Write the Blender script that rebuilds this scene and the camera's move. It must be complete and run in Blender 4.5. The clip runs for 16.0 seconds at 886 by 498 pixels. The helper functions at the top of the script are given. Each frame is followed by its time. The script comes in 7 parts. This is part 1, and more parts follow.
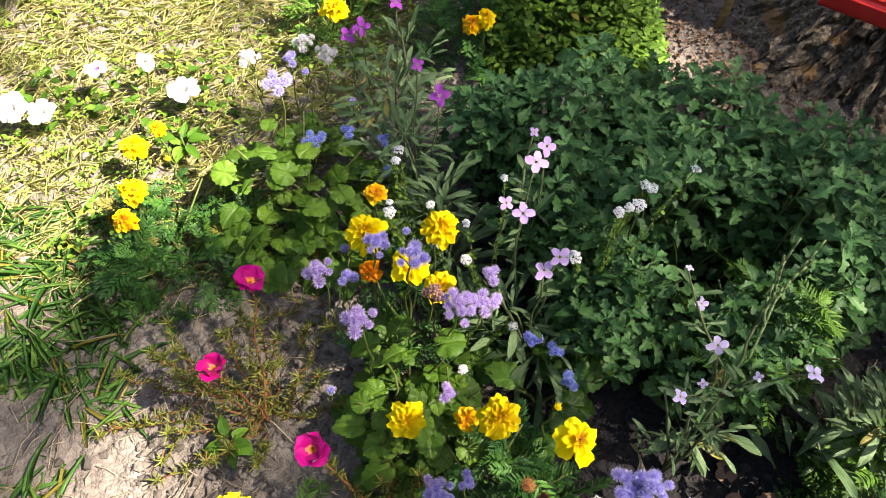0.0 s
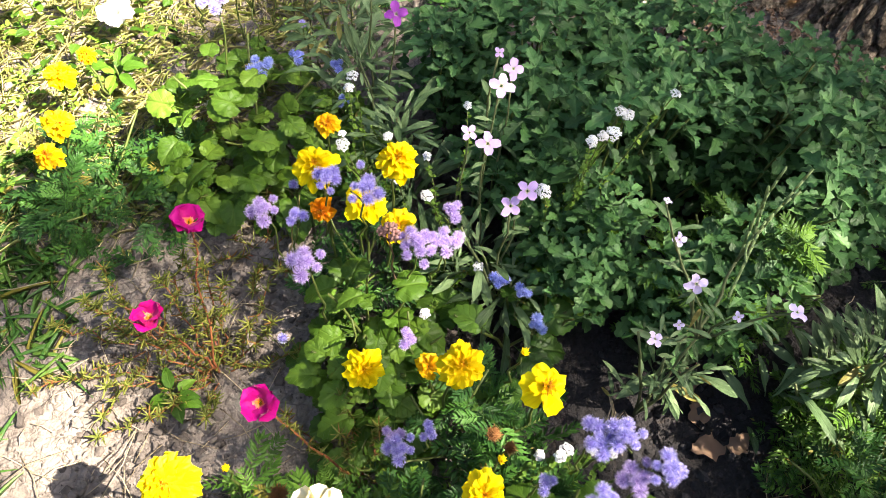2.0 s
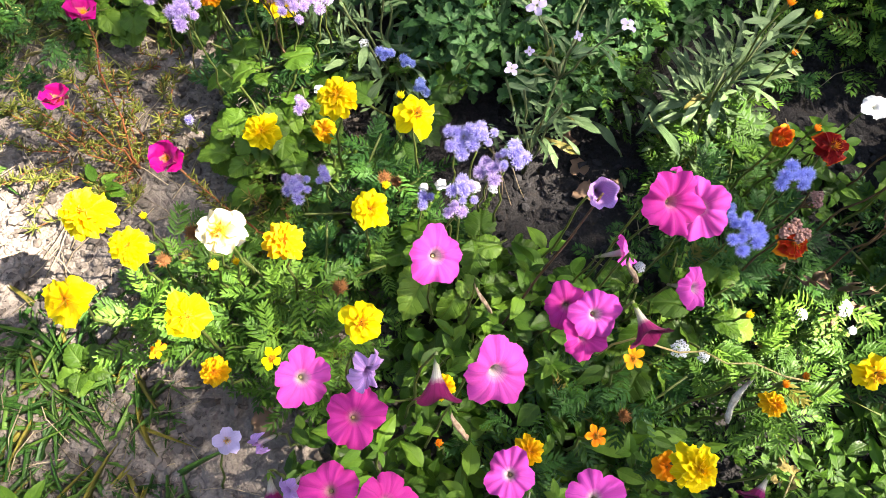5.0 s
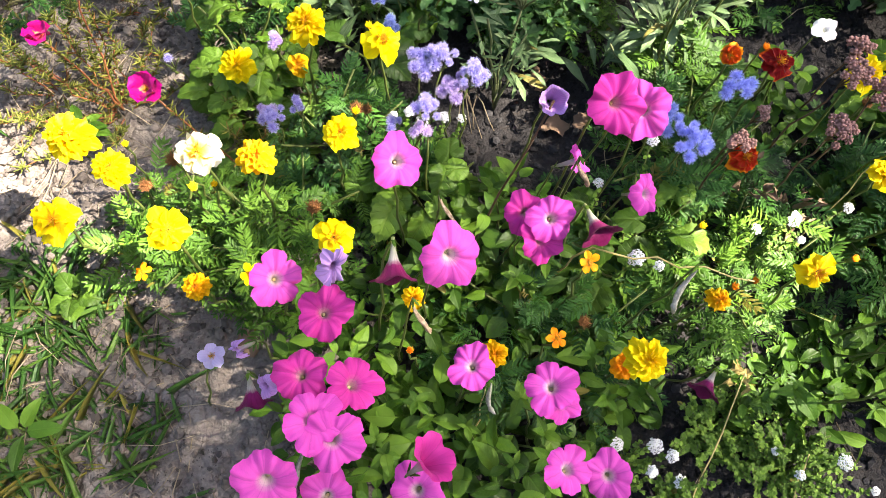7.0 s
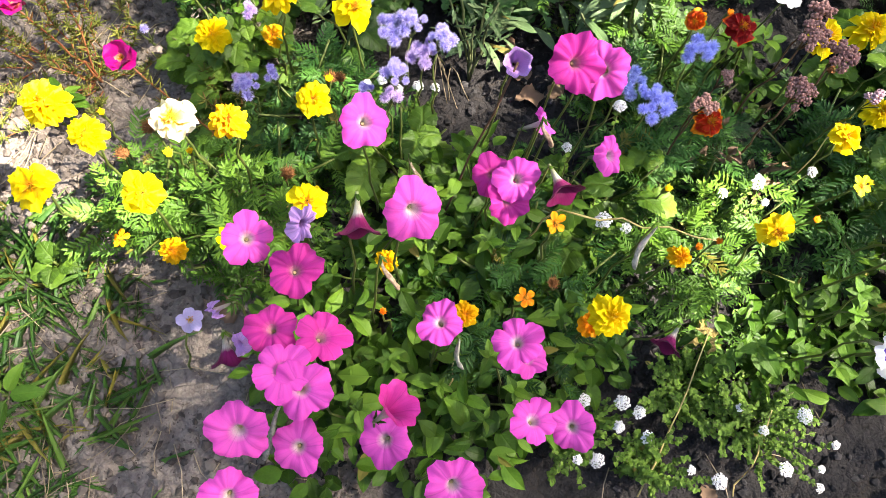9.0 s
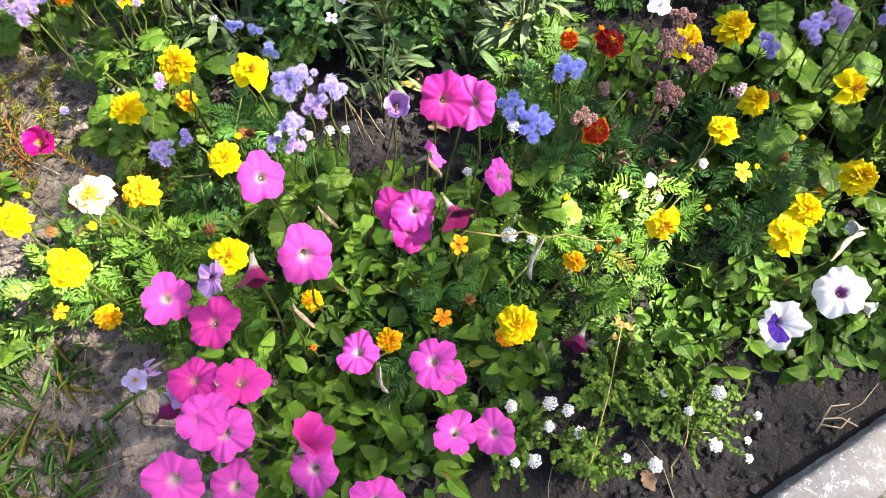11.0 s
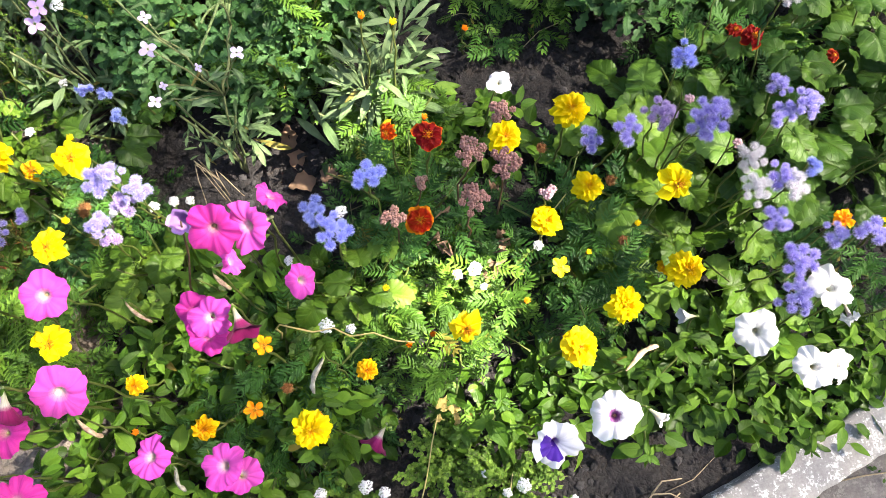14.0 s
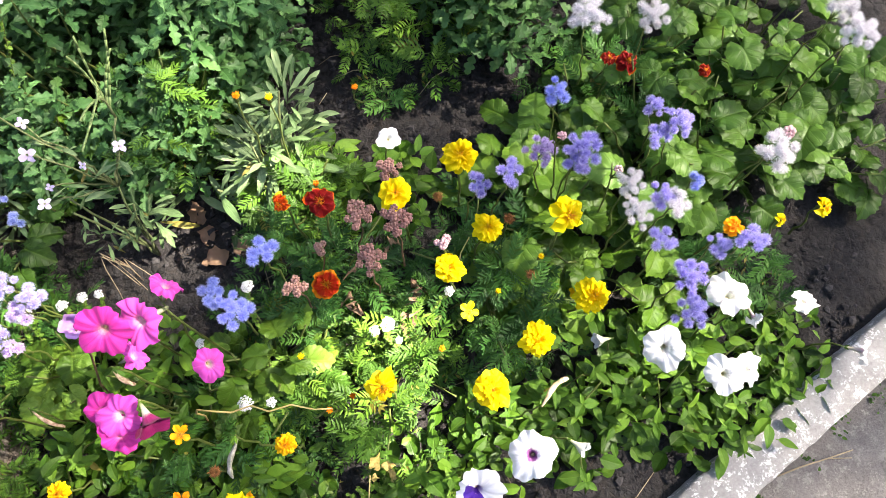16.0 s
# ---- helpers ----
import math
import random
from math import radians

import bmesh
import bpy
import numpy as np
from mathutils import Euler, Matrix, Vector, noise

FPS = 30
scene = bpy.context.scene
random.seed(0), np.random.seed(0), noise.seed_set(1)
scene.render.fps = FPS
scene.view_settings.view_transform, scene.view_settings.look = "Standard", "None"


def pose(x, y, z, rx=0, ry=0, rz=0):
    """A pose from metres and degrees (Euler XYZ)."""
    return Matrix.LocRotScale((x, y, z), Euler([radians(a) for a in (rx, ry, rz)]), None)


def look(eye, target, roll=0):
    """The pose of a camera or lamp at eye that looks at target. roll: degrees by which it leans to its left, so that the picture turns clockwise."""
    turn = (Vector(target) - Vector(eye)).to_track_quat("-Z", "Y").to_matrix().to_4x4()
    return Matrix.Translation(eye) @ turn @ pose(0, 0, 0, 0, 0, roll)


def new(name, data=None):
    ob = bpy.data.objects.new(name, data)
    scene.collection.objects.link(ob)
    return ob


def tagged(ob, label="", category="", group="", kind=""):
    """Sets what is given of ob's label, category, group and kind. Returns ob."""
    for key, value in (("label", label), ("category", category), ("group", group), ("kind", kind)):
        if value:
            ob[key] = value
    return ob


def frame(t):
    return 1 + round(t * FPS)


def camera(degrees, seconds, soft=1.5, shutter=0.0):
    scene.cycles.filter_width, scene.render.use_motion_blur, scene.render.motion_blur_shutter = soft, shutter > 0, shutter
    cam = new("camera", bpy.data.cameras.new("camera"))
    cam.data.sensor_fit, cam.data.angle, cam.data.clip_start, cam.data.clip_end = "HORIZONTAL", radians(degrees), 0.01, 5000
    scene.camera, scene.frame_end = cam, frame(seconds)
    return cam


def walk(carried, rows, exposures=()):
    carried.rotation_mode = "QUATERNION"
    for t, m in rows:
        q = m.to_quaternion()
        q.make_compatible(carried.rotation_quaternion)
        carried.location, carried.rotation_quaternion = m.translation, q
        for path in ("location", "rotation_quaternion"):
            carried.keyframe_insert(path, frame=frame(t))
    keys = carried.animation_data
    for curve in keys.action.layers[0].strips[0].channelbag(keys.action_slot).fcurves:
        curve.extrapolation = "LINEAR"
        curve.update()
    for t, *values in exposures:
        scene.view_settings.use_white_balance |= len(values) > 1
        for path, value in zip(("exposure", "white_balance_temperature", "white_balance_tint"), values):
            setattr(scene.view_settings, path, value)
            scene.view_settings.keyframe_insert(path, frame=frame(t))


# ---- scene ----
cam = camera(66.0, 16.0, 0.4)
METRES, EYE, TILT, LEAN, TURN = 1.0, 0.9, -57.0, -2.8, 0.0
ROWS = [
    (0.0, 0.0, 0.0, 0.0, 0.0, 0.0, -0.0),
    (0.5, -0.0107, 0.0683, 0.0132, -0.92, -2.08, -0.91),
    (1.0, -0.0121, 0.0842, 0.0212, -1.05, -2.62, -0.96),
    (1.5, -0.0087, 0.0826, 0.0157, -1.17, -2.9, -0.6),
    (2.0, 0.0161, 0.0647, -0.0078, -2.29, -4.88, 0.57),
    (2.5, 0.0274, 0.0426, -0.0418, -3.0, -6.61, 2.21),
    (3.0, 0.036, 0.0352, -0.0729, -3.51, -8.68, 2.82),
    (3.5, 0.047, 0.0219, -0.1047, -3.79, -10.51, 3.13),
    (4.0, 0.067, -0.0031, -0.1336, -4.63, -11.39, 4.05),
    (4.5, 0.0817, -0.0352, -0.1599, -4.79, -11.92, 4.85),
    (5.0, 0.0929, -0.0545, -0.1802, -5.66, -12.35, 5.76),
    (7.5, 0.118, -0.1215, -0.2538, -6.04, -14.91, 6.86),
    (8.0, 0.1221, -0.1291, -0.2621, -6.14, -15.78, 6.77),
    (10.5, 0.1828, -0.1713, -0.2653, -8.79, -13.98, 11.69),
    (11.0, 0.2178, -0.1947, -0.2614, -9.29, -13.98, 14.32),
    (11.5, 0.2862, -0.199, -0.2295, -9.28, -13.23, 15.79),
    (12.0, 0.3693, -0.1901, -0.2133, -9.35, -15.01, 18.82),
    (12.5, 0.4214, -0.1897, -0.2016, -7.97, -16.62, 17.76),
    (13.0, 0.4639, -0.1851, -0.1772, -5.97, -18.69, 15.17),
    (13.5, 0.4849, -0.1917, -0.1576, -5.91, -18.31, 13.22),
    (14.0, 0.5058, -0.1925, -0.1473, -7.35, -18.54, 13.98),
    (14.5, 0.5317, -0.1936, -0.1484, -8.78, -18.93, 15.68),
    (15.0, 0.5519, -0.1974, -0.1436, -9.88, -18.65, 17.32),
    (15.5, 0.5709, -0.2048, -0.1409, -11.18, -18.02, 19.0),
    (16.0, 0.589, -0.2072, -0.1381, -12.65, -17.71, 20.72),
]
EXPOSURES = [(0.0, 2.5, 7000, 17), (0.6, 2.85, 7000, 17), (1.3, 2.95, 7000, 17), (3.5, 3.15, 7000, 17), (8.0, 3.35, 7000, 17), (11.5, 3.4, 7000, 17), (16.0, 3.45, 7000, 17)]
walk(cam, [(t, pose(0, 0, EYE, TILT, LEAN, TURN) @ pose(METRES * x, METRES * y, METRES * z, 90 + pitch, roll, yaw)) for t, x, y, z, yaw, pitch, roll in ROWS], EXPOSURES)

# ---- light ----
SUN = Vector((0.60, -0.13, 0.79)).normalized()
world = bpy.data.worlds.new("sky")
scene.world = world
world.use_nodes = True
sky = world.node_tree.nodes.new("ShaderNodeTexSky")
sky.sky_type = "NISHITA"
sky.sun_disc = False
sky.sun_elevation = math.asin(SUN.z)
sky.sun_rotation = math.atan2(SUN.x, SUN.y)
sky.air_density, sky.dust_density, sky.ozone_density = 1.0, 2.0, 1.0
background = world.node_tree.nodes["Background"]
background.inputs["Strength"].default_value = 0.055
world.node_tree.links.new(sky.outputs["Color"], background.inputs["Color"])
sun = new("sun", bpy.data.lights.new("sun", "SUN"))
sun.data.energy, sun.data.angle, sun.data.color = 4.5, radians(0.55), (1.0, 0.95, 0.86)
sun.matrix_world = look(SUN * 9, (0, 0, 0))

# ---- materials ----


def nodes_of(name):
    m = bpy.data.materials.new(name)
    m.use_nodes = True
    nt = m.node_tree
    return m, nt, nt.nodes["Principled BSDF"], nt.nodes["Material Output"]


def add(nt, kind, **values):
    n = nt.nodes.new(kind)
    for key, value in values.items():
        if key in n.inputs:
            n.inputs[key].default_value = value
    return n


def math_node(nt, op, a, b=None, clamp=False):
    n = nt.nodes.new("ShaderNodeMath")
    n.operation, n.use_clamp = op, clamp
    for i, v in enumerate((a, b)):
        if v is None:
            continue
        if isinstance(v, (int, float)):
            n.inputs[i].default_value = v
        else:
            nt.links.new(v, n.inputs[i])
    return n.outputs[0]


def mixed(nt, fac, a, b, blend="MIX"):
    n = nt.nodes.new("ShaderNodeMix")
    n.data_type, n.blend_type = "RGBA", blend
    for i, v in ((0, fac), (6, a), (7, b)):
        if isinstance(v, (int, float)):
            n.inputs[i].default_value = v
        elif isinstance(v, (tuple, list)):
            n.inputs[i].default_value = (*v[:3], 1.0)
        else:
            nt.links.new(v, n.inputs[i])
    return n.outputs[2]


def ramp(nt, fac, stops):
    n = nt.nodes.new("ShaderNodeValToRGB")
    while len(n.color_ramp.elements) < len(stops):
        n.color_ramp.elements.new(0.5)
    for e, (at, c) in zip(n.color_ramp.elements, stops):
        e.position, e.color = at, ((c, c, c, 1) if isinstance(c, (int, float)) else (*c, 1))
    nt.links.new(fac, n.inputs[0])
    return n.outputs[0]


def noise_of(nt, scale, detail=3.0, rough=0.55, coord="Object"):
    tc = nt.nodes.new("ShaderNodeTexCoord")
    n = add(nt, "ShaderNodeTexNoise", Scale=scale, Detail=detail, Roughness=rough)
    nt.links.new(tc.outputs[coord], n.inputs["Vector"])
    return n.outputs["Fac"]


def bumped(nt, bsdf, height, strength, distance):
    b = add(nt, "ShaderNodeBump", Strength=strength, Distance=distance)
    nt.links.new(height, b.inputs["Height"])
    nt.links.new(b.outputs[0], bsdf.inputs["Normal"])
    return b


def uv_axes(nt):
    uv = nt.nodes.new("ShaderNodeUVMap")
    sep = nt.nodes.new("ShaderNodeSeparateXYZ")
    nt.links.new(uv.outputs[0], sep.inputs[0])
    return sep.outputs[0], sep.outputs[1]


def leaf_material(name, colour, pale, vein, dry=(0.2, 0.16, 0.03), translucent=0.22, rough=0.36, veins=7.0, spread=0.6, bump=0.35, joined=False, dry_at=0.99, gloss=0.2):
    """A leaf: midrib and slanting side veins along the leaf's own axes, a tone that varies from leaf to leaf, and a thin body that lets light through."""
    m, nt, bsdf, out = nodes_of(name)
    u, v = uv_axes(nt)
    side = math_node(nt, "ABSOLUTE", math_node(nt, "SUBTRACT", u, 0.5))
    rib = math_node(nt, "SUBTRACT", 1.0, math_node(nt, "MULTIPLY", side, 16.0), True)
    bent = math_node(nt, "MULTIPLY", noise_of(nt, 90.0 if joined else 4.0, 2.0), 0.5)
    slant = math_node(nt, "ADD", bent, math_node(nt, "SUBTRACT", math_node(nt, "MULTIPLY", v, veins), math_node(nt, "MULTIPLY", side, veins * 0.75)))
    wave = math_node(nt, "ABSOLUTE", math_node(nt, "SUBTRACT", math_node(nt, "FRACT", slant), 0.5))
    line = math_node(nt, "SUBTRACT", 1.0, math_node(nt, "MULTIPLY", wave, 9.0), True)
    lines = math_node(nt, "MAXIMUM", rib, math_node(nt, "MULTIPLY", line, 0.6))
    if joined:
        rand = nt.nodes.new("ShaderNodeNewGeometry").outputs["Random Per Island"]
    else:
        rand = nt.nodes.new("ShaderNodeObjectInfo").outputs["Random"]
    blot = noise_of(nt, 90.0 if joined else 5.0, 4.0)
    pucker = noise_of(nt, 260.0 if joined else 14.0, 3.0)
    tone = math_node(nt, "ADD", math_node(nt, "MULTIPLY", rand, 0.75), math_node(nt, "MULTIPLY", blot, 0.5))
    lo = tuple(c * (1 - spread) for c in colour)
    base = ramp(nt, tone, [(0.15, lo), (0.6, colour), (0.95, pale)])
    base = mixed(nt, math_node(nt, "MULTIPLY", lines, 0.24), base, vein)
    rand2 = math_node(nt, "FRACT", math_node(nt, "MULTIPLY", rand, 17.3))
    old = math_node(nt, "MULTIPLY", math_node(nt, "GREATER_THAN", rand2, dry_at), 0.8)
    base = mixed(nt, old, base, dry)
    nt.links.new(base, bsdf.inputs["Base Color"])
    bsdf.inputs["Roughness"].default_value = rough
    bsdf.inputs["Specular IOR Level"].default_value = gloss
    bumped(nt, bsdf, math_node(nt, "SUBTRACT", math_node(nt, "ADD", math_node(nt, "MULTIPLY", blot, 0.6), math_node(nt, "MULTIPLY", pucker, 0.9)), lines), bump, 0.0016)
    tr = nt.nodes.new("ShaderNodeBsdfTranslucent")
    nt.links.new(mixed(nt, 0.4, base, pale), tr.inputs["Color"])
    mix = nt.nodes.new("ShaderNodeMixShader")
    mix.inputs[0].default_value = translucent
    nt.links.new(bsdf.outputs[0], mix.inputs[1])
    nt.links.new(tr.outputs[0], mix.inputs[2])
    nt.links.new(mix.outputs[0], out.inputs[0])
    return m


def petal_material(name, stops, streak=0.25, streaks=40.0, translucent=0.22, rough=0.5, spot=0.1, sector=None, ribs=0.0, grain=6.0):
    """A petal: colours from the heart to the rim, fine streaks, and a thin body. sector: (colour, heart, width) paints a star or a blotch."""
    m, nt, bsdf, out = nodes_of(name)
    u, v = uv_axes(nt)
    rand = nt.nodes.new("ShaderNodeObjectInfo").outputs["Random"]
    n = noise_of(nt, grain, 3.0)
    base = ramp(nt, math_node(nt, "ADD", v, math_node(nt, "MULTIPLY", math_node(nt, "SUBTRACT", n, 0.5), spot)), stops)
    st = math_node(nt, "ABSOLUTE", math_node(nt, "SUBTRACT", math_node(nt, "FRACT", math_node(nt, "ADD", math_node(nt, "MULTIPLY", u, streaks), math_node(nt, "MULTIPLY", n, 0.7))), 0.5))
    st = math_node(nt, "SUBTRACT", 1.0, math_node(nt, "MULTIPLY", st, 5.0), True)
    base = mixed(nt, math_node(nt, "MULTIPLY", st, streak), base, tuple(c * 0.55 for c in stops[-1][1]))
    if ribs:
        mid = math_node(nt, "ABSOLUTE", math_node(nt, "SUBTRACT", math_node(nt, "FRACT", math_node(nt, "ADD", math_node(nt, "MULTIPLY", u, 5.0), math_node(nt, "MULTIPLY", math_node(nt, "SUBTRACT", n, 0.5), 0.12))), 0.5))
        rib = math_node(nt, "SUBTRACT", 1.0, math_node(nt, "MULTIPLY", mid, 22.0), True)
        side = math_node(nt, "ABSOLUTE", math_node(nt, "SUBTRACT", math_node(nt, "FRACT", math_node(nt, "SUBTRACT", math_node(nt, "MULTIPLY", v, 9.0), math_node(nt, "MULTIPLY", mid, 14.0))), 0.5))
        side = math_node(nt, "MULTIPLY", math_node(nt, "SUBTRACT", 1.0, math_node(nt, "MULTIPLY", side, 12.0), True), 0.35)
        base = mixed(nt, math_node(nt, "MULTIPLY", math_node(nt, "MAXIMUM", rib, side), ribs), base, tuple(c * 0.5 for c in stops[-1][1]))
    if sector:
        colour, at, width, reach = sector
        d = math_node(nt, "ABSOLUTE", math_node(nt, "SUBTRACT", u, at))
        inside = math_node(nt, "MULTIPLY", math_node(nt, "LESS_THAN", math_node(nt, "ADD", d, math_node(nt, "MULTIPLY", n, 0.08)), width), math_node(nt, "LESS_THAN", math_node(nt, "ADD", v, math_node(nt, "MULTIPLY", n, 0.2)), reach))
        base = mixed(nt, inside, base, colour)
    hsv = add(nt, "ShaderNodeHueSaturation")
    nt.links.new(base, hsv.inputs["Color"])
    nt.links.new(math_node(nt, "ADD", math_node(nt, "MULTIPLY", rand, 0.22), 0.86), hsv.inputs["Value"])
    nt.links.new(math_node(nt, "ADD", math_node(nt, "MULTIPLY", rand, 0.014), 0.493), hsv.inputs["Hue"])
    base = hsv.outputs[0]
    nt.links.new(base, bsdf.inputs["Base Color"])
    bsdf.inputs["Roughness"].default_value = rough
    bsdf.inputs["Specular IOR Level"].default_value = 0.12
    bsdf.inputs["Sheen Weight"].default_value = 0.05
    bumped(nt, bsdf, math_node(nt, "ADD", math_node(nt, "MULTIPLY", st, 0.35), n), 0.3, 0.0012)
    tr = nt.nodes.new("ShaderNodeBsdfTranslucent")
    nt.links.new(base, tr.inputs["Color"])
    mix = nt.nodes.new("ShaderNodeMixShader")
    mix.inputs[0].default_value = translucent
    nt.links.new(bsdf.outputs[0], mix.inputs[1])
    nt.links.new(tr.outputs[0], mix.inputs[2])
    nt.links.new(mix.outputs[0], out.inputs[0])
    return m


def plain_material(name, a, b, scale=60.0, rough=0.6, bump=0.3, island=False, distance=0.002):
    """Stems, hearts and dry bits: two tones and a fine relief."""
    m, nt, bsdf, out = nodes_of(name)
    n = noise_of(nt, scale, 4.0)
    fac = n
    if island:
        fac = math_node(nt, "ADD", math_node(nt, "MULTIPLY", nt.nodes.new("ShaderNodeNewGeometry").outputs["Random Per Island"], 0.7), math_node(nt, "MULTIPLY", n, 0.3))
    nt.links.new(ramp(nt, fac, [(0.3, a), (0.7, b)]), bsdf.inputs["Base Color"])
    bsdf.inputs["Roughness"].default_value = rough
    bsdf.inputs["Specular IOR Level"].default_value = 0.3
    bumped(nt, bsdf, n, bump, distance)
    return m


def soil_material():
    m, nt, bsdf, out = nodes_of("soil")
    big, mid, fine = noise_of(nt, 3.0, 4.0), noise_of(nt, 24.0, 5.0), noise_of(nt, 130.0, 4.0, 0.7)
    tc = nt.nodes.new("ShaderNodeTexCoord")
    base = ramp(nt, math_node(nt, "ADD", math_node(nt, "MULTIPLY", mid, 0.55), math_node(nt, "MULTIPLY", fine, 0.45)), [(0.32, (0.075, 0.060, 0.048)), (0.5, (0.170, 0.147, 0.124)), (0.68, (0.305, 0.27, 0.227))])
    base = mixed(nt, math_node(nt, "MULTIPLY", big, 0.6), base, (0.173, 0.147, 0.121))
    sep = nt.nodes.new("ShaderNodeSeparateXYZ")
    nt.links.new(tc.outputs["Object"], sep.inputs[0])
    # Much darker soil towards +x, fading out again at the far side.
    dark_mix = math_node(nt, "ADD", math_node(nt, "MULTIPLY", math_node(nt, "SUBTRACT", sep.outputs[0], 0.04), 9.0), math_node(nt, "MULTIPLY", math_node(nt, "SUBTRACT", mid, 0.5), 3.0), True)
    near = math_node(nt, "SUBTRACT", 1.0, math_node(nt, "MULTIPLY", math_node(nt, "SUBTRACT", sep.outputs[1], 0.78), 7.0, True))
    dark_mix = math_node(nt, "MULTIPLY", dark_mix, near)
    base = mixed(nt, math_node(nt, "MULTIPLY", dark_mix, 0.96), base, mixed(nt, fine, (0.007, 0.0072, 0.0075), (0.031, 0.0305, 0.031)))
    bsdf.inputs["Roughness"].default_value = 0.95
    bsdf.inputs["Specular IOR Level"].default_value = 0.1
    warp = add(nt, "ShaderNodeTexNoise", Scale=35.0, Detail=3.0)
    nt.links.new(tc.outputs["Object"], warp.inputs["Vector"])
    off = nt.nodes.new("ShaderNodeVectorMath")
    off.operation = "MULTIPLY_ADD"
    off.inputs[1].default_value = (0.012, 0.012, 0.012)
    nt.links.new(warp.outputs["Color"], off.inputs[0])
    nt.links.new(tc.outputs["Object"], off.inputs[2])
    plates = []
    for scale in (48.0, 150.0):
        vor = add(nt, "ShaderNodeTexVoronoi", Scale=scale)
        vor.feature = "DISTANCE_TO_EDGE"
        nt.links.new(off.outputs[0], vor.inputs["Vector"])
        plates.append(math_node(nt, "MULTIPLY", vor.outputs["Distance"], 4.0, True))
    crack = math_node(nt, "SUBTRACT", 1.0, math_node(nt, "MULTIPLY", plates[0], 3.2), True)
    crack = math_node(nt, "MULTIPLY", crack, ramp(nt, mid, [(0.44, 0.0), (0.62, 0.6)]))
    nt.links.new(mixed(nt, crack, base, (0.035, 0.028, 0.022)), bsdf.inputs["Base Color"])
    h = math_node(nt, "ADD", math_node(nt, "MULTIPLY", mid, 0.8), math_node(nt, "MULTIPLY", fine, 0.5))
    h = math_node(nt, "ADD", h, math_node(nt, "ADD", math_node(nt, "MULTIPLY", plates[0], 0.45), math_node(nt, "MULTIPLY", plates[1], 0.2)))
    bumped(nt, bsdf, h, 0.9, 0.005)
    return m


def rough_material(name, a, b, c, scale, spot, bump, distance):
    """Concrete and paving: mottled grey with paler worn spots."""
    m, nt, bsdf, out = nodes_of(name)
    big, fine = noise_of(nt, scale, 5.0), noise_of(nt, scale * 14, 4.0, 0.7)
    base = ramp(nt, math_node(nt, "ADD", math_node(nt, "MULTIPLY", big, 0.55), math_node(nt, "MULTIPLY", fine, 0.45)), [(0.3, a), (0.6, b)])
    flake = ramp(nt, math_node(nt, "ADD", math_node(nt, "MULTIPLY", noise_of(nt, scale * 4, 3.0), 0.6), math_node(nt, "MULTIPLY", noise_of(nt, scale * 22, 3.0), 0.4)), [(0.54, 0.0), (0.60, 1.0)])
    base = mixed(nt, math_node(nt, "MULTIPLY", flake, spot), base, c)
    nt.links.new(base, bsdf.inputs["Base Color"])
    bsdf.inputs["Roughness"].default_value = 0.9
    bumped(nt, bsdf, math_node(nt, "ADD", fine, big), bump, distance)
    return m


def bark_material():
    m, nt, bsdf, out = nodes_of("bark")
    tc = nt.nodes.new("ShaderNodeTexCoord")
    mp = nt.nodes.new("ShaderNodeMapping")
    mp.inputs["Scale"].default_value = (1.0, 1.0, 0.65)
    nt.links.new(tc.outputs["Object"], mp.inputs["Vector"])
    n1, n2 = add(nt, "ShaderNodeTexNoise", Scale=30.0, Detail=6.0, Roughness=0.7), add(nt, "ShaderNodeTexNoise", Scale=140.0, Detail=5.0)
    nt.links.new(mp.outputs[0], n1.inputs["Vector"])
    nt.links.new(mp.outputs[0], n2.inputs["Vector"])
    warp = nt.nodes.new("ShaderNodeVectorMath")
    warp.operation = "MULTIPLY_ADD"
    warp.inputs[1].default_value = (0.07, 0.07, 0.07)
    nt.links.new(n1.outputs["Color"], warp.inputs[0])
    nt.links.new(mp.outputs[0], warp.inputs[2])
    vor = add(nt, "ShaderNodeTexVoronoi", Scale=42.0)
    vor.feature = "DISTANCE_TO_EDGE"
    nt.links.new(warp.outputs[0], vor.inputs["Vector"])
    flake = math_node(nt, "MULTIPLY", vor.outputs["Distance"], 5.0, True)
    tone = math_node(nt, "ADD", math_node(nt, "MULTIPLY", n1.outputs["Fac"], 0.5), math_node(nt, "MULTIPLY", n2.outputs["Fac"], 0.5))
    base = ramp(nt, tone, [(0.38, (0.05, 0.040, 0.028)), (0.5, (0.17, 0.140, 0.10)), (0.62, (0.36, 0.30, 0.22))])
    base = mixed(nt, ramp(nt, noise_of(nt, 11.0), [(0.58, 0.0), (0.64, 0.8)]), base, (0.34, 0.19, 0.07))
    base = mixed(nt, math_node(nt, "MULTIPLY", math_node(nt, "SUBTRACT", 1.0, flake), 0.35), base, (0.03, 0.02, 0.013))
    nt.links.new(base, bsdf.inputs["Base Color"])
    bsdf.inputs["Roughness"].default_value = 0.95
    bsdf.inputs["Specular IOR Level"].default_value = 0.15
    bumped(nt, bsdf, math_node(nt, "ADD", math_node(nt, "ADD", n1.outputs["Fac"], math_node(nt, "MULTIPLY", flake, 0.4)), n2.outputs["Fac"]), 0.8, 0.006)
    return m


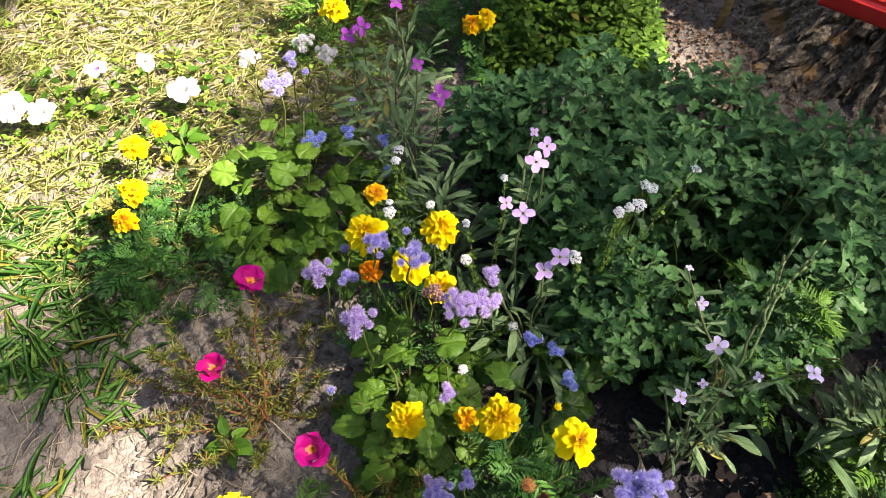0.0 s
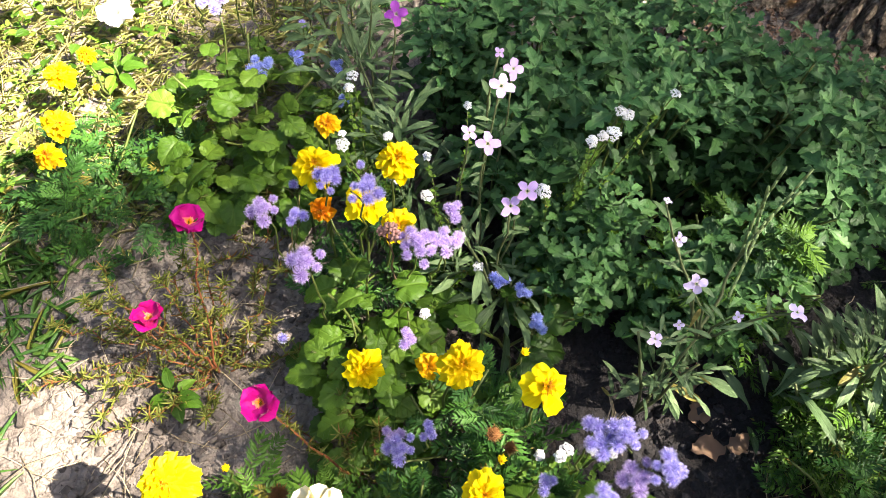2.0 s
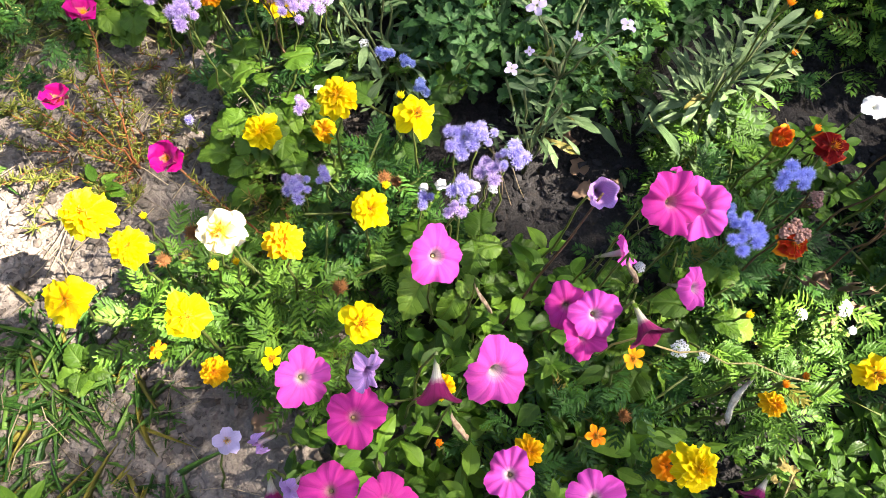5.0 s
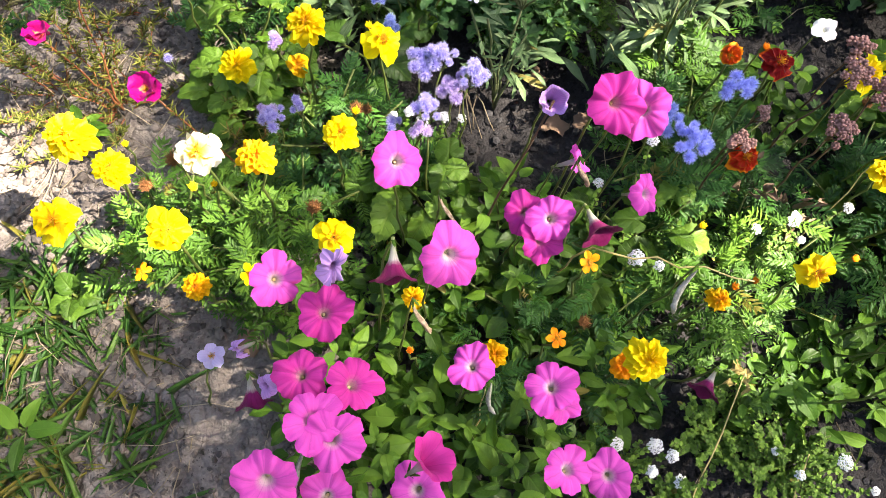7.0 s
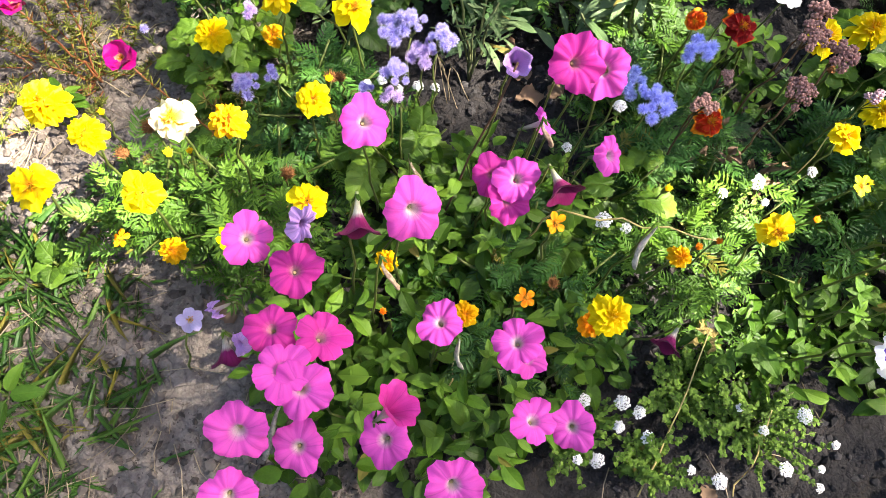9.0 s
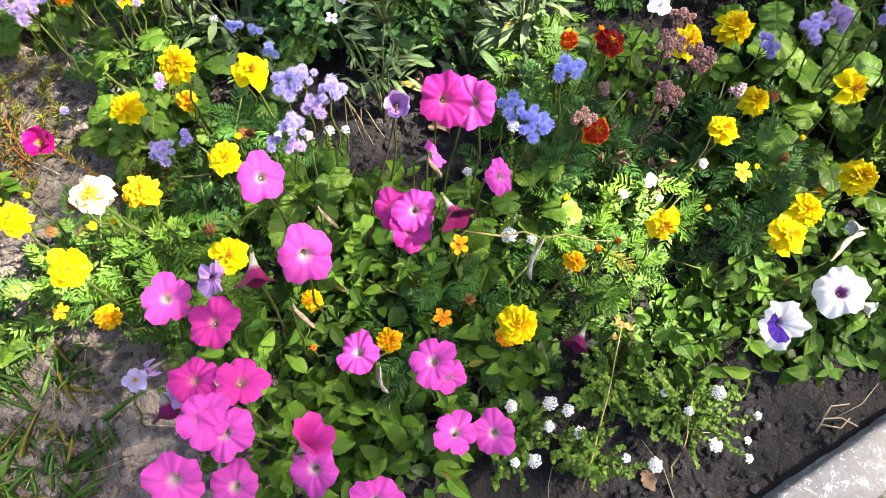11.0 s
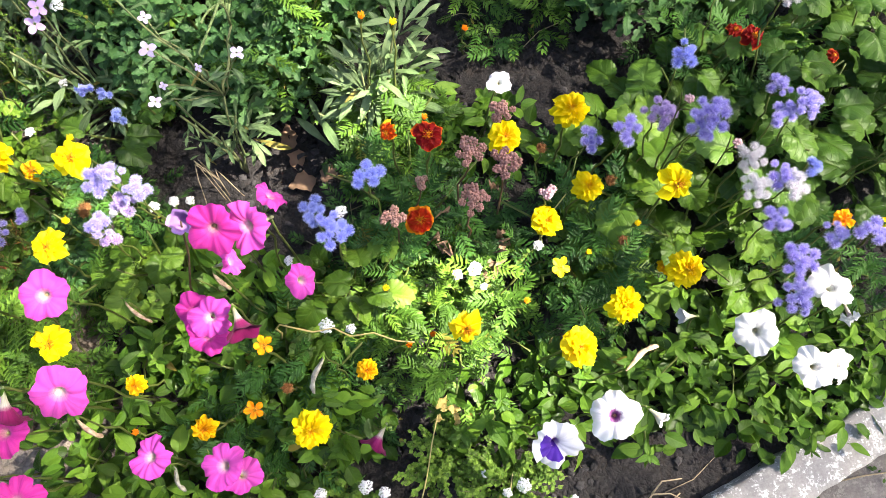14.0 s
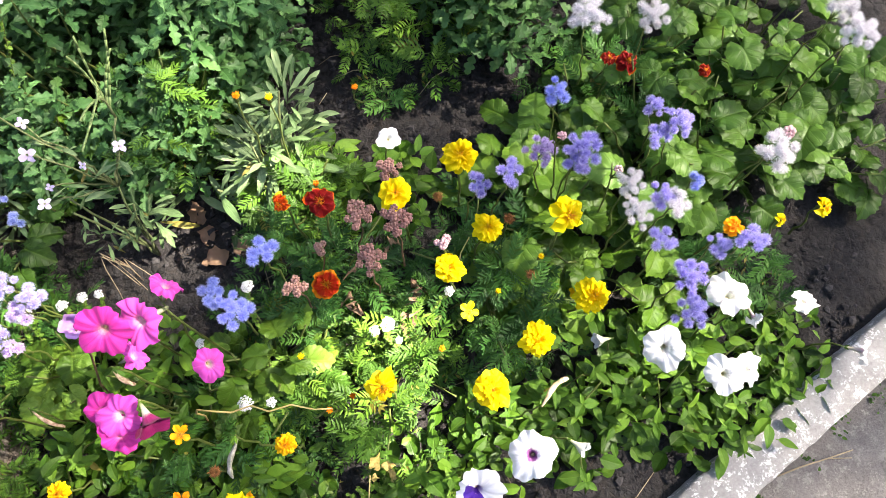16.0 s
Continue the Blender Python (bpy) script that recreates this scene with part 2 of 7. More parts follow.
SOIL = soil_material()
BARK = bark_material()
CONCRETE = rough_material("kerb_concrete", (0.15, 0.147, 0.14), (0.29, 0.285, 0.27), (0.62, 0.62, 0.6), 14.0, 0.9, 0.5, 0.004)
PAVING = rough_material("paving", (0.045, 0.043, 0.041), (0.13, 0.124, 0.118), (0.22, 0.21, 0.20), 16.0, 0.5, 0.9, 0.004)
LEAF_AGERATUM = leaf_material("ageratum_leaf", (0.0578, 0.1312, 0.0119), (0.1112, 0.2050, 0.0218), (0.1224, 0.1998, 0.0296), veins=5.0, rough=0.42, bump=0.5, dry_at=1.5, translucent=0.16)
# Darker ageratum leaf, for the tall plant and the deep blue one.
LEAF_AGERATUM_DARK = leaf_material("dark_ageratum_leaf", (0.0401, 0.1025, 0.0119), (0.0801, 0.1691, 0.0218), (0.1001, 0.1742, 0.0296), veins=5.0, rough=0.4, bump=0.5, dry_at=1.5, translucent=0.14)
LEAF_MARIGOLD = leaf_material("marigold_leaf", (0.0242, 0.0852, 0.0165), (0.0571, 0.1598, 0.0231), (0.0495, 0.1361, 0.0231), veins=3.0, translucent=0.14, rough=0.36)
# Paler copy of the marigold leaf, with sunshine put into the colour.
LEAF_MARIGOLD_LIT = leaf_material("sunlit_marigold_leaf", (0.0582, 0.1459, 0.0176), (0.1281, 0.2582, 0.0282), (0.1048, 0.2133, 0.0299), veins=3.0, translucent=0.2, rough=0.4)
LEAF_CHRYSANTHEMUM = leaf_material("chrysanthemum_leaf", (0.0484, 0.1371, 0.0378), (0.1032, 0.2265, 0.0695), (0.1263, 0.2326, 0.0884), veins=5.0, translucent=0.08, rough=0.42, spread=0.45, dry_at=1.5)
LEAF_STOCK = leaf_material("stock_leaf", (0.075, 0.135, 0.048), (0.16, 0.24, 0.105), (0.19, 0.26, 0.13), veins=3.0, translucent=0.08, rough=0.5, dry_at=0.985)
LEAF_PETUNIA = leaf_material("petunia_leaf", (0.0559, 0.1427, 0.0110), (0.1113, 0.2229, 0.0188), (0.1043, 0.1976, 0.0220), veins=6.0, rough=0.5)
LEAF_WEED = leaf_material("weed_leaf", (0.1173, 0.2280, 0.0205), (0.2346, 0.3780, 0.0412), (0.1921, 0.3120, 0.0412), veins=6.0, rough=0.45, joined=True)
LEAF_FINE = leaf_material("fine_leaf", (0.0758, 0.1611, 0.0165), (0.1523, 0.2677, 0.0330), (0.1069, 0.2179, 0.0282), veins=3.0, rough=0.5, joined=True)
LEAF_UNDER = leaf_material("under_leaf", (0.02, 0.0593, 0.00626), (0.047, 0.108, 0.0114), (0.0439, 0.0907, 0.0129), veins=5.0, rough=0.55, joined=True)
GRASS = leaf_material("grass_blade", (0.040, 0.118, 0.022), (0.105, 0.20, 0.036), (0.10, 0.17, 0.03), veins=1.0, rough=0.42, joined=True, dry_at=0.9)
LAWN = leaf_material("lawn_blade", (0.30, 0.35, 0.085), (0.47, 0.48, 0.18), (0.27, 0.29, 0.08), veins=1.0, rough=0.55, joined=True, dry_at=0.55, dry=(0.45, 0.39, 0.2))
# Darker leaf copies: the shade inside the mounds is put into their colour.
MARIGOLD_SHADED = leaf_material("marigold_leaf_shaded", (0.0220, 0.0758, 0.0132), (0.0495, 0.1361, 0.0198), (0.0439, 0.1183, 0.0198), veins=3.0, translucent=0.12, rough=0.4, joined=True)
MARIGOLD_SHADED_LIT = leaf_material("sunlit_marigold_leaf_shaded", (0.0419, 0.1122, 0.0141), (0.0931, 0.1964, 0.0211), (0.0814, 0.1684, 0.0211), veins=3.0, translucent=0.18, rough=0.42, joined=True)
CHRYSANTHEMUM_SHADED = leaf_material("chrysanthemum_leaf_shaded", (0.0316, 0.0951, 0.0227), (0.0695, 0.1607, 0.0416), (0.0737, 0.1547, 0.0442), veins=5.0, translucent=0.08, rough=0.45, spread=0.55, dry_at=1.5, joined=True)
PETUNIA_SHADED = leaf_material("petunia_leaf_shaded", (0.0405, 0.1043, 0.0088), (0.0833, 0.1702, 0.0154), (0.0833, 0.1647, 0.0176), veins=6.0, joined=True)
NEEDLE = leaf_material("needle_leaf", (0.115, 0.14, 0.022), (0.24, 0.25, 0.05), (0.16, 0.16, 0.035), veins=1.0, translucent=0.1, rough=0.45, joined=True, dry_at=0.92, dry=(0.22, 0.09, 0.03))
STRAW = plain_material("straw", (0.175, 0.14, 0.084), (0.322, 0.266, 0.168), 80.0, 0.8, 0.2, True)
STALK = plain_material("yellow_stalk", (0.30, 0.23, 0.07), (0.52, 0.43, 0.17), 80.0, 0.7, 0.2, True)
DEAD_LEAF = plain_material("dead_leaf", (0.09, 0.055, 0.032), (0.2, 0.13, 0.08), 60.0, 0.8, 0.5, True)
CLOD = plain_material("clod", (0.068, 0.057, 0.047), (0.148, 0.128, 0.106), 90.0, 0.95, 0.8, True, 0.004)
DARK_CLOD = plain_material("dark_clod", (0.010, 0.0100, 0.0100), (0.036, 0.0352, 0.035), 90.0, 0.95, 0.8, True, 0.004)
STEM = plain_material("stem", (0.055, 0.08, 0.016), (0.10, 0.13, 0.03), 70.0, 0.55)
STEM_GREY = plain_material("grey_stem", (0.075, 0.095, 0.035), (0.14, 0.17, 0.07), 70.0, 0.7)
POD = plain_material("seed_pod", (0.10, 0.16, 0.05), (0.19, 0.26, 0.10), 70.0, 0.6)
STEM_RED = plain_material("red_stem", (0.16, 0.04, 0.02), (0.26, 0.11, 0.04), 60.0, 0.5)
STEM_BROWN = plain_material("brown_stem", (0.05, 0.028, 0.015), (0.13, 0.075, 0.042), 60.0, 0.8)
YELLOW = petal_material("marigold_petal", [(0.0, (0.80, 0.38, 0.002)), (0.3, (0.84, 0.56, 0.002)), (0.55, (0.86, 0.65, 0.003)), (0.95, (0.87, 0.71, 0.004))], 0.2, 5.0, 0.14)
GOLD = petal_material("marigold_petal_gold", [(0.0, (0.76, 0.24, 0.002)), (0.4, (0.84, 0.42, 0.003)), (0.9, (0.86, 0.55, 0.004))], 0.35, 5.0, 0.14)
ORANGE = petal_material("marigold_petal_orange", [(0.0, (0.82, 0.15, 0.003)), (0.5, (0.88, 0.26, 0.003)), (0.9, (0.90, 0.35, 0.004))], 0.15, 7.0)
RED = petal_material("marigold_petal_red", [(0.0, (0.85, 0.30, 0.01)), (0.16, (0.50, 0.05, 0.003)), (0.3, (0.24, 0.006, 0.003)), (0.93, (0.24, 0.006, 0.003)), (1.0, (0.7, 0.14, 0.008))], 0.3, 7.0)
RED_EDGED = petal_material("marigold_petal_red_edged", [(0.0, (0.88, 0.42, 0.01)), (0.22, (0.60, 0.05, 0.003)), (0.75, (0.52, 0.03, 0.003)), (0.9, (0.85, 0.30, 0.008))], 0.3, 3.0, spot=0.2)
CREAM = petal_material("marigold_petal_cream", [(0.0, (0.85, 0.55, 0.03)), (0.35, (0.85, 0.66, 0.12)), (0.6, (0.86, 0.78, 0.4)), (0.95, (0.86, 0.82, 0.6))], 0.1, 5.0)
HEART = plain_material("marigold_heart", (0.75, 0.22, 0.004), (0.95, 0.45, 0.01), 300.0, 0.6, 0.8)
WITHERED = plain_material("withered_head", (0.16, 0.06, 0.02), (0.42, 0.19, 0.06), 200.0, 0.8, 0.8)
PINK = petal_material("petunia_pink", [(0.04, (0.22, 0.12, 0.08)), (0.10, (0.86, 0.78, 0.66)), (0.15, (0.84, 0.66, 0.68)), (0.22, (0.76, 0.30, 0.57)), (0.34, (0.73, 0.10, 0.50)), (0.85, (0.72, 0.085, 0.49))], 0.15, 25.0, 0.34, ribs=0.5)
PINK_DEEP = petal_material("petunia_deep_pink", [(0.04, (0.3, 0.1, 0.1)), (0.10, (0.78, 0.5, 0.5)), (0.2, (0.66, 0.12, 0.36)), (0.35, (0.62, 0.04, 0.32)), (0.85, (0.64, 0.045, 0.34))], 0.15, 25.0, 0.34, ribs=0.5)
PURPLE = petal_material("petunia_dark", [(0.03, (0.1, 0.01, 0.05)), (0.4, (0.09, 0.003, 0.035)), (0.9, (0.15, 0.005, 0.06))], 0.4, 35.0)
VIOLET = petal_material("petunia_violet", [(0.03, (0.08, 0.03, 0.05)), (0.12, (0.28, 0.12, 0.30)), (0.3, (0.50, 0.28, 0.62)), (0.8, (0.55, 0.32, 0.68))], 0.5, 35.0)
WHITE = petal_material("petunia_white", [(0.03, (0.55, 0.6, 0.25)), (0.14, (0.78, 0.80, 0.70)), (0.3, (0.80, 0.80, 0.80)), (0.8, (0.82, 0.82, 0.82))], 0.03, 25.0, 0.3, ribs=0.08)
WHITE_EYE = petal_material("petunia_white_purple_eye", [(0.03, (0.3, 0.2, 0.2)), (0.10, (0.34, 0.12, 0.3)), (0.2, (0.34, 0.10, 0.32)), (0.27, (0.80, 0.76, 0.80)), (0.8, (0.83, 0.83, 0.83))], 0.05, 35.0, spot=0.28)
WHITE_PATCH = petal_material("petunia_white_purple_patch", [(0.03, (0.3, 0.2, 0.1)), (0.12, (0.30, 0.12, 0.4)), (0.2, (0.8, 0.78, 0.82)), (0.8, (0.83, 0.83, 0.83))], 0.05, 35.0, sector=((0.10, 0.03, 0.36), 0.55, 0.27, 0.8))
TUBE = petal_material("petunia_tube", [(0.0, (0.2, 0.26, 0.09)), (0.5, (0.42, 0.38, 0.32)), (1.0, (0.5, 0.36, 0.44))], 0.25, 14.0)
TUBE_DARK = petal_material("trumpet_outside_dark", [(0.0, (0.22, 0.28, 0.10)), (0.40, (0.55, 0.52, 0.42)), (0.52, (0.28, 0.02, 0.12)), (1.0, (0.17, 0.005, 0.07))], 0.3, 14.0)
TUBE_VIOLET = petal_material("trumpet_outside_violet", [(0.0, (0.2, 0.26, 0.09)), (0.3, (0.42, 0.38, 0.32)), (0.6, (0.46, 0.3, 0.52)), (1.0, (0.5, 0.3, 0.62))], 0.3, 14.0)
TUBE_PINK = petal_material("trumpet_outside_pink", [(0.0, (0.2, 0.26, 0.09)), (0.35, (0.45, 0.32, 0.3)), (0.62, (0.6, 0.1, 0.3)), (1.0, (0.62, 0.05, 0.3))], 0.3, 14.0)
TUBE_WHITE = petal_material("trumpet_outside_white", [(0.0, (0.2, 0.26, 0.09)), (0.35, (0.5, 0.52, 0.36)), (1.0, (0.75, 0.75, 0.72))], 0.2, 14.0)
MAGENTA = petal_material("portulaca_petal", [(0.0, (0.9, 0.34, 0.08)), (0.22, (0.85, 0.24, 0.2)), (0.28, (0.42, 0.003, 0.13)), (0.9, (0.44, 0.003, 0.17))], 0.2, 6.0)
LILAC = petal_material("ageratum_floret", [(0.0, (0.28, 0.23, 0.62)), (0.45, (0.42, 0.37, 0.82)), (1.0, (0.66, 0.62, 0.95))], 0.0, 3.0, 0.3, grain=160.0)
BLUE = petal_material("ageratum_floret_blue", [(0.0, (0.19, 0.24, 0.62)), (0.45, (0.30, 0.37, 0.85)), (1.0, (0.50, 0.58, 0.95))], 0.0, 3.0, 0.3, grain=160.0)
MAUVE = petal_material("ageratum_floret_mauve", [(0.0, (0.36, 0.24, 0.54)), (0.45, (0.54, 0.40, 0.77)), (1.0, (0.76, 0.62, 0.92))], 0.0, 3.0, 0.3, grain=160.0)
PALE = petal_material("ageratum_floret_white", [(0.0, (0.70, 0.66, 0.70)), (0.3, (0.78, 0.76, 0.79)), (1.0, (0.84, 0.83, 0.85))], 0.0, 3.0, 0.45, grain=160.0)
DUSTY = petal_material("ageratum_faded", [(0.0, (0.15, 0.07, 0.05)), (0.4, (0.28, 0.14, 0.11)), (1.0, (0.42, 0.24, 0.21))], 0.0, 3.0, 0.15, grain=160.0)
ROSE = petal_material("ageratum_fading_pink", [(0.0, (0.42, 0.22, 0.2)), (0.4, (0.62, 0.36, 0.38)), (1.0, (0.75, 0.5, 0.52))], 0.0, 3.0, 0.2, grain=160.0)
STOCK_LILAC = petal_material("stock_petal", [(0.0, (0.45, 0.50, 0.20)), (0.15, (0.60, 0.42, 0.74)), (1.0, (0.66, 0.46, 0.80))], 0.2, 5.0)
STOCK_PALE = petal_material("stock_petal_pale", [(0.0, (0.5, 0.5, 0.3)), (0.15, (0.6, 0.5, 0.74)), (1.0, (0.66, 0.57, 0.82))], 0.15, 5.0)
STOCK_PURPLE = petal_material("stock_petal_purple", [(0.0, (0.4, 0.3, 0.3)), (0.15, (0.36, 0.06, 0.42)), (1.0, (0.42, 0.08, 0.48))], 0.2, 5.0)
TINY_WHITE = petal_material("alyssum_petal", [(0.0, (0.5, 0.55, 0.2)), (0.2, (0.8, 0.8, 0.8)), (1.0, (0.84, 0.84, 0.84))], 0.0, 3.0, 0.2, grain=160.0)
SPENT = plain_material("spent_petal", (0.14, 0.14, 0.10), (0.38, 0.37, 0.31), 220.0, 0.7, 0.6)
SPENT_BROWN = plain_material("spent_petal_brown", (0.16, 0.10, 0.06), (0.42, 0.33, 0.22), 220.0, 0.7, 0.6)
SPENT_LEAF = plain_material("yellowed_leaf", (0.24, 0.17, 0.05), (0.52, 0.42, 0.13), 70.0, 0.7, 0.5)
ANTHER = plain_material("anther", (0.45, 0.38, 0.14), (0.75, 0.68, 0.4), 200.0, 0.6, 0.3)
# Light bark: the sun on the sapling is put into its colour.
SAPLING = plain_material("sunlit_bark", (0.20, 0.13, 0.05), (0.42, 0.30, 0.13), 70.0, 0.8, 0.6)
RED_PAINT = plain_material("red_paint", (0.46, 0.02, 0.02), (0.55, 0.035, 0.03), 25.0, 0.35, 0.1)

# ---- mesh helpers ----
WORLD = {}
rng = random.Random(7)


def data_of(name, chunks, materials, smooth=True):
    """One mesh out of chunks (vertices, faces, uv, slot)."""
    verts, faces, uvs, slots, n = [], [], [], [], 0
    for v, f, uv, slot in chunks:
        verts.append(np.asarray(v, float))
        uvs.append(np.asarray(uv, float))
        faces.extend(tuple(i + n for i in face) for face in f)
        slots.extend([slot] * len(f))
        n += len(v)
    me = bpy.data.meshes.new(name)
    me.from_pydata(np.concatenate(verts).tolist(), [], faces)
    uv = np.concatenate(uvs)
    layer = me.uv_layers.new(name="UVMap")
    loops = np.empty(len(me.loops), np.int32)
    me.loops.foreach_get("vertex_index", loops)
    layer.data.foreach_set("uv", uv[loops].astype(np.float32).ravel())
    for mat in materials if isinstance(materials, (list, tuple)) else [materials]:
        me.materials.append(mat)
    me.polygons.foreach_set("material_index", slots)
    me.polygons.foreach_set("use_smooth", [smooth] * len(faces))
    me.update()
    return me


def thing(name, base, label, category, group="", kind=""):
    """An Empty at the base of a thing, which will carry its parts."""
    ob = new(name)
    ob.empty_display_size = 0.03
    ob.location = base
    WORLD[ob] = Matrix.Translation(base)
    return tagged(ob, label, category, group, kind)


def part(name, data, parent, m=None, label="", kind=""):
    """A mesh object under a thing or a part, at the world pose m."""
    m = m or Matrix.Identity(4)
    ob = new(name, data)
    ob.parent = parent
    ob.matrix_basis = WORLD[parent].inverted() @ m
    WORLD[ob] = m
    return tagged(ob, label, kind=kind)


def moved(chunk, m, slot=None):
    v, f, uv, s = chunk
    a = np.array(m)
    return np.asarray(v) @ a[:3, :3].T + a[:3, 3], f, uv, s if slot is None else slot


def facing(at, normal, size=1.0, spin=None):
    """A pose whose z axis is the normal."""
    q = Vector(normal).normalized().to_track_quat("Z", "Y").to_matrix().to_4x4()
    turn = Matrix.Rotation(rng.uniform(0, 6.28) if spin is None else spin, 4, "Z")
    return Matrix.Translation(at) @ q @ turn @ Matrix.Scale(size, 4)


def growing(at, azimuth, pitch, size=1.0, roll=0.0):
    """A leaf's pose: its y axis points to the azimuth and rises by the pitch (radians)."""
    return Matrix.Translation(at) @ Matrix.Rotation(azimuth - math.pi / 2, 4, "Z") @ Matrix.Rotation(pitch, 4, "X") @ Matrix.Rotation(roll, 4, "Y") @ Matrix.Scale(size, 4)


def tube(points, r0, r1, sides=5, slot=0):
    pts = [Vector(p) for p in points]
    v, uv, n = [], [], len(pts)
    for i, p in enumerate(pts):
        d = (pts[min(i + 1, n - 1)] - pts[max(i - 1, 0)]).normalized()
        a = d.orthogonal().normalized()
        b = d.cross(a)
        r = r0 + (r1 - r0) * i / (n - 1)
        for k in range(sides):
            t = 2 * math.pi * k / sides
            v.append(tuple(p + a * (r * math.cos(t)) + b * (r * math.sin(t))))
            uv.append((k / sides, i / (n - 1)))
    f = [(i * sides + k, i * sides + (k + 1) % sides, (i + 1) * sides + (k + 1) % sides, (i + 1) * sides + k) for i in range(n - 1) for k in range(sides)]
    f += [tuple(range(sides))[::-1], tuple((n - 1) * sides + k for k in range(sides))]
    return np.array(v), f, np.array(uv), slot


def bend(a, b, sag=0.15, n=6, wob=0.004):
    """Points of a bowed stem from a to b."""
    a, b = Vector(a), Vector(b)
    out = Vector((b.x - a.x, b.y - a.y, 0))
    pts = []
    for i in range(n):
        t = i / (n - 1)
        p = a.lerp(b, t) + out * (-sag * math.sin(math.pi * t))
        if 0 < i < n - 1:
            p += Vector((rng.uniform(-wob, wob), rng.uniform(-wob, wob), 0))
        pts.append(p)
    return pts


def blade(length, width, outline, rows=8, cols=2, fold=0.2, droop=-0.25, wave=0.0, lobe=0.0, seed=0, slot=0):
    """A leaf along +y: outline(t) is the half width at t of its length; it is folded on the midrib, droops to the tip and may be wavy."""
    r = random.Random(seed)
    ph = r.uniform(0, 6.28)
    v, uv = [], []
    for i in range(rows + 1):
        t = i / rows
        w = width * outline(t)
        for k in range(-cols, cols + 1):
            s = k / cols
            x = s * w
            y = t * length + lobe * abs(s) * w
            z = fold * abs(x) + droop * length * t * t + wave * width * math.sin(ph + t * 9 + (2 if s > 0 else 0)) * s * s
            v.append((x, y, z))
            uv.append((0.5 + 0.5 * s * max(outline(t), 0.05), t))
    m = 2 * cols + 1
    f = [(i * m + k, i * m + k + 1, (i + 1) * m + k + 1, (i + 1) * m + k) for i in range(rows) for k in range(m - 1)]
    return np.array(v), f, np.array(uv), slot


def dot(r, slot=0, squash=1.0, seed=0, rough=0.0, n=8, m=5):
    """A small round body, uneven if rough."""
    rr = random.Random(seed)
    v, uv = [], []
    for i in range(m + 1):
        a = math.pi * i / m
        for k in range(n):
            b = 2 * math.pi * k / n
            q = r * (1 + (rr.uniform(-rough, rough) if 0 < i < m else 0))
            v.append((q * math.sin(a) * math.cos(b), q * math.sin(a) * math.sin(b), -q * math.cos(a) * squash))
            uv.append((k / n, i / m))
    f = [(i * n + k, i * n + (k + 1) % n, (i + 1) * n + (k + 1) % n, (i + 1) * n + k) for i in range(m) for k in range(n)]
    return np.array(v), f, np.array(uv), slot


def flat(chunks, slot=None):
    v, f, uv, n = [], [], [], 0
    for cv, cf, cuv, s in chunks:
        v.append(np.asarray(cv)), uv.append(np.asarray(cuv))
        f.extend(tuple(i + n for i in face) for face in cf)
        n += len(cv)
    return np.concatenate(v), f, np.concatenate(uv), slot or 0


def arc(t, a=0.75, b=0.7):
    return max(0.0, math.sin(math.pi * min(1.0, t) ** a)) ** b


# ---- leaf shapes, each unit one metre long before scaling ----
def with_stalk(chunk, length, width=0.02):
    stalk = tube([(0, -length, -0.1), (0, 0.12, 0.0)], width, width * 0.8, 4)
    return [chunk, stalk]


def round_leaf(seed, ovate=0.08, notch=0.5, teeth=11, fold=0.1, droop=-0.12, point=0.1):
    """A rounded heart-shaped leaf with a scalloped edge, along +y from the notch at its foot."""
    r = random.Random(seed)
    ph, tilt = r.uniform(0, 6.28), r.uniform(-0.06, 0.06)
    v, uv, na, nr = [], [], 4 * teeth, 5
    for j in range(nr + 1):
        q = max(0.02, j / nr)
        for i in range(na):
            a = 2 * math.pi * i / na
            away = min(a, 2 * math.pi - a)
            edge = 0.47 * (1 + ovate * math.cos(a) + point * math.exp(-(away / 0.45) ** 2)) * (1 - notch * math.exp(-((math.pi - away) / 0.3) ** 2))
            edge *= 1 + 0.045 * math.cos(teeth * a) * (j == nr)
            x, y = q * edge * math.sin(a), 0.34 + q * edge * math.cos(a)
            z = fold * abs(x) + droop * y * y + tilt * x + 0.035 * math.sin(6 * a + ph) * q ** 2 + 0.006 * math.sin(24 * (y - 0.6 * abs(x)) + ph) * q + 0.006 * math.sin(27 * x + ph) * q - 0.07 * q ** 4
            v.append((x, y, z))
            uv.append((0.5 + x, max(0, y)))
    f = [(j * na + i, j * na + (i + 1) % na, (j + 1) * na + (i + 1) % na, (j + 1) * na + i) for j in range(nr) for i in range(na)]
    f.append(tuple(range(na))[::-1])
    return np.array(v), f, np.array(uv), 0


BROAD = [data_of("broad_leaf", with_stalk(round_leaf(i, 0.02 + 0.09 * i, 0.5 - 0.12 * i, 16 + i, 0.04 + 0.14 * i, -0.05 - 0.12 * i, 0.05 + 0.14 * i), 0.35, 0.014), LEAF_AGERATUM) for i in range(3)]
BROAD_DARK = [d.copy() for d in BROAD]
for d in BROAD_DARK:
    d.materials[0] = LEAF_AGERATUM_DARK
OVATE = [data_of("ovate_leaf", with_stalk(blade(1, 0.21 + 0.05 * i, lambda t: arc(t, 0.8, 0.8), 8, 2, 0.3, -0.2 - 0.12 * i, 0.1, 0.0, i), 0.08), LEAF_PETUNIA) for i in range(3)]
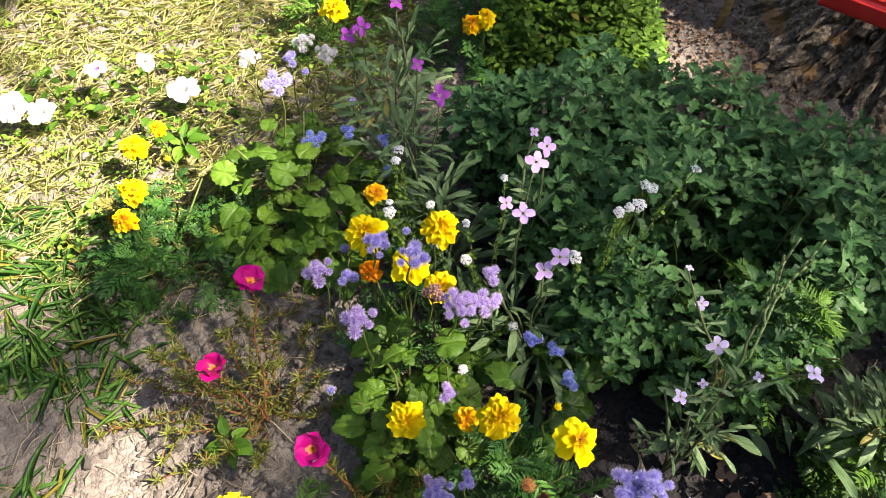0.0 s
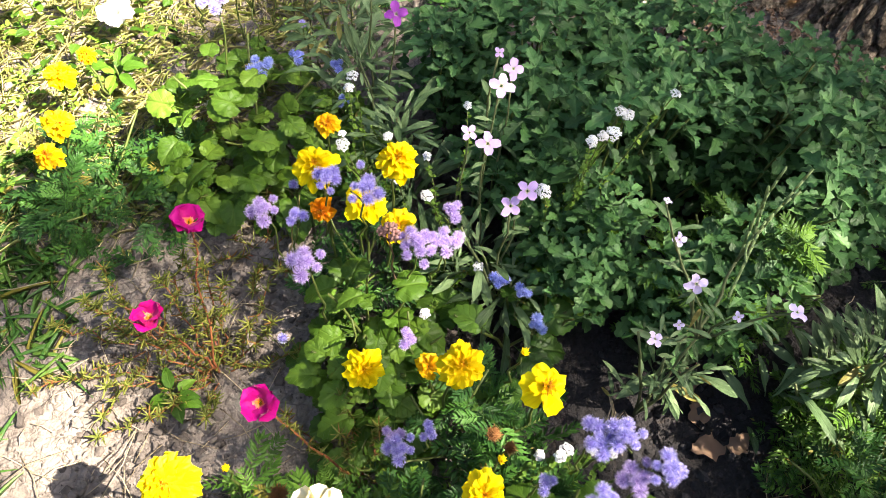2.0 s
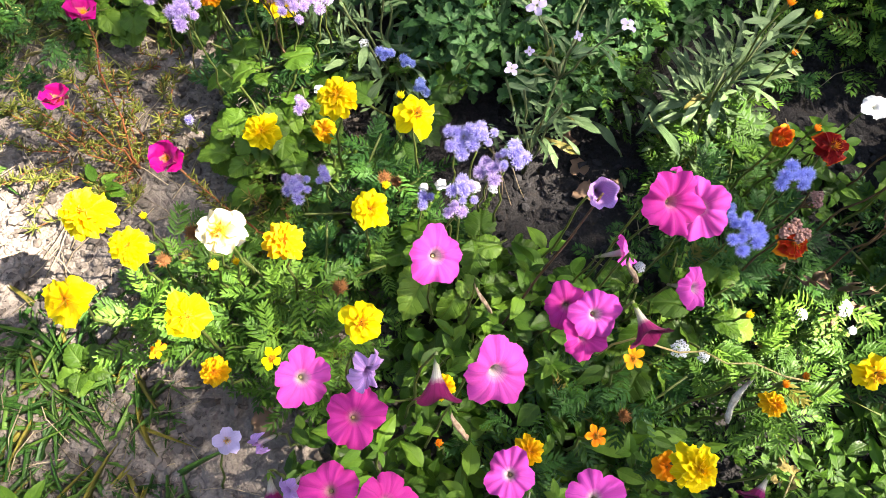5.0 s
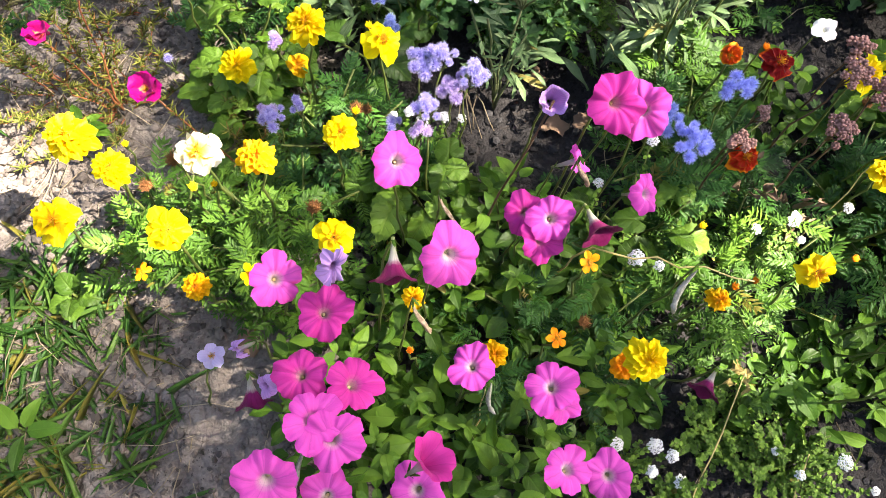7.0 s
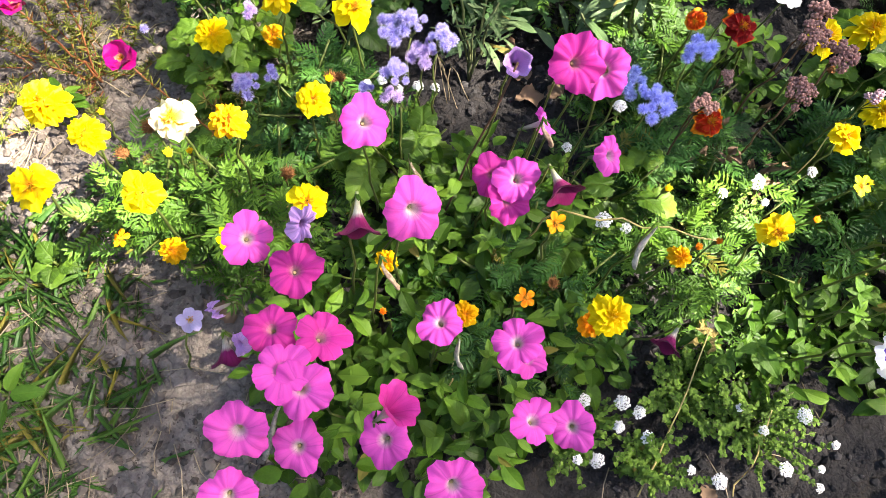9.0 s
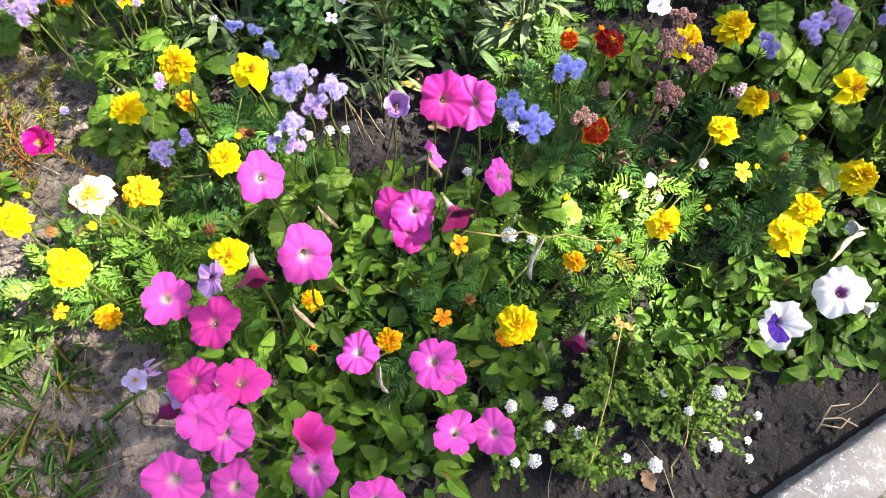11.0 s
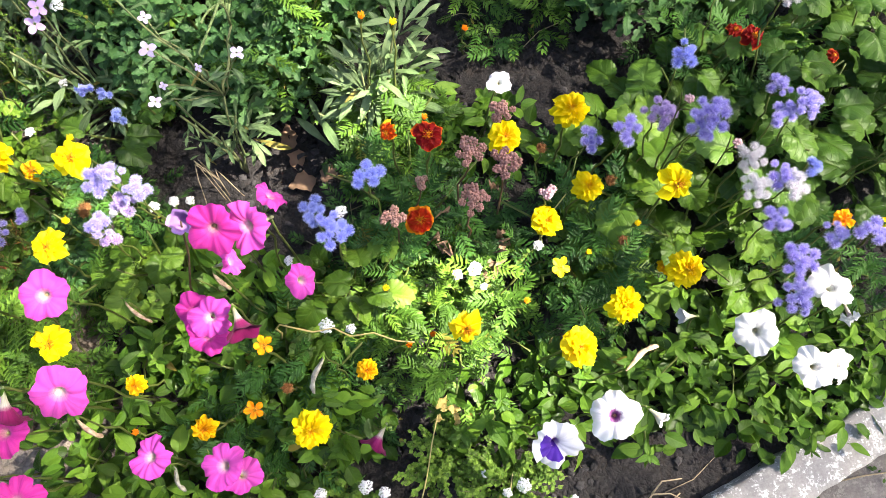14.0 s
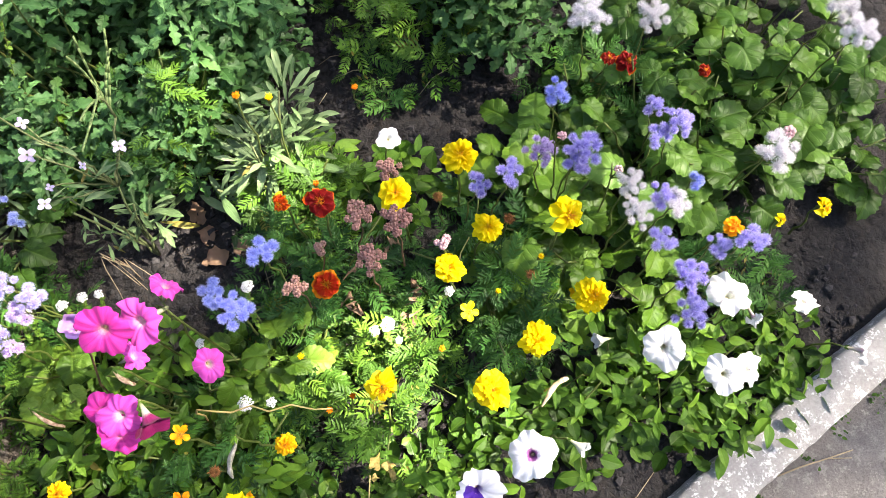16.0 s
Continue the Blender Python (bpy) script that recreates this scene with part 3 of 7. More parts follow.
LANCE = [data_of("lance_leaf", [blade(1, 0.078 + 0.018 * i, lambda t: (arc(t, 2.0, 0.6) + 0.2 * (1 - t)) if t < 0.999 else 0.12, 12, 2, 0.15, -0.22 - 0.2 * i, 0.35, 0.0, i)], LEAF_STOCK) for i in range(3)]


def lobed(seed, rows=18, cols=2):
    """An obovate lobed leaf: narrow at its foot, a pair of round side lobes, then a broad end cut into three."""
    r = random.Random(seed)
    steps = ((0.0, 0.16), (0.22, 0.24), (0.30, 0.62), (0.40, 0.82), (0.50, 0.36), (0.58, 0.86), (0.68, 1.0), (0.77, 0.46), (0.86, 0.60), (0.94, 0.46), (1.0, 0.05))

    def outline(t):
        for (a, wa), (b, wb) in zip(steps, steps[1:]):
            if t <= b:
                return wa + (wb - wa) * (0.5 - 0.5 * math.cos(math.pi * (t - a) / (b - a)))
        return 0.08

    return blade(1, 0.25 + 0.03 * seed, outline, rows, cols, 0.3 + r.uniform(-0.15, 0.15), -0.2 - 0.12 * seed, 0.15, 0.3, seed)


LOBED = [data_of("lobed_leaf", [lobed(i)], LEAF_CHRYSANTHEMUM) for i in range(3)]


def pinnate_chunks(seed, pairs=6, width=0.043, rows=3):
    r = random.Random(seed)
    curve = -0.25 - 0.15 * r.random()
    out = [tube([(0, t, curve * t * t) for t in (0, 0.35, 0.7, 0.9)], 0.012, 0.006, 4)]
    for i in range(pairs):
        t = 0.2 + 0.68 * i / (pairs - 1)
        size = 0.34 * (0.55 + 0.6 * math.sin(math.pi * (0.25 + 0.6 * i / pairs)))
        for side in (-1, 1):
            b = blade(size, width * 1.25, lambda q: arc(q, 0.9, 0.9) * (1.0 if rows < 5 or round(q * rows) % 2 else 0.68), rows, 1, 0.3, -0.15, 0, 0, i)
            at = Matrix.Translation((0, t + r.uniform(-0.02, 0.02), curve * t * t))
            out.append(moved(b, at @ Matrix.Rotation(-side * (0.95 - 0.3 * i / pairs + r.uniform(-0.12, 0.12)), 4, "Z") @ Matrix.Rotation(r.uniform(-0.2, 0.25), 4, "X")))
    tip = blade(0.3, width * 1.2, lambda q: arc(q, 0.9, 0.9), 4, 1, 0.3, -0.2, 0, 0, 9)
    out.append(moved(tip, Matrix.Translation((0, 0.88, curve * 0.77))))
    return out


PINNATE = [data_of("pinnate_leaf", pinnate_chunks(i, 6 + i % 2, 0.043, 6), LEAF_MARIGOLD) for i in range(4)]
PINNATE_LIT = [d.copy() for d in PINNATE]
for d in PINNATE_LIT:
    d.materials[0] = LEAF_MARIGOLD_LIT
PINNATE_FILL = [flat(pinnate_chunks(20 + i, 6, 0.05, 2)) for i in range(3)]
OVATE_FILL = [blade(1, 0.28 + 0.05 * i, lambda t: arc(t, 0.8, 0.8), 5, 1, 0.3, -0.25, 0.1, 0.0, i) for i in range(3)]
LOBED_FILL = [lobed(i, 14, 1) for i in range(3)]


# ---- flower shapes, radius one before scaling ----
def marigold_petals(seed, rings, ruffle=0.2):
    """Rings of petals (count, inner, outer radius, rise in degrees, width)."""
    r = random.Random(seed)
    out = []
    for j, (count, inner, outer, rise, width) in enumerate(rings):
        for i in range(count):
            a = 2 * math.pi * (i + 0.5 * (j % 2)) / count + r.uniform(-0.12, 0.12)
            ln = (outer - inner) * r.uniform(0.8, 1.1)
            v, uv = [], []
            rows, cols = 4, 3
            ph = r.uniform(0, 6.28)
            for p in range(rows + 1):
                t = p / rows
                w = width * outer * (0.28 + 0.72 * t ** 0.7) * (1.0 if p < rows else 0.8)
                for k in range(-cols, cols + 1):
                    s = k / cols
                    y = inner + ln * (t - (0.24 * s * s + 0.05 * (abs(k) % 2 == 0) * (p == rows)) * t)
                    z = ruffle * outer * t * (math.sin(ph + 3.4 * s) * 0.75 + 0.4 * math.sin(ph * 2 + 7 * s) * t + 0.35 * s * s) - 0.12 * ln * t * t
                    v.append((s * w, y, z))
                    uv.append((0.5 + 0.5 * s, inner + ln * t))
            m = 2 * cols + 1
            f = [(p * m + k, p * m + k + 1, (p + 1) * m + k + 1, (p + 1) * m + k) for p in range(rows) for k in range(m - 1)]
            pose_ = Matrix.Rotation(a, 4, "Z") @ Matrix.Translation((0, 0, 0.12 * j)) @ Matrix.Rotation(radians(rise + r.uniform(-14, 14)), 4, "X")
            out.append(moved((np.array(v), f, np.array(uv), 0), pose_))
    return out


DOUBLE = [marigold_petals(i, [(9, 0.1, 1.06, -12, 0.30), (9, 0.1, 0.96, 6, 0.30), (9, 0.08, 0.80, 24, 0.32), (8, 0.06, 0.62, 42, 0.34), (7, 0.05, 0.45, 60, 0.38), (5, 0.04, 0.28, 76, 0.42)]) for i in range(3)]
SINGLE = [marigold_petals(10 + i, [(7 - i, 0.12, 1.04, -4, 0.44 + 0.04 * i), (6, 0.1, 0.78, 20, 0.40), (4, 0.08, 0.45, 48, 0.4)], 0.26) for i in range(2)]
STAR = [marigold_petals(20, [(5, 0.15, 1.0, 8, 0.36)], 0.1)]
RUFFLED = [marigold_petals(30 + i, [(9, 0.1, 1.0, -4, 0.40), (8, 0.1, 0.8, 22, 0.40), (7, 0.08, 0.55, 45, 0.40)], 0.22) for i in range(2)]
SHAPES = {}
for key, sets in (("double", DOUBLE), ("single", SINGLE), ("star", STAR), ("ruffled", RUFFLED)):
    for tint, mat in (("yellow", YELLOW), ("gold", GOLD), ("orange", ORANGE), ("red", RED), ("edged", RED_EDGED), ("cream", CREAM)):
        SHAPES[key, tint] = [data_of("marigold_petals", s, mat) for s in sets]


def tuft(seed, count, radius, height, width, slot=0, flat=0.6):
    """Spikes standing out of a small cushion."""
    r = random.Random(seed)
    out = []
    for i in range(count):
        a, c = i * 2.39996, math.sqrt((i + 0.5) / count)
        lean = Vector((math.cos(a) * c, math.sin(a) * c, flat + 0.4 * (1 - c))).normalized()
        foot = Vector((math.cos(a) * c * radius, math.sin(a) * c * radius, 0))
        tip = foot + lean * height * r.uniform(0.7, 1.1)
        u = lean.orthogonal().normalized() * width
        w = lean.cross(u)
        out.append((np.array([foot + u, foot - u * 0.5 + w * 0.87, foot - u * 0.5 - w * 0.87, tip]), [(0, 1, 3), (1, 2, 3), (2, 0, 3)], np.array([(0, 0), (0.5, 0), (1, 0), (0.5, 1)]), slot))
    return out


HEART_MESH = data_of("heart", tuft(3, 34, 0.2, 0.26, 0.04), HEART)
CALYX = data_of("calyx", [tube([(0, 0, -0.75), (0, 0, -0.5), (0, 0, -0.1), (0, 0, 0.02)], 0.12, 0.3, 8)], STEM)
WITHERED_MESH = data_of("withered_petals", tuft(5, 60, 0.45, 0.75, 0.1, 0, 0.8), WITHERED)
BUD_MESH = data_of("bud", [tube([(0, 0, -0.8), (0, 0, -0.5), (0, 0, 0.1), (0, 0, 0.5)], 0.2, 0.4, 8, 0)] + [moved(c, Matrix.Translation((0, 0, 0.42))) for c in tuft(9, 26, 0.3, 0.62, 0.13, 1, 2.4)], [STEM, YELLOW])
BUD_ORANGE = BUD_MESH.copy()
BUD_ORANGE.materials[1] = ORANGE


def up_stem(plant, foot, head, r=0.0016, material=None, sag=0.12, name="stem"):
    return part(name, data_of(name, [tube(bend(foot, head, sag), r * 1.25, r * 0.85, 5)], material or STEM), plant)


def foot_of(plant, spread=0.025, head=None, near=0.88, low=0.0):
    """Where a stem leaves the soil: between the plant's base and the point below its head."""
    b = WORLD[plant].translation
    x, y = (b.x, b.y) if head is None else (b.x + (head[0] - b.x) * near, b.y + (head[1] - b.y) * near)
    return (x + rng.uniform(-spread, spread), y + rng.uniform(-spread, spread), -0.004 if head is None or low == 0 else head[2] * low)


def marigold_flower(plant, at, size, kind="double", tint="yellow", lean=(0, -0.25, 1), heart=True, label=""):
    """A flower head on its stem: petals, heart and calyx."""
    head, size = Vector(at), size * 0.78
    n = Vector(lean).normalized()
    m = facing(head - n * size * 0.22, n, size * 0.5)
    fl = part("flower", rng.choice(SHAPES[kind, tint]), plant, m, label)
    if heart:
        part("flower_heart", HEART_MESH, fl, m @ Matrix.Translation((0, 0, 0.05 if kind == "star" else 0.34 if kind == "single" else 0.3)))
    part("calyx", CALYX, fl, m)
    up_stem(plant, foot_of(plant, 0.012, head, 0.93, 0.3), head - n * size * 0.55)
    return fl


def marigold_bud(plant, at, size=0.016, orange=False, withered=False, lean=(0.1, -0.1, 1)):
    m = facing(at, lean, size * (0.5 if withered else 0.62))
    part("withered_flower" if withered else "flower_bud", WITHERED_MESH if withered else (BUD_ORANGE if orange else BUD_MESH), plant, m, "withered rust-brown flower head" if withered else "")
    if withered:
        part("calyx", CALYX, plant, m)
    up_stem(plant, foot_of(plant, 0.012, at, 0.93, 0.3), Vector(at) - Vector(lean).normalized() * size * 0.35, 0.0014)


# Places in the bed that stay bare soil: centre and radius.
BARE = [((0.421, 0.255, 0.000), 0.045), ((0.381, 0.343, 0.000), 0.035), ((0.439, 0.189, 0.000), 0.04), ((0.232, 0.301, 0.000), 0.05), ((0.336, 0.239, 0.000), 0.035), ((0.428, 0.285, 0.000), 0.035),
        ((0.673, -0.018, 0.000), 0.03), ((0.747, -0.345, 0.000), 0.05), ((0.295, 0.349, 0.000), 0.04), ((0.695, 0.364, 0.000), 0.05), ((-0.134, -0.059, 0.000), 0.06), ((-0.098, -0.011, 0.000), 0.045), ((-0.048, -0.129, 0.000), 0.03), ((-0.125, 0.000, 0.000), 0.045)]


def bare(x, y, z):
    return any(math.hypot(x - c[0], y + 0.35 * z - c[1]) < q for c, q in BARE)


def dome_leaves(plant, name, shapes, centre, radius, height, count, size, low=0.35, pitch=(0.0, 0.8), seed=0, squash=1.0, fill=None):
    """Leaves over and inside a mound, pointing outwards."""
    r = random.Random(seed)
    cx, cy = centre
    tufts = [(r.uniform(0, 2 * math.pi), math.sqrt(r.random()), r.uniform(0.8, 1.1)) for k in range(max(3, count // 7))]
    feathery = shapes in (PINNATE, PINNATE_LIT)
    for i in range(int(count * 1.15) if feathery else count):
        a, q = r.uniform(0, 2 * math.pi), math.sqrt(r.random())
        if feathery and i % 8:
            a, q, lift = tufts[i % len(tufts)]
            x, y = cx + radius * q * math.cos(a) + r.gauss(0, 0.008), cy + radius * q * squash * math.sin(a) + r.gauss(0, 0.008)
            z = max(0.012, height * (1 - 0.6 * q ** 2.2) * lift * r.uniform(0.72, 1.0))
            if not bare(x, y, z):
                part(name, r.choice(shapes), plant, growing((x, y, z), r.uniform(0, 6.28), r.uniform(-0.1, 0.9), r.uniform(*size), r.gauss(0, 0.4)))
            continue
        top = height * (1 - 0.6 * q ** 2.2)
        z = max(0.012, top * (low + (1 - low) * r.random() ** 0.6))
        x, y = cx + radius * q * math.cos(a), cy + radius * q * squash * math.sin(a)
        az = a + r.gauss(0, 0.9 if q > 0.35 else 3.0)
        if bare(x, y, z):
            continue
        part(name, r.choice(shapes), plant, growing((x, y, z), az, r.uniform(*pitch) * (1.1 - 0.5 * q), r.uniform(*size), r.gauss(0, 0.32 if shapes in (BROAD, BROAD_DARK) else 0.5)))
    if fill:
        chunks, material, more = fill
        rest = []
        for i in range(more):
            a, q = r.uniform(0, 2 * math.pi), math.sqrt(r.random()) * 1.04
            z = max(0.006, height * (1 - 0.6 * q ** 2.2) * r.uniform(0.05, 0.75))
            at = (cx + radius * q * math.cos(a), cy + radius * q * squash * math.sin(a), z)
            if bare(*at):
                continue
            rest.append(moved(r.choice(chunks), growing(at, r.uniform(0, 6.28), r.uniform(-0.3, 0.7), r.uniform(*size) * 0.9, r.gauss(0, 0.3))))
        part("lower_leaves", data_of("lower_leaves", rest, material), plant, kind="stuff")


def marigold_plant(base, radius, height, leaves, label, bright=False, size=(0.026, 0.045), low=0.3, seed=1):
    p = thing("marigold_plant", (base[0], base[1], 0), label, "marigold", "marigolds in the bed")
    for a in (0.3, 1.3, 2.5, 3.4, 4.4, 5.5):
        part("branch", data_of("branch", [tube(bend(foot_of(p), (base[0] + radius * 0.8 * math.cos(a), base[1] + radius * 0.8 * math.sin(a), height * 0.75), 0.1), 0.0024, 0.0014)], STEM), p)
    dome_leaves(p, "leaf", PINNATE_LIT if bright else PINNATE, base, radius, height, leaves, size, low, (-0.5, 1.1), seed, 1.0, (PINNATE_FILL, MARIGOLD_SHADED_LIT if bright else MARIGOLD_SHADED, int(leaves * 2.2)))
    return p


def petunia_chunk(seed, ruffle=0.075, fold=0.0):
    r = random.Random(seed)
    na, nr = 80, 11
    ph = [r.uniform(0, 6.28) for _ in range(6)]
    v, uv = [], []
    for j in range(nr + 1):
        q = 0.05 + 0.95 * (j / nr) ** 0.85
        for i in range(na + 1):
            t = 2 * math.pi * i / na
            lobe = abs(math.sin(2.5 * t + ph[0]))
            edge = 0.74 + 0.27 * lobe ** 0.45 + 0.022 * math.sin(15 * t + ph[1]) + 0.012 * math.sin(31 * t + ph[2])
            edge += 0.06 * math.sin(2 * t + ph[3]) + 0.045 * math.sin(3 * t + ph[4])
            rad = q * (1 + (edge - 1) * q ** 2)
            z = -1.1 * math.exp(-q / 0.10) + 0.30 * q - 0.22 * q ** 3 + q * q * (ruffle * math.sin(5 * t + ph[1]) + 0.6 * ruffle * math.sin(13 * t + ph[2]))
            ridge = abs(math.cos(2.5 * t + ph[0]))
            z += 0.12 * q * (lobe ** 0.6 - 0.5) - 0.035 * q * math.exp(-(ridge / 0.16) ** 2) - 0.10 * max(0.0, q - 0.7) ** 1.5 * 3 * (1 + math.sin(7 * t + ph[3])) - fold * (rad * math.cos(t)) ** 2 + q * q * (0.09 * math.sin(t + ph[5]) + 0.08 * math.sin(2 * t + ph[4]))
            v.append((rad * math.cos(t), rad * math.sin(t), z))
            uv.append((i / na + ph[0] / (5 * math.pi), q))
    m = na + 1
    f = [(j * m + i, j * m + i + 1, (j + 1) * m + i + 1, (j + 1) * m + i) for j in range(nr) for i in range(na)]
    return np.array(v), f, np.array(uv), 0


COROLLAS = {}
for tint, mat in (("pink", PINK), ("deep", PINK_DEEP), ("dark", PURPLE), ("violet", VIOLET), ("white", WHITE), ("eye", WHITE_EYE), ("patch", WHITE_PATCH)):
    COROLLAS[tint] = [data_of("corolla", [petunia_chunk(i, 0.08 + 0.06 * (i % 2), 0.22 * (i // 2))], mat) for i in range(4)]
CRUMPLED = data_of("wilted_corolla", [petunia_chunk(41, 0.26, 0.5)], VIOLET)
trumpet = tube([(0, 0, -1.5), (0, 0, -1.1), (0, 0, -0.7), (0, 0, -0.3), (0, 0, -0.1)], 0.06, 0.2, 10)
TUBE_MESH = data_of("tube", [(trumpet[0], trumpet[1][:-1], trumpet[2], 0)], TUBE)
SEPALS = data_of("sepals", [moved(blade(0.5, 0.07, lambda t: arc(t, 0.9, 0.8), 4, 1, 0.3, -0.1), Matrix.Translation((0, 0, -1.4)) @ Matrix.Rotation(k * 1.257, 4, "Z") @ Matrix.Rotation(1.0, 4, "X")) for k in range(5)], LEAF_PETUNIA)
ANTHERS = data_of("anthers", [moved(dot(0.03, 0), Matrix.Translation((0.035 * math.cos(k * 1.257), 0.035 * math.sin(k * 1.257), -0.42))) for k in range(5)], ANTHER)


def bell_chunks(seed, shrink=1.0):
    """A half-open trumpet: a pale outside that widens from a thin tube, and a coloured inside just within it."""
    r = random.Random(seed)
    ph, na = r.uniform(0, 6.28), 40
    prof = [(-1.4, 0.06), (-1.15, 0.075), (-0.88, 0.11), (-0.6, 0.18), (-0.35, 0.31), (-0.12, 0.45), (0.02, 0.62 * shrink), (0.06, 0.78 * shrink)]
    out = []
    for slot, inset in ((0, 0.0), (1, 0.014)):
        v, uv = [], []
        for j, (z, rad) in enumerate(prof):
            q = max(0.0, (j - 3) / 4)
            for i in range(na):
                t = 2 * math.pi * i / na
                lobe = abs(math.sin(2.5 * t + ph))
                k = (rad - inset) * (1 + q * (0.2 * lobe ** 0.5 - 0.14 + 0.05 * math.sin(9 * t + ph)))
                v.append((k * math.cos(t), k * math.sin(t), z + q * (0.16 * (lobe - 0.5) + 0.05 * math.sin(3 * t + ph)) + inset * (j > 5)))
                uv.append((i / na, j / 7))
        f = [(j * na + i, j * na + (i + 1) % na, (j + 1) * na + (i + 1) % na, (j + 1) * na + i) for j in range(7) for i in range(na)]
        out.append((np.array(v), f, np.array(uv), slot))
    return out


BELLS = {tint: [data_of("bell", bell_chunks(i, 1.0 - 0.3 * i), [outside, mat]) for i in range(2)] for tint, mat, outside in (("dark", PURPLE, TUBE_DARK), ("violet", VIOLET, TUBE_VIOLET), ("white", WHITE, TUBE_WHITE), ("pink", PINK_DEEP, TUBE_PINK))}


def petunia_bell(plant, at, size, normal, tint="dark", label="", wilted=False):
    """A half-open trumpet on a bent stem, seen mostly from the side."""
    n = Vector(normal).normalized()
    m = facing(at, n, size * 0.5)
    fl = part("flower", CRUMPLED if wilted else BELLS[tint][tint in ("violet", "white")], plant, m @ Matrix.Diagonal((0.5, 0.72, 0.85, 1)) if wilted else m, label)
    if wilted:
        part("tube", TUBE_MESH, fl, m)
    part("calyx", SEPALS, fl, m)
    tail = Vector(at) - n * size * 0.69
    tail.z = max(tail.z, 0.02)
    up_stem(plant, foot_of(plant, 0.015, tail, 0.93, 0.25), tail, 0.0014)


def shrivelled_trumpet(plant, top, tip, width=0.005, brown=False, label="shrivelled grey trumpet"):
    """A spent flower that hangs from its calyx, folded into a twisted, ribbed tube."""
    a, b = Vector(top), Vector(tip)
    axis = (b - a).normalized()
    u = axis.orthogonal().normalized()
    w = axis.cross(u)
    prof = [0.35, 0.45, 0.6, 0.8, 1.0, 0.9, 0.7, 0.95, 0.5]
    v, uv, n = [], [], 12
    for j, q in enumerate(prof):
        t = j / (len(prof) - 1)
        mid = a.lerp(b, t) + u * (0.004 * math.sin(3 * t)) + w * (0.003 * math.sin(5 * t + 1))
        for i in range(n):
            g = 2 * math.pi * i / n + 1.4 * t
            rad = 0.62 * width * q * (1 + 0.28 * math.cos(3 * (g + t)) + (0.2 * rng.uniform(-1, 1) if j > 5 else 0))
            v.append(mid + u * (rad * math.cos(g)) + w * (rad * math.sin(g)))
            uv.append((i / n, t))
    f = [(j * n + i, j * n + (i + 1) % n, (j + 1) * n + (i + 1) % n, (j + 1) * n + i) for j in range(len(prof) - 1) for i in range(n)]
    f.append(tuple((len(prof) - 1) * n + i for i in range(n)))
    part("spent_flower", data_of("spent_flower", [(np.array(v), f, np.array(uv), 0)], SPENT_BROWN if brown else SPENT), plant, None, label)
    part("calyx", SEPALS, plant, facing(a - axis * 0.004, -axis, 0.02) @ Matrix.Rotation(math.pi, 4, "X") @ Matrix.Translation((0, 0, 1.4)))
    up_stem(plant, foot_of(plant, 0.012, a, 0.93, 0.25), a - axis * 0.004, 0.0013)


def petunia_flower(plant, at, size, normal, tint="pink", spin=None, squeeze=1.0, foot=None, name="flower", label=""):
    """A trumpet: the open corolla, its tube, the sepals and the anthers, on a bent stem."""
    n, size = Vector(normal).normalized(), size * 0.62
    n = (n + Vector((rng.gauss(0, 0.16), rng.gauss(0, 0.16), 0))).normalized()
    m = facing(at, n, size * 0.5, spin)
    wide = m @ Matrix.Diagonal((squeeze, 1, 2.0 if tint == "dark" else 1 + 0.6 * (1 - squeeze), 1))
    fl = part(name, rng.choice(COROLLAS[tint]), plant, wide, label)
    part("tube", TUBE_MESH, fl, m)
    part("calyx", SEPALS, fl, m)
    part("throat", ANTHERS, fl, m)
    tail = Vector(at) - n * size * 0.68
    f = foot or foot_of(plant, 0.015, tail, 0.93, 0.25)
    if tail.z < 0.02:
        tail.z = 0.02
    up_stem(plant, f, tail, 0.0014)
    return fl


def petunia_plant(base, spots, label, leaf=(0.016, 0.037), seed=1, group="petunias in the bed"):
    """Leafy shoots round the given spots (x, y, radius, height, leaves)."""
    p = thing("petunia_plant", (base[0], base[1], 0), label, "petunia", group)
    for k, (x, y, radius, height, leaves) in enumerate(spots):
        r = random.Random(seed * 31 + k)
        for j in range(max(2, leaves // 14)):
            a, q = r.uniform(0, 6.28), radius * r.uniform(0.2, 0.95)
            top = (x + q * math.cos(a), y + q * math.sin(a), height * r.uniform(0.7, 1.05))
            part("shoot", data_of("shoot", [tube(bend((base[0] + (x - base[0]) * 0.8 + r.uniform(-0.03, 0.03), base[1] + (y - base[1]) * 0.8 + r.uniform(-0.03, 0.03), -0.003), top, 0.1), 0.002, 0.0011)], STEM), p)
            for w in range(5):
                part("leaf", r.choice(OVATE), p, growing(top, a + w * 1.257 + r.uniform(-0.3, 0.3), r.uniform(0.1, 0.9), r.uniform(*leaf) * 0.62, r.gauss(0, 0.2)))
        dome_leaves(p, "leaf", OVATE, (x, y), radius, height, leaves, leaf, 0.2, (-0.2, 0.6), seed * 17 + k, 1.0, (OVATE_FILL, PETUNIA_SHADED, leaves * 2))
    return p


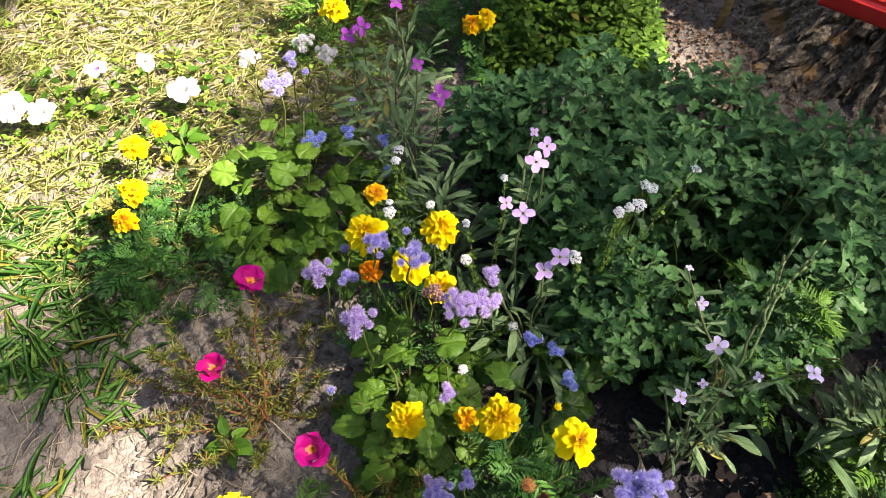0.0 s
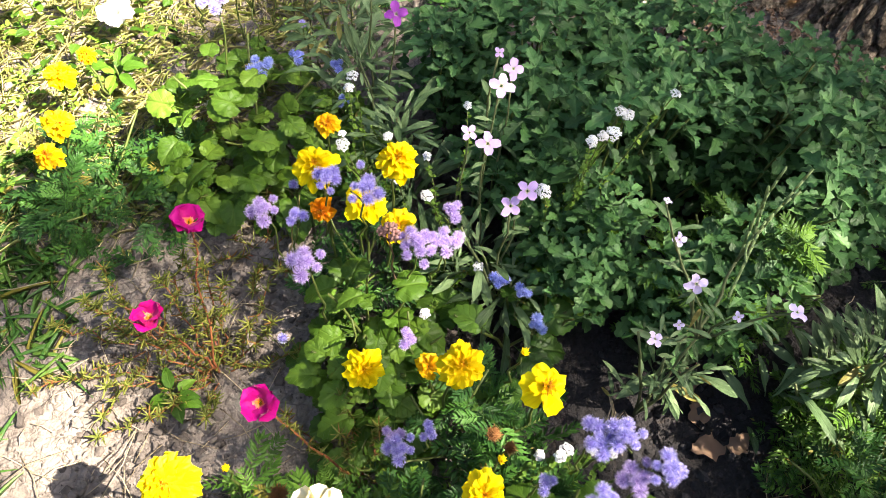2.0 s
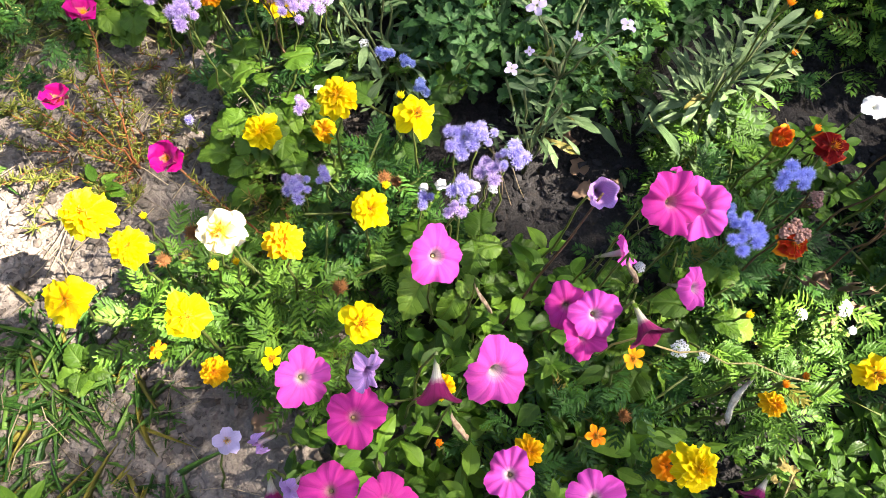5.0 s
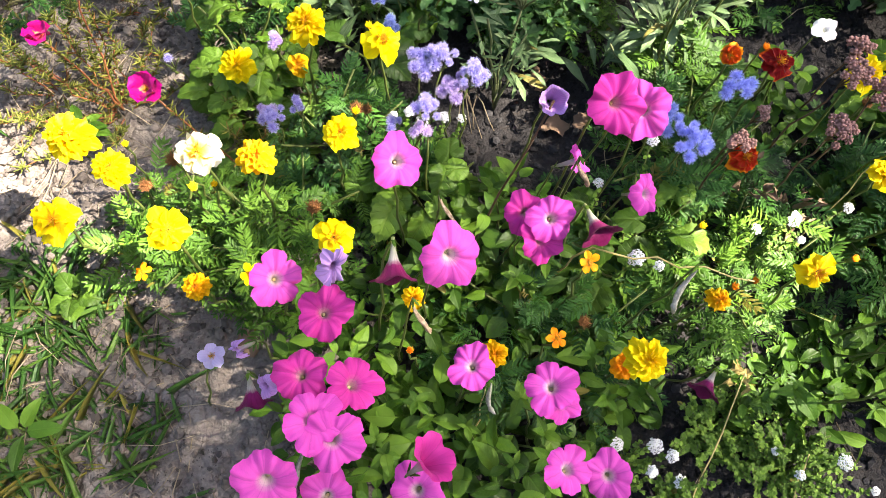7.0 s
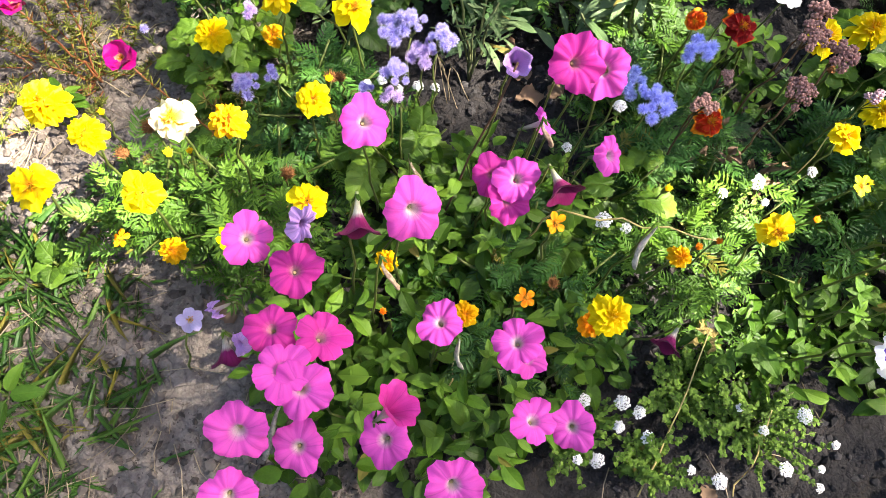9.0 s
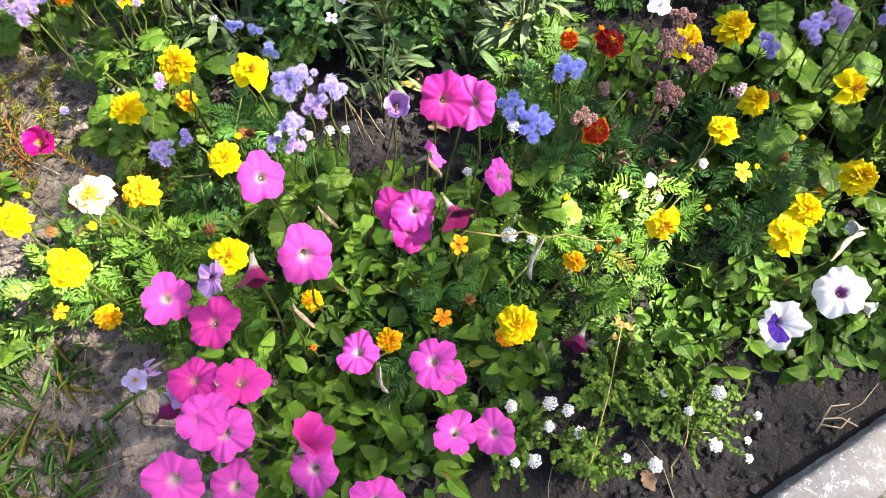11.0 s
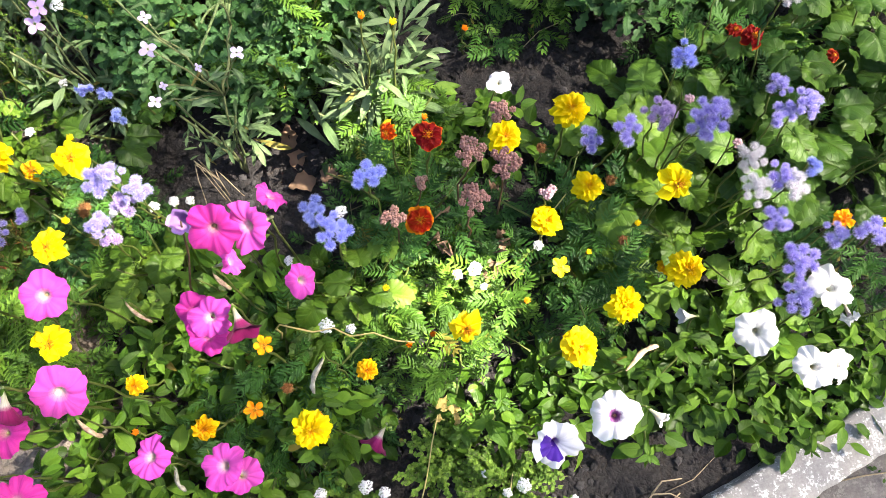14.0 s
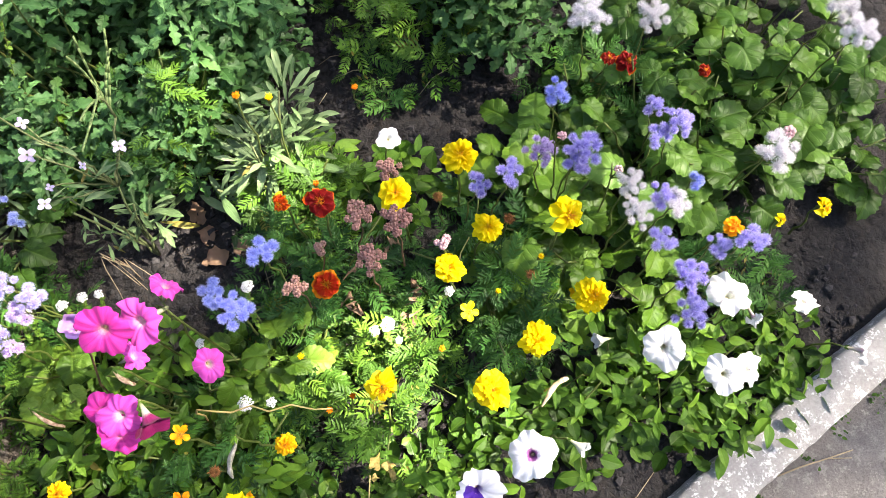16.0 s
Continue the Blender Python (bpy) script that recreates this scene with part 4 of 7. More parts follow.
def pom(seed, spikes=420):
    """One fluffy ageratum head, radius one: a cushion with fine threads."""
    r = random.Random(seed)
    core = dot(0.56, 0, 0.85, seed, 0.15)
    out = [(core[0], core[1], core[2] * 0 + (0.5, 0.0), 0)]
    for i in range(spikes):
        c = 1 - 1.5 * (i + 0.5) / spikes
        s, a = math.sqrt(max(0, 1 - c * c)), i * 2.39996
        d = Vector((s * math.cos(a), s * math.sin(a), c)) + Vector((r.gauss(0, 0.16), r.gauss(0, 0.16), r.gauss(0, 0.16)))
        d.normalize()
        u = (d.orthogonal().normalized() * 0.019).copy()
        u.rotate(Matrix.Rotation(r.uniform(0, 3.14), 3, d))
        foot, tip = d * 0.42, d * r.uniform(0.74, 1.12)
        out.append((np.array([foot + u, foot - u, tip - u * 0.7, tip + u * 0.7]), [(0, 1, 2, 3)], np.array([(0, 0.3), (1, 0.3), (1, 1), (0, 1)]), 0))
    return out


def dry_pom(seed):
    """A faded head: a knot of small seed cups."""
    r = random.Random(seed)
    out = []
    for i in range(15):
        c, a = 1 - 1.5 * (i + 0.5) / 15, i * 2.39996
        s = math.sqrt(max(0, 1 - c * c))
        out.append(moved(dot(0.34, 0, 1.2, seed * 20 + i, 0.3, 6, 4), facing((0.7 * s * math.cos(a), 0.7 * s * math.sin(a), 0.7 * c), (s * math.cos(a), s * math.sin(a), c), r.uniform(0.8, 1.2), 0)))
    return out


DRY_POMS = [flat(dry_pom(i)) for i in range(3)]
POMS = [flat(pom(i)) for i in range(3)]


def cluster_chunks(seed, heads, spread, size, poms):
    r = random.Random(seed)
    out = []
    for i in range(heads):
        a, q = i * 2.39996 + r.uniform(-0.3, 0.3), spread * math.sqrt(i / max(1, heads - 0.5))
        at = (q * math.cos(a), q * math.sin(a), -0.45 * q * q / max(spread, 1e-6) + r.uniform(-0.5, 0.4) * size)
        out.append(moved(poms[i % 3], facing(at, (0.5 * q / max(spread, 1e-6) * math.cos(a), 0.5 * q / max(spread, 1e-6) * math.sin(a), 1), size * r.uniform(0.68, 1.12), r.uniform(0, 6))))
    return out


CLUSTERS = {}
for tint, mat in (("lilac", LILAC), ("blue", BLUE), ("mauve", MAUVE), ("pale", PALE), ("dusty", DUSTY), ("rose", ROSE)):
    for heads, spread in ((1, 0.0), (4, 0.0108), (7, 0.0165), (11, 0.0215)):
        CLUSTERS[tint, heads] = [data_of("floret_cluster", cluster_chunks(heads * 3 + k, heads, spread, 0.0080 if tint not in ("dusty", "rose") else 0.0074, DRY_POMS if tint in ("dusty", "rose") else POMS), mat) for k in range(2)]


def ageratum_cluster(plant, at, heads=7, tint="lilac", lean=(0, -0.2, 1), size=1.0, foot=None):
    n = Vector(lean).normalized()
    fl = part("flower_head", rng.choice(CLUSTERS[tint, heads]), plant, facing(at, n, size * rng.uniform(0.8, 0.95)))
    knot = Vector(at) - n * 0.02 * size
    stalks = [tube(bend(knot - Vector((0, 0, 0.015)), Vector(at) + Vector((math.cos(a) * 0.012, math.sin(a) * 0.012, -0.006)) * size, 0.1, 4, 0.0), 0.0011, 0.0008, 4) for a in (0.2, 1.7, 3.2, 4.8)]
    part("stalk", data_of("stalk", stalks, STEM if tint != "dusty" else STEM_BROWN), fl)
    up_stem(plant, foot or foot_of(plant, 0.012, at, 0.97, 0.5), knot - Vector((0, 0, 0.014)), 0.0012, STEM_BROWN if tint == "dusty" else STEM)


def ageratum_plant(base, spots, label, leaf=(0.04, 0.07), dark=False, seed=1, low=0.25, pitch=(-0.35, 0.35)):
    p = thing("ageratum_plant", (base[0], base[1], 0), label, "ageratum", "ageratums in the bed")
    for k, (x, y, radius, height, leaves) in enumerate(spots):
        for a in (0.2, 1.6, 3.0, 4.6):
            part("branch", data_of("branch", [tube(bend((base[0] + (x - base[0]) * 0.85, base[1] + (y - base[1]) * 0.85, -0.003), (x + radius * 0.7 * math.cos(a), y + radius * 0.7 * math.sin(a), height * 0.85), 0.1), 0.0024, 0.0014)], STEM), p)
        dome_leaves(p, "leaf", BROAD_DARK if dark else BROAD, (x, y), radius, height, leaves, leaf, low, pitch, seed * 13 + k)
    return p


def cross_chunks(width=0.34, petals=4, rise=6, cup=0.1, rows=4):
    out = []
    r = random.Random(petals)
    for i in range(petals):
        b = blade(0.9 * r.uniform(0.88, 1.08), width, lambda t: 0.2 + 0.8 * arc(0.15 + 0.8 * t, 1.4, 0.7), rows, 2, cup, -0.2, 0.3, 0, i)
        out.append(moved(b, Matrix.Rotation(2 * math.pi * i / petals + r.uniform(-0.16, 0.16), 4, "Z") @ Matrix.Translation((0, 0.08, 0)) @ Matrix.Rotation(radians(rise + r.uniform(-12, 14)), 4, "X") @ Matrix.Rotation(r.uniform(-0.25, 0.25), 4, "Y")))
    return out


STOCK_FLOWERS = {tint: data_of("stock_flower", cross_chunks(0.36, 4, 10, 0.15), mat) for tint, mat in (("lilac", STOCK_LILAC), ("pale", STOCK_PALE), ("purple", STOCK_PURPLE))}
PORTULACA_FLOWER = data_of("portulaca_flower", cross_chunks(0.72, 5, 46, 0.3, 5), MAGENTA)
PORTULACA_PALE = data_of("pale_flower", cross_chunks(0.44, 5, 10, 0.1, 5), STOCK_PALE)
GOLD_TUFT = data_of("stamens", tuft(8, 40, 0.22, 0.22, 0.035, 0, 1.2), HEART)


def stock_flower(plant, at, size, tint="lilac", lean=(0.1, -0.6, 1), foot=None):
    m = facing(at, lean, size * (0.32 if tint == "pale" else 0.42))
    part("flower", STOCK_FLOWERS[tint], plant, m)
    foot = Vector(foot or foot_of(plant, 0.012, at))
    for k in range(5):
        spot = foot.lerp(Vector(at), rng.uniform(0.45, 0.95))
        part("leaf", rng.choice(LANCE), plant, growing(spot, rng.uniform(0, 6.28), rng.uniform(0.2, 1.0), rng.uniform(0.012, 0.03)))
    up_stem(plant, foot, Vector(at) - Vector(lean).normalized() * 0.004, 0.0013, STEM_GREY, 0.06)


def lance_rosette(plant, centre, radius, count, size, z=0.05, seed=0, pitch=(0.1, 1.1)):
    r = random.Random(seed)
    for i in range(count):
        a = i * 2.39996 + r.uniform(-0.3, 0.3)
        q = radius * r.random()
        at = (centre[0] + q * math.cos(a), centre[1] + q * math.sin(a), z * r.uniform(0.15, 1.0))
        if not bare(*at):
            part("leaf", r.choice(LANCE), plant, growing(at, a, r.uniform(*pitch), r.uniform(*size), r.gauss(0, 0.35)))


def stock_plant(base, label, rosettes, seed=1, pitch=(0.1, 1.1)):
    """Grey-green lance leaves in rosettes (x, y, z, radius, leaves, shortest, longest) up the stems."""
    p = thing("stock_plant", (base[0], base[1], 0), label, "stock", "stocks in the bed")
    for k, (x, y, z, radius, leaves, lo, hi) in enumerate(rosettes):
        part("branch", data_of("branch", [tube(bend((base[0], base[1], -0.003), (x, y, z), 0.08), 0.0023, 0.0015)], STEM_GREY), p)
        lance_rosette(p, (x, y), radius, int(leaves * 1.9), (lo * 0.40, hi * 0.46), z, seed * 7 + k, pitch)
    return p


def alyssum_head(seed, count=26, spread=0.011):
    r = random.Random(seed)
    flower = flat(cross_chunks(0.42, 4, 4, 0.0, 2))
    out = []
    for i in range(count):
        a, q = i * 2.39996, math.sqrt((i + 0.5) / count)
        n = Vector((q * math.cos(a) * 0.9, q * math.sin(a) * 0.9, 1))
        out.append(moved(flower, facing((spread * q * math.cos(a), spread * q * math.sin(a), 0.006 * (1 - q * q) + r.uniform(-0.0012, 0.0012)), n, 0.0026 * r.uniform(0.7, 1.25), r.uniform(0, 6))))
    return out


ALYSSUM_HEADS = [data_of("alyssum_head", alyssum_head(i, 15 + 5 * i, 0.0075 + 0.0018 * i), TINY_WHITE) for i in range(3)]


def alyssum_plant(base, heads, label, sprays=0, reach=0.05, seed=1):
    """Fine leafy sprays with domed heads of tiny white flowers at the given places."""
    p = thing("alyssum_plant", (base[0], base[1], 0), label, "alyssum", "alyssum in the bed")
    r = random.Random(seed)
    tiny = blade(1, 0.42, lambda t: arc(t, 0.8, 0.6), 4, 1, 0.3, -0.3)
    stems, leaves = [], []
    ends = [Vector(h) for h in heads]
    for h in ends:
        part("flower_head", r.choice(ALYSSUM_HEADS), p, facing(h, (r.uniform(-0.2, 0.2), r.uniform(-0.4, 0.1), 1), r.uniform(0.62, 0.9)))
    for i in range(sprays):
        a = r.uniform(0, 6.28)
        ends.append(Vector((base[0] + reach * math.cos(a) * r.uniform(0.3, 1), base[1] + reach * math.sin(a) * r.uniform(0.3, 1), r.uniform(0.03, 0.09))))
    for e in ends:
        pts = bend((base[0] + r.uniform(-0.02, 0.02), base[1] + r.uniform(-0.02, 0.02), -0.002), e - Vector((0, 0, 0.002)), 0.1, 7)
        stems.append(tube(pts, 0.0011, 0.0007, 4))
        for q in range(50):
            t = r.uniform(0.35, 0.97)
            k = min(5, int(t * 6))
            at = pts[k].lerp(pts[k + 1], t * 6 - k)
            leaves.append(moved(tiny, growing(at, r.uniform(0, 6.28), r.uniform(-0.2, 0.8), r.uniform(0.0035, 0.0072))))
    part("spray", data_of("spray", stems, STEM), p)
    part("leaves", data_of("leaves", leaves, LEAF_FINE), p, kind="stuff")
    return p


# A dark hollow between two mounds: centre and half widths.
HOLLOW = (0.40, 0.47, 0.10, 0.06)


def chrysanthemum_plant(base, radius, height, shoots, label, seed=1, group="chrysanthemums in the bed"):
    """A mound of leafy shoots, each ending in a rosette of lobed leaves."""
    p = thing("chrysanthemum_plant", (base[0], base[1], 0), label, "chrysanthemum", group)
    r = random.Random(seed)
    under, made, shoots = [], 0, int(shoots * 1.75)
    for i in range(shoots):
        a, q = i * 2.39996 + r.uniform(-0.2, 0.2), radius * math.sqrt((i + 0.5) / shoots)
        z = height * (1 - 0.55 * (q / radius) ** 2.5) * r.uniform(0.78, 1.1)
        tip = Vector((base[0] + q * math.cos(a) * 1.02, base[1] + q * math.sin(a) * 1.02, z))
        if math.hypot((tip.x - HOLLOW[0]) / HOLLOW[2], (tip.y - HOLLOW[1]) / HOLLOW[3]) < 1:
            continue
        if i % 4 == 0:
            part("branch", data_of("branch", [tube(bend((base[0] + q * 0.4 * math.cos(a), base[1] + q * 0.4 * math.sin(a), -0.003), tip, 0.1), 0.0024, 0.0014, 4)], STEM), p)
        for k in range(8):
            drop = 0.0 if k < 4 else r.uniform(0.008, 0.03)
            size = r.uniform(0.016, 0.025) if k < 4 else r.uniform(0.025, 0.036)
            az = k * 2.39996 + r.uniform(-0.3, 0.3) + i
            m = growing(tip - Vector((0, 0, drop)), az, (r.uniform(0.4, 1.0) if k < 4 else r.uniform(-0.15, 0.5)), size, r.gauss(0, 0.28))
            if made < 140 and (i % 2 == 0 or k < 4):
                part("leaf", r.choice(LOBED), p, m)
                made += 1
            else:
                under.append(moved(r.choice(LOBED_FILL), m))
        for k in range(4):
            t = r.uniform(0.25, 0.75)
            at = Vector((base[0] + q * math.cos(a) * (0.4 + 0.6 * t), base[1] + q * math.sin(a) * (0.4 + 0.6 * t), z * t))
            if math.hypot((at.x - HOLLOW[0]) / HOLLOW[2], (at.y - HOLLOW[1]) / HOLLOW[3]) < 0.9:
                continue
            under.append(moved(r.choice(LOBED_FILL), growing(at, r.uniform(0, 6.28), r.uniform(-0.4, 0.3), r.uniform(0.026, 0.038))))
    part("lower_leaves", data_of("lower_leaves", under, CHRYSANTHEMUM_SHADED), p, kind="stuff")
    return p


def needle(length, width=0.15):
    return tube([(0, 0, 0), (0, length * 0.4, length * 0.03), (0, length * 0.8, length * 0.1), (0, length, length * 0.16)], width * length * 0.7, width * length * 0.25, 4)


def portulaca_plant(base, label, flowers, runners, seed=1):
    """Reddish creeping runners with short needle leaves, and satin flowers on upright ends."""
    p = thing("portulaca_plant", (base[0], base[1], 0), label, "portulaca", "portulacas in the bed")
    r = random.Random(seed)
    leaves = []
    one = needle(1.0)

    def run(points, thick, dense):
        part("runner", data_of("runner", [tube(points, thick, thick * 0.7, 5)], STEM_RED), p)
        for i in range(dense):
            t = r.random() ** 0.8 * 0.999
            k = int(t * (len(points) - 1))
            at = points[k].lerp(points[k + 1], t * (len(points) - 1) - k)
            leaves.append(moved(one, growing(at, r.uniform(0, 6.28), r.uniform(0.0, 0.9), r.uniform(0.007, 0.014))))
        for j in range(8):
            leaves.append(moved(one, growing(points[-1], j * 0.785 + r.uniform(-0.2, 0.2), r.uniform(0.1, 0.7), r.uniform(0.009, 0.016))))

    for a, length, rise in runners:
        end = (base[0] + length * math.cos(a), base[1] + length * math.sin(a), rise)
        run([Vector(q) for q in bend((base[0] + 0.012 * math.cos(a), base[1] + 0.012 * math.sin(a), 0.002), end, -0.05, 8, 0.006)], 0.0012, 62)
    for at, size, lean in flowers:
        m = facing(at, lean, size * 0.57)
        fl = part("flower", PORTULACA_FLOWER, p, m, "magenta cup-shaped flower")
        part("flower_heart", GOLD_TUFT, fl, m @ Matrix.Translation((0, 0, 0.05)))
        run([Vector(q) for q in bend((base[0], base[1], 0.002), Vector(at) - Vector(lean).normalized() * 0.004, 0.1, 8)], 0.0017, 60)
    part("needle_leaves", data_of("needle_leaves", leaves, NEEDLE), p, kind="stuff")
    return p


def weed(base, count, size, label, name="weed", spread=0.03, seed=1, height=0.03):
    """A low broad-leaved weed: a few leaves on a short stem."""
    p = thing(name, (base[0], base[1], 0), label, "weed")
    r = random.Random(seed)
    part("stem", data_of("stem", [tube([(base[0], base[1], -0.003), (base[0], base[1], height)], 0.002, 0.0014)], STEM), p)
    for i in range(count):
        a = i * 2.39996 + r.uniform(-0.3, 0.3)
        at = (base[0] + spread * 0.2 * math.cos(a), base[1] + spread * 0.2 * math.sin(a), height * r.uniform(0.5, 1.0))
        part("leaf", r.choice(OVATE if seed % 2 else BROAD), p, growing(at, a, r.uniform(0.0, 0.5), r.uniform(*size)))
    return p


# ---- ground, kerb and paving ----
KERB_A, KERB_D = Vector((0.656, -0.445, 0)), Vector((0.9763, 0.2162, 0))
KERB_N = Vector((KERB_D.y, -KERB_D.x, 0))


def beyond_kerb(x, y):
    """Metres past the kerb's inner edge."""
    return (x - KERB_A.x) * KERB_N.x + (y - KERB_A.y) * KERB_N.y


def soil_height(x, y):
    b = beyond_kerb(x, y)
    if b > 0.022:
        return -0.09
    far = max(0.0, max(abs(x - 0.3) - 1.6, abs(y - 0.4) - 1.5))
    p = Vector((x, y, 0))
    z = 0.010 * noise.noise(p * 5) + 0.006 * noise.noise(p * 17) + 0.0045 * noise.noise(p * 43) + 0.002 * noise.noise(p * 95)
    lump = max(0.0, noise.noise(p * 30 + Vector((9, 4, 2))))
    d = noise.voronoi(p * 27 + 0.55 * noise.noise_vector(p * 22))[0]
    z += (0.022 * (min(0.15, d[1] - d[0]) - 0.12) + 0.007 * abs(noise.noise(p * 60)) + 0.004 * abs(noise.noise(p * 140))) * (1.0 if x < 0.1 else 0.6)
    e = noise.voronoi(p * 80 + 0.4 * noise.noise_vector(p * 60))[0]
    z += 0.009 * (min(0.2, e[1] - e[0]) - 0.12)
    return (z + 0.007 * lump) * (1.0 if far == 0 else 0.3) - 0.002


def spaced(lo, hi, step, reach):
    mid = list(np.arange(lo, hi + 1e-6, step))
    outer, d = [], step * 1.6
    while d < reach:
        outer.append(d)
        d *= 1.35
    return [lo - q for q in outer[::-1]] + mid + [hi + q for q in outer]


xs, ys = spaced(-0.8, 1.45, 0.0055, 400), spaced(-0.55, 1.3, 0.0055, 400)
gv = [(x, y, soil_height(x, y)) for y in ys for x in xs]
gf = [(j * len(xs) + i, j * len(xs) + i + 1, (j + 1) * len(xs) + i + 1, (j + 1) * len(xs) + i) for j in range(len(ys) - 1) for i in range(len(xs) - 1)]
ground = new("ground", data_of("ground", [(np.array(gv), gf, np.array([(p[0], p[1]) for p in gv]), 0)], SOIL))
tagged(ground, "bare grey-brown garden soil, dry and crumbly", "soil", kind="structure")


def slab(name, u0, u1, w0, w1, z0, z1, material, round_=0.006, step=0.02, rough=0.0012, seed=0):
    """A stone along the kerb's line, from u0 to u1 along it and w0 to w1 outwards, with worn rounded edges."""
    prof = [(w0, z0), (w0, z1 - round_), (w0 + round_ * 0.3, z1 - round_ * 0.3), (w0 + round_, z1), ((w0 + w1) / 2, z1 + 0.001), (w1 - round_, z1), (w1 - round_ * 0.3, z1 - round_ * 0.3), (w1, z1 - round_), (w1, z0)]
    n = max(2, int((u1 - u0) / step))
    v = []
    for i in range(n + 1):
        u = u0 + (u1 - u0) * i / n
        for k, (w, z) in enumerate(prof):
            p = KERB_A + KERB_D * u + KERB_N * w + Vector((0, 0, z))
            j = rough * noise.noise(p * 60 + Vector((seed, 0, 0)))
            v.append((p.x + KERB_N.x * j, p.y + KERB_N.y * j, p.z + (j * 1.2 if 0 < k < 8 else 0)))
    m = len(prof)
    f = [(i * m + k, (i + 1) * m + k, (i + 1) * m + k + 1, i * m + k + 1) for i in range(n) for k in range(m - 1)]
    f += [tuple(range(m)), tuple(n * m + k for k in range(m))[::-1]]
    return data_of(name, [(np.array(v), f, np.array([(p[0], p[1]) for p in v]), 0)], material)


kerb = thing("kerb", tuple(KERB_A), "pale grey concrete kerb with flaked white paint beside the bed", "kerb", kind="structure")
JOINTS = [-2.2, -1.1, 0.0, 1.02, 2.1, 3.2]
for i in range(len(JOINTS) - 1):
    part("kerb_stone", slab("kerb_stone", JOINTS[i] + 0.003, JOINTS[i + 1] - 0.003, 0.0, 0.066, -0.12, 0.036, CONCRETE, 0.008, 0.012, 0.002, i), kerb)
pv = []
pu, pw = spaced(-0.6, 1.6, 0.03, 60), [0.066, 0.08, 0.1, 0.13, 0.17, 0.22, 0.3, 0.4, 0.55, 0.8, 1.2, 2.0, 4.0, 9.0, 20.0, 60.0]
for w in pw:
    for u in pu:
        p = KERB_A + KERB_D * u + KERB_N * w
        pv.append((p.x, p.y, -0.022 + 0.004 * noise.noise(p * 12) + 0.002 * noise.noise(p * 50)))
pf = [(j * len(pu) + i, j * len(pu) + i + 1, (j + 1) * len(pu) + i + 1, (j + 1) * len(pu) + i) for j in range(len(pw) - 1) for i in range(len(pu) - 1)]
paving = new("pavement", data_of("pavement", [(np.array(pv), [f[::-1] for f in pf], np.array([(p[0], p[1]) for p in pv]), 0)], PAVING))
tagged(paving, "grey dusty pavement outside the concrete kerb", "pavement", kind="structure")

# ---- the tree that shades the bed ----
TREE = Vector((1.04, 1.15, 0))
tree = thing("tree", tuple(TREE), "old tree with deeply furrowed grey-brown bark beside the bed", "tree")


def trunk_radius(z):
    return 0.2 + 0.15 * math.exp(-z / 0.13) + 0.03 * math.exp(-z / 0.5) - 0.025 * z


tv, tf, tu = [], [], []
NA, NZ, TOP = 480, 220, 2.6
for j in range(NZ + 1):
    z = -0.05 + (TOP + 0.05) * (j / NZ) ** 2.0
    for i in range(NA):
        a = 2 * math.pi * i / NA
        twist = a * 0.215 + 0.05 * math.sin(z * 3)
        root = 1 + 0.09 * math.exp(-max(z, 0) / 0.16) * math.sin(5 * a + 3.42)
        r = trunk_radius(max(z, 0)) * root
        p = Vector((math.cos(a) * 0.24 + 0.12 * z, math.sin(a) * 0.24, z * 0.32))
        w = 0.5 * noise.noise_vector(p * 40) + 0.3 * noise.noise_vector(p * 110)
        d = noise.voronoi(Vector((p.x * 32, p.y * 32, p.z * 24)) + w)[0]
        furrow = min(1.0, (d[1] - d[0]) * 3.2)
        layer = noise.noise(Vector((p.x * 30, p.y * 30, p.z * 50))) + 0.4 * noise.noise(Vector((p.x * 75, p.y * 75, p.z * 150)))
        layer = math.floor(layer * 5) / 5 + 0.25 * (layer * 5 % 1) ** 3
        h = 0.9 * furrow + 0.35 * layer + 0.10 * noise.noise(p * 260)
        r += 0.042 * (h - 0.8)
        tv.append((TREE.x + r * math.cos(a) + 0.08 * z, TREE.y + r * math.sin(a) + 0.15 * z, z))
        tu.append((i / NA, min(1, max(0, h))))
tf = [(j * NA + i, j * NA + (i + 1) % NA, (j + 1) * NA + (i + 1) % NA, (j + 1) * NA + i) for j in range(NZ) for i in range(NA)]
part("trunk", data_of("trunk", [(np.array(tv), tf, np.array(tu), 0)], BARK, False), tree)
fork = Vector((TREE.x + 0.2, TREE.y + 0.37, TOP - 0.12))
limbs = []
trng = random.Random(11)
for end in ((5.6, 0.4, 8.6), (5.2, -1.5, 7.8), (1.8, 2.4, 6.0), (0.9, 0.9, 6.8), (7.0, -0.8, 8.6), (3.6, 0.1, 9.0), (6.2, 1.2, 8.4)):
    pts = [fork.lerp(Vector(end), t) + Vector((trng.uniform(-0.1, 0.1), trng.uniform(-0.1, 0.1), 0.35 * math.sin(t * 3.1))) * (0 if t == 0 else 1) for t in (0, 0.2, 0.4, 0.6, 0.8, 1.0)]
    limbs.append(tube(pts, 0.13, 0.02, 10))
    for k in range(5):
        a = pts[2 + k % 4]
        b = a + Vector((trng.uniform(-0.8, 0.8), trng.uniform(-0.8, 0.8), trng.uniform(-0.1, 0.6)))
        limbs.append(tube([a, a.lerp(b, 0.5) + Vector((0, 0, 0.06)), b], 0.03, 0.006, 6))
part("limb", data_of("limb", limbs, BARK), tree)

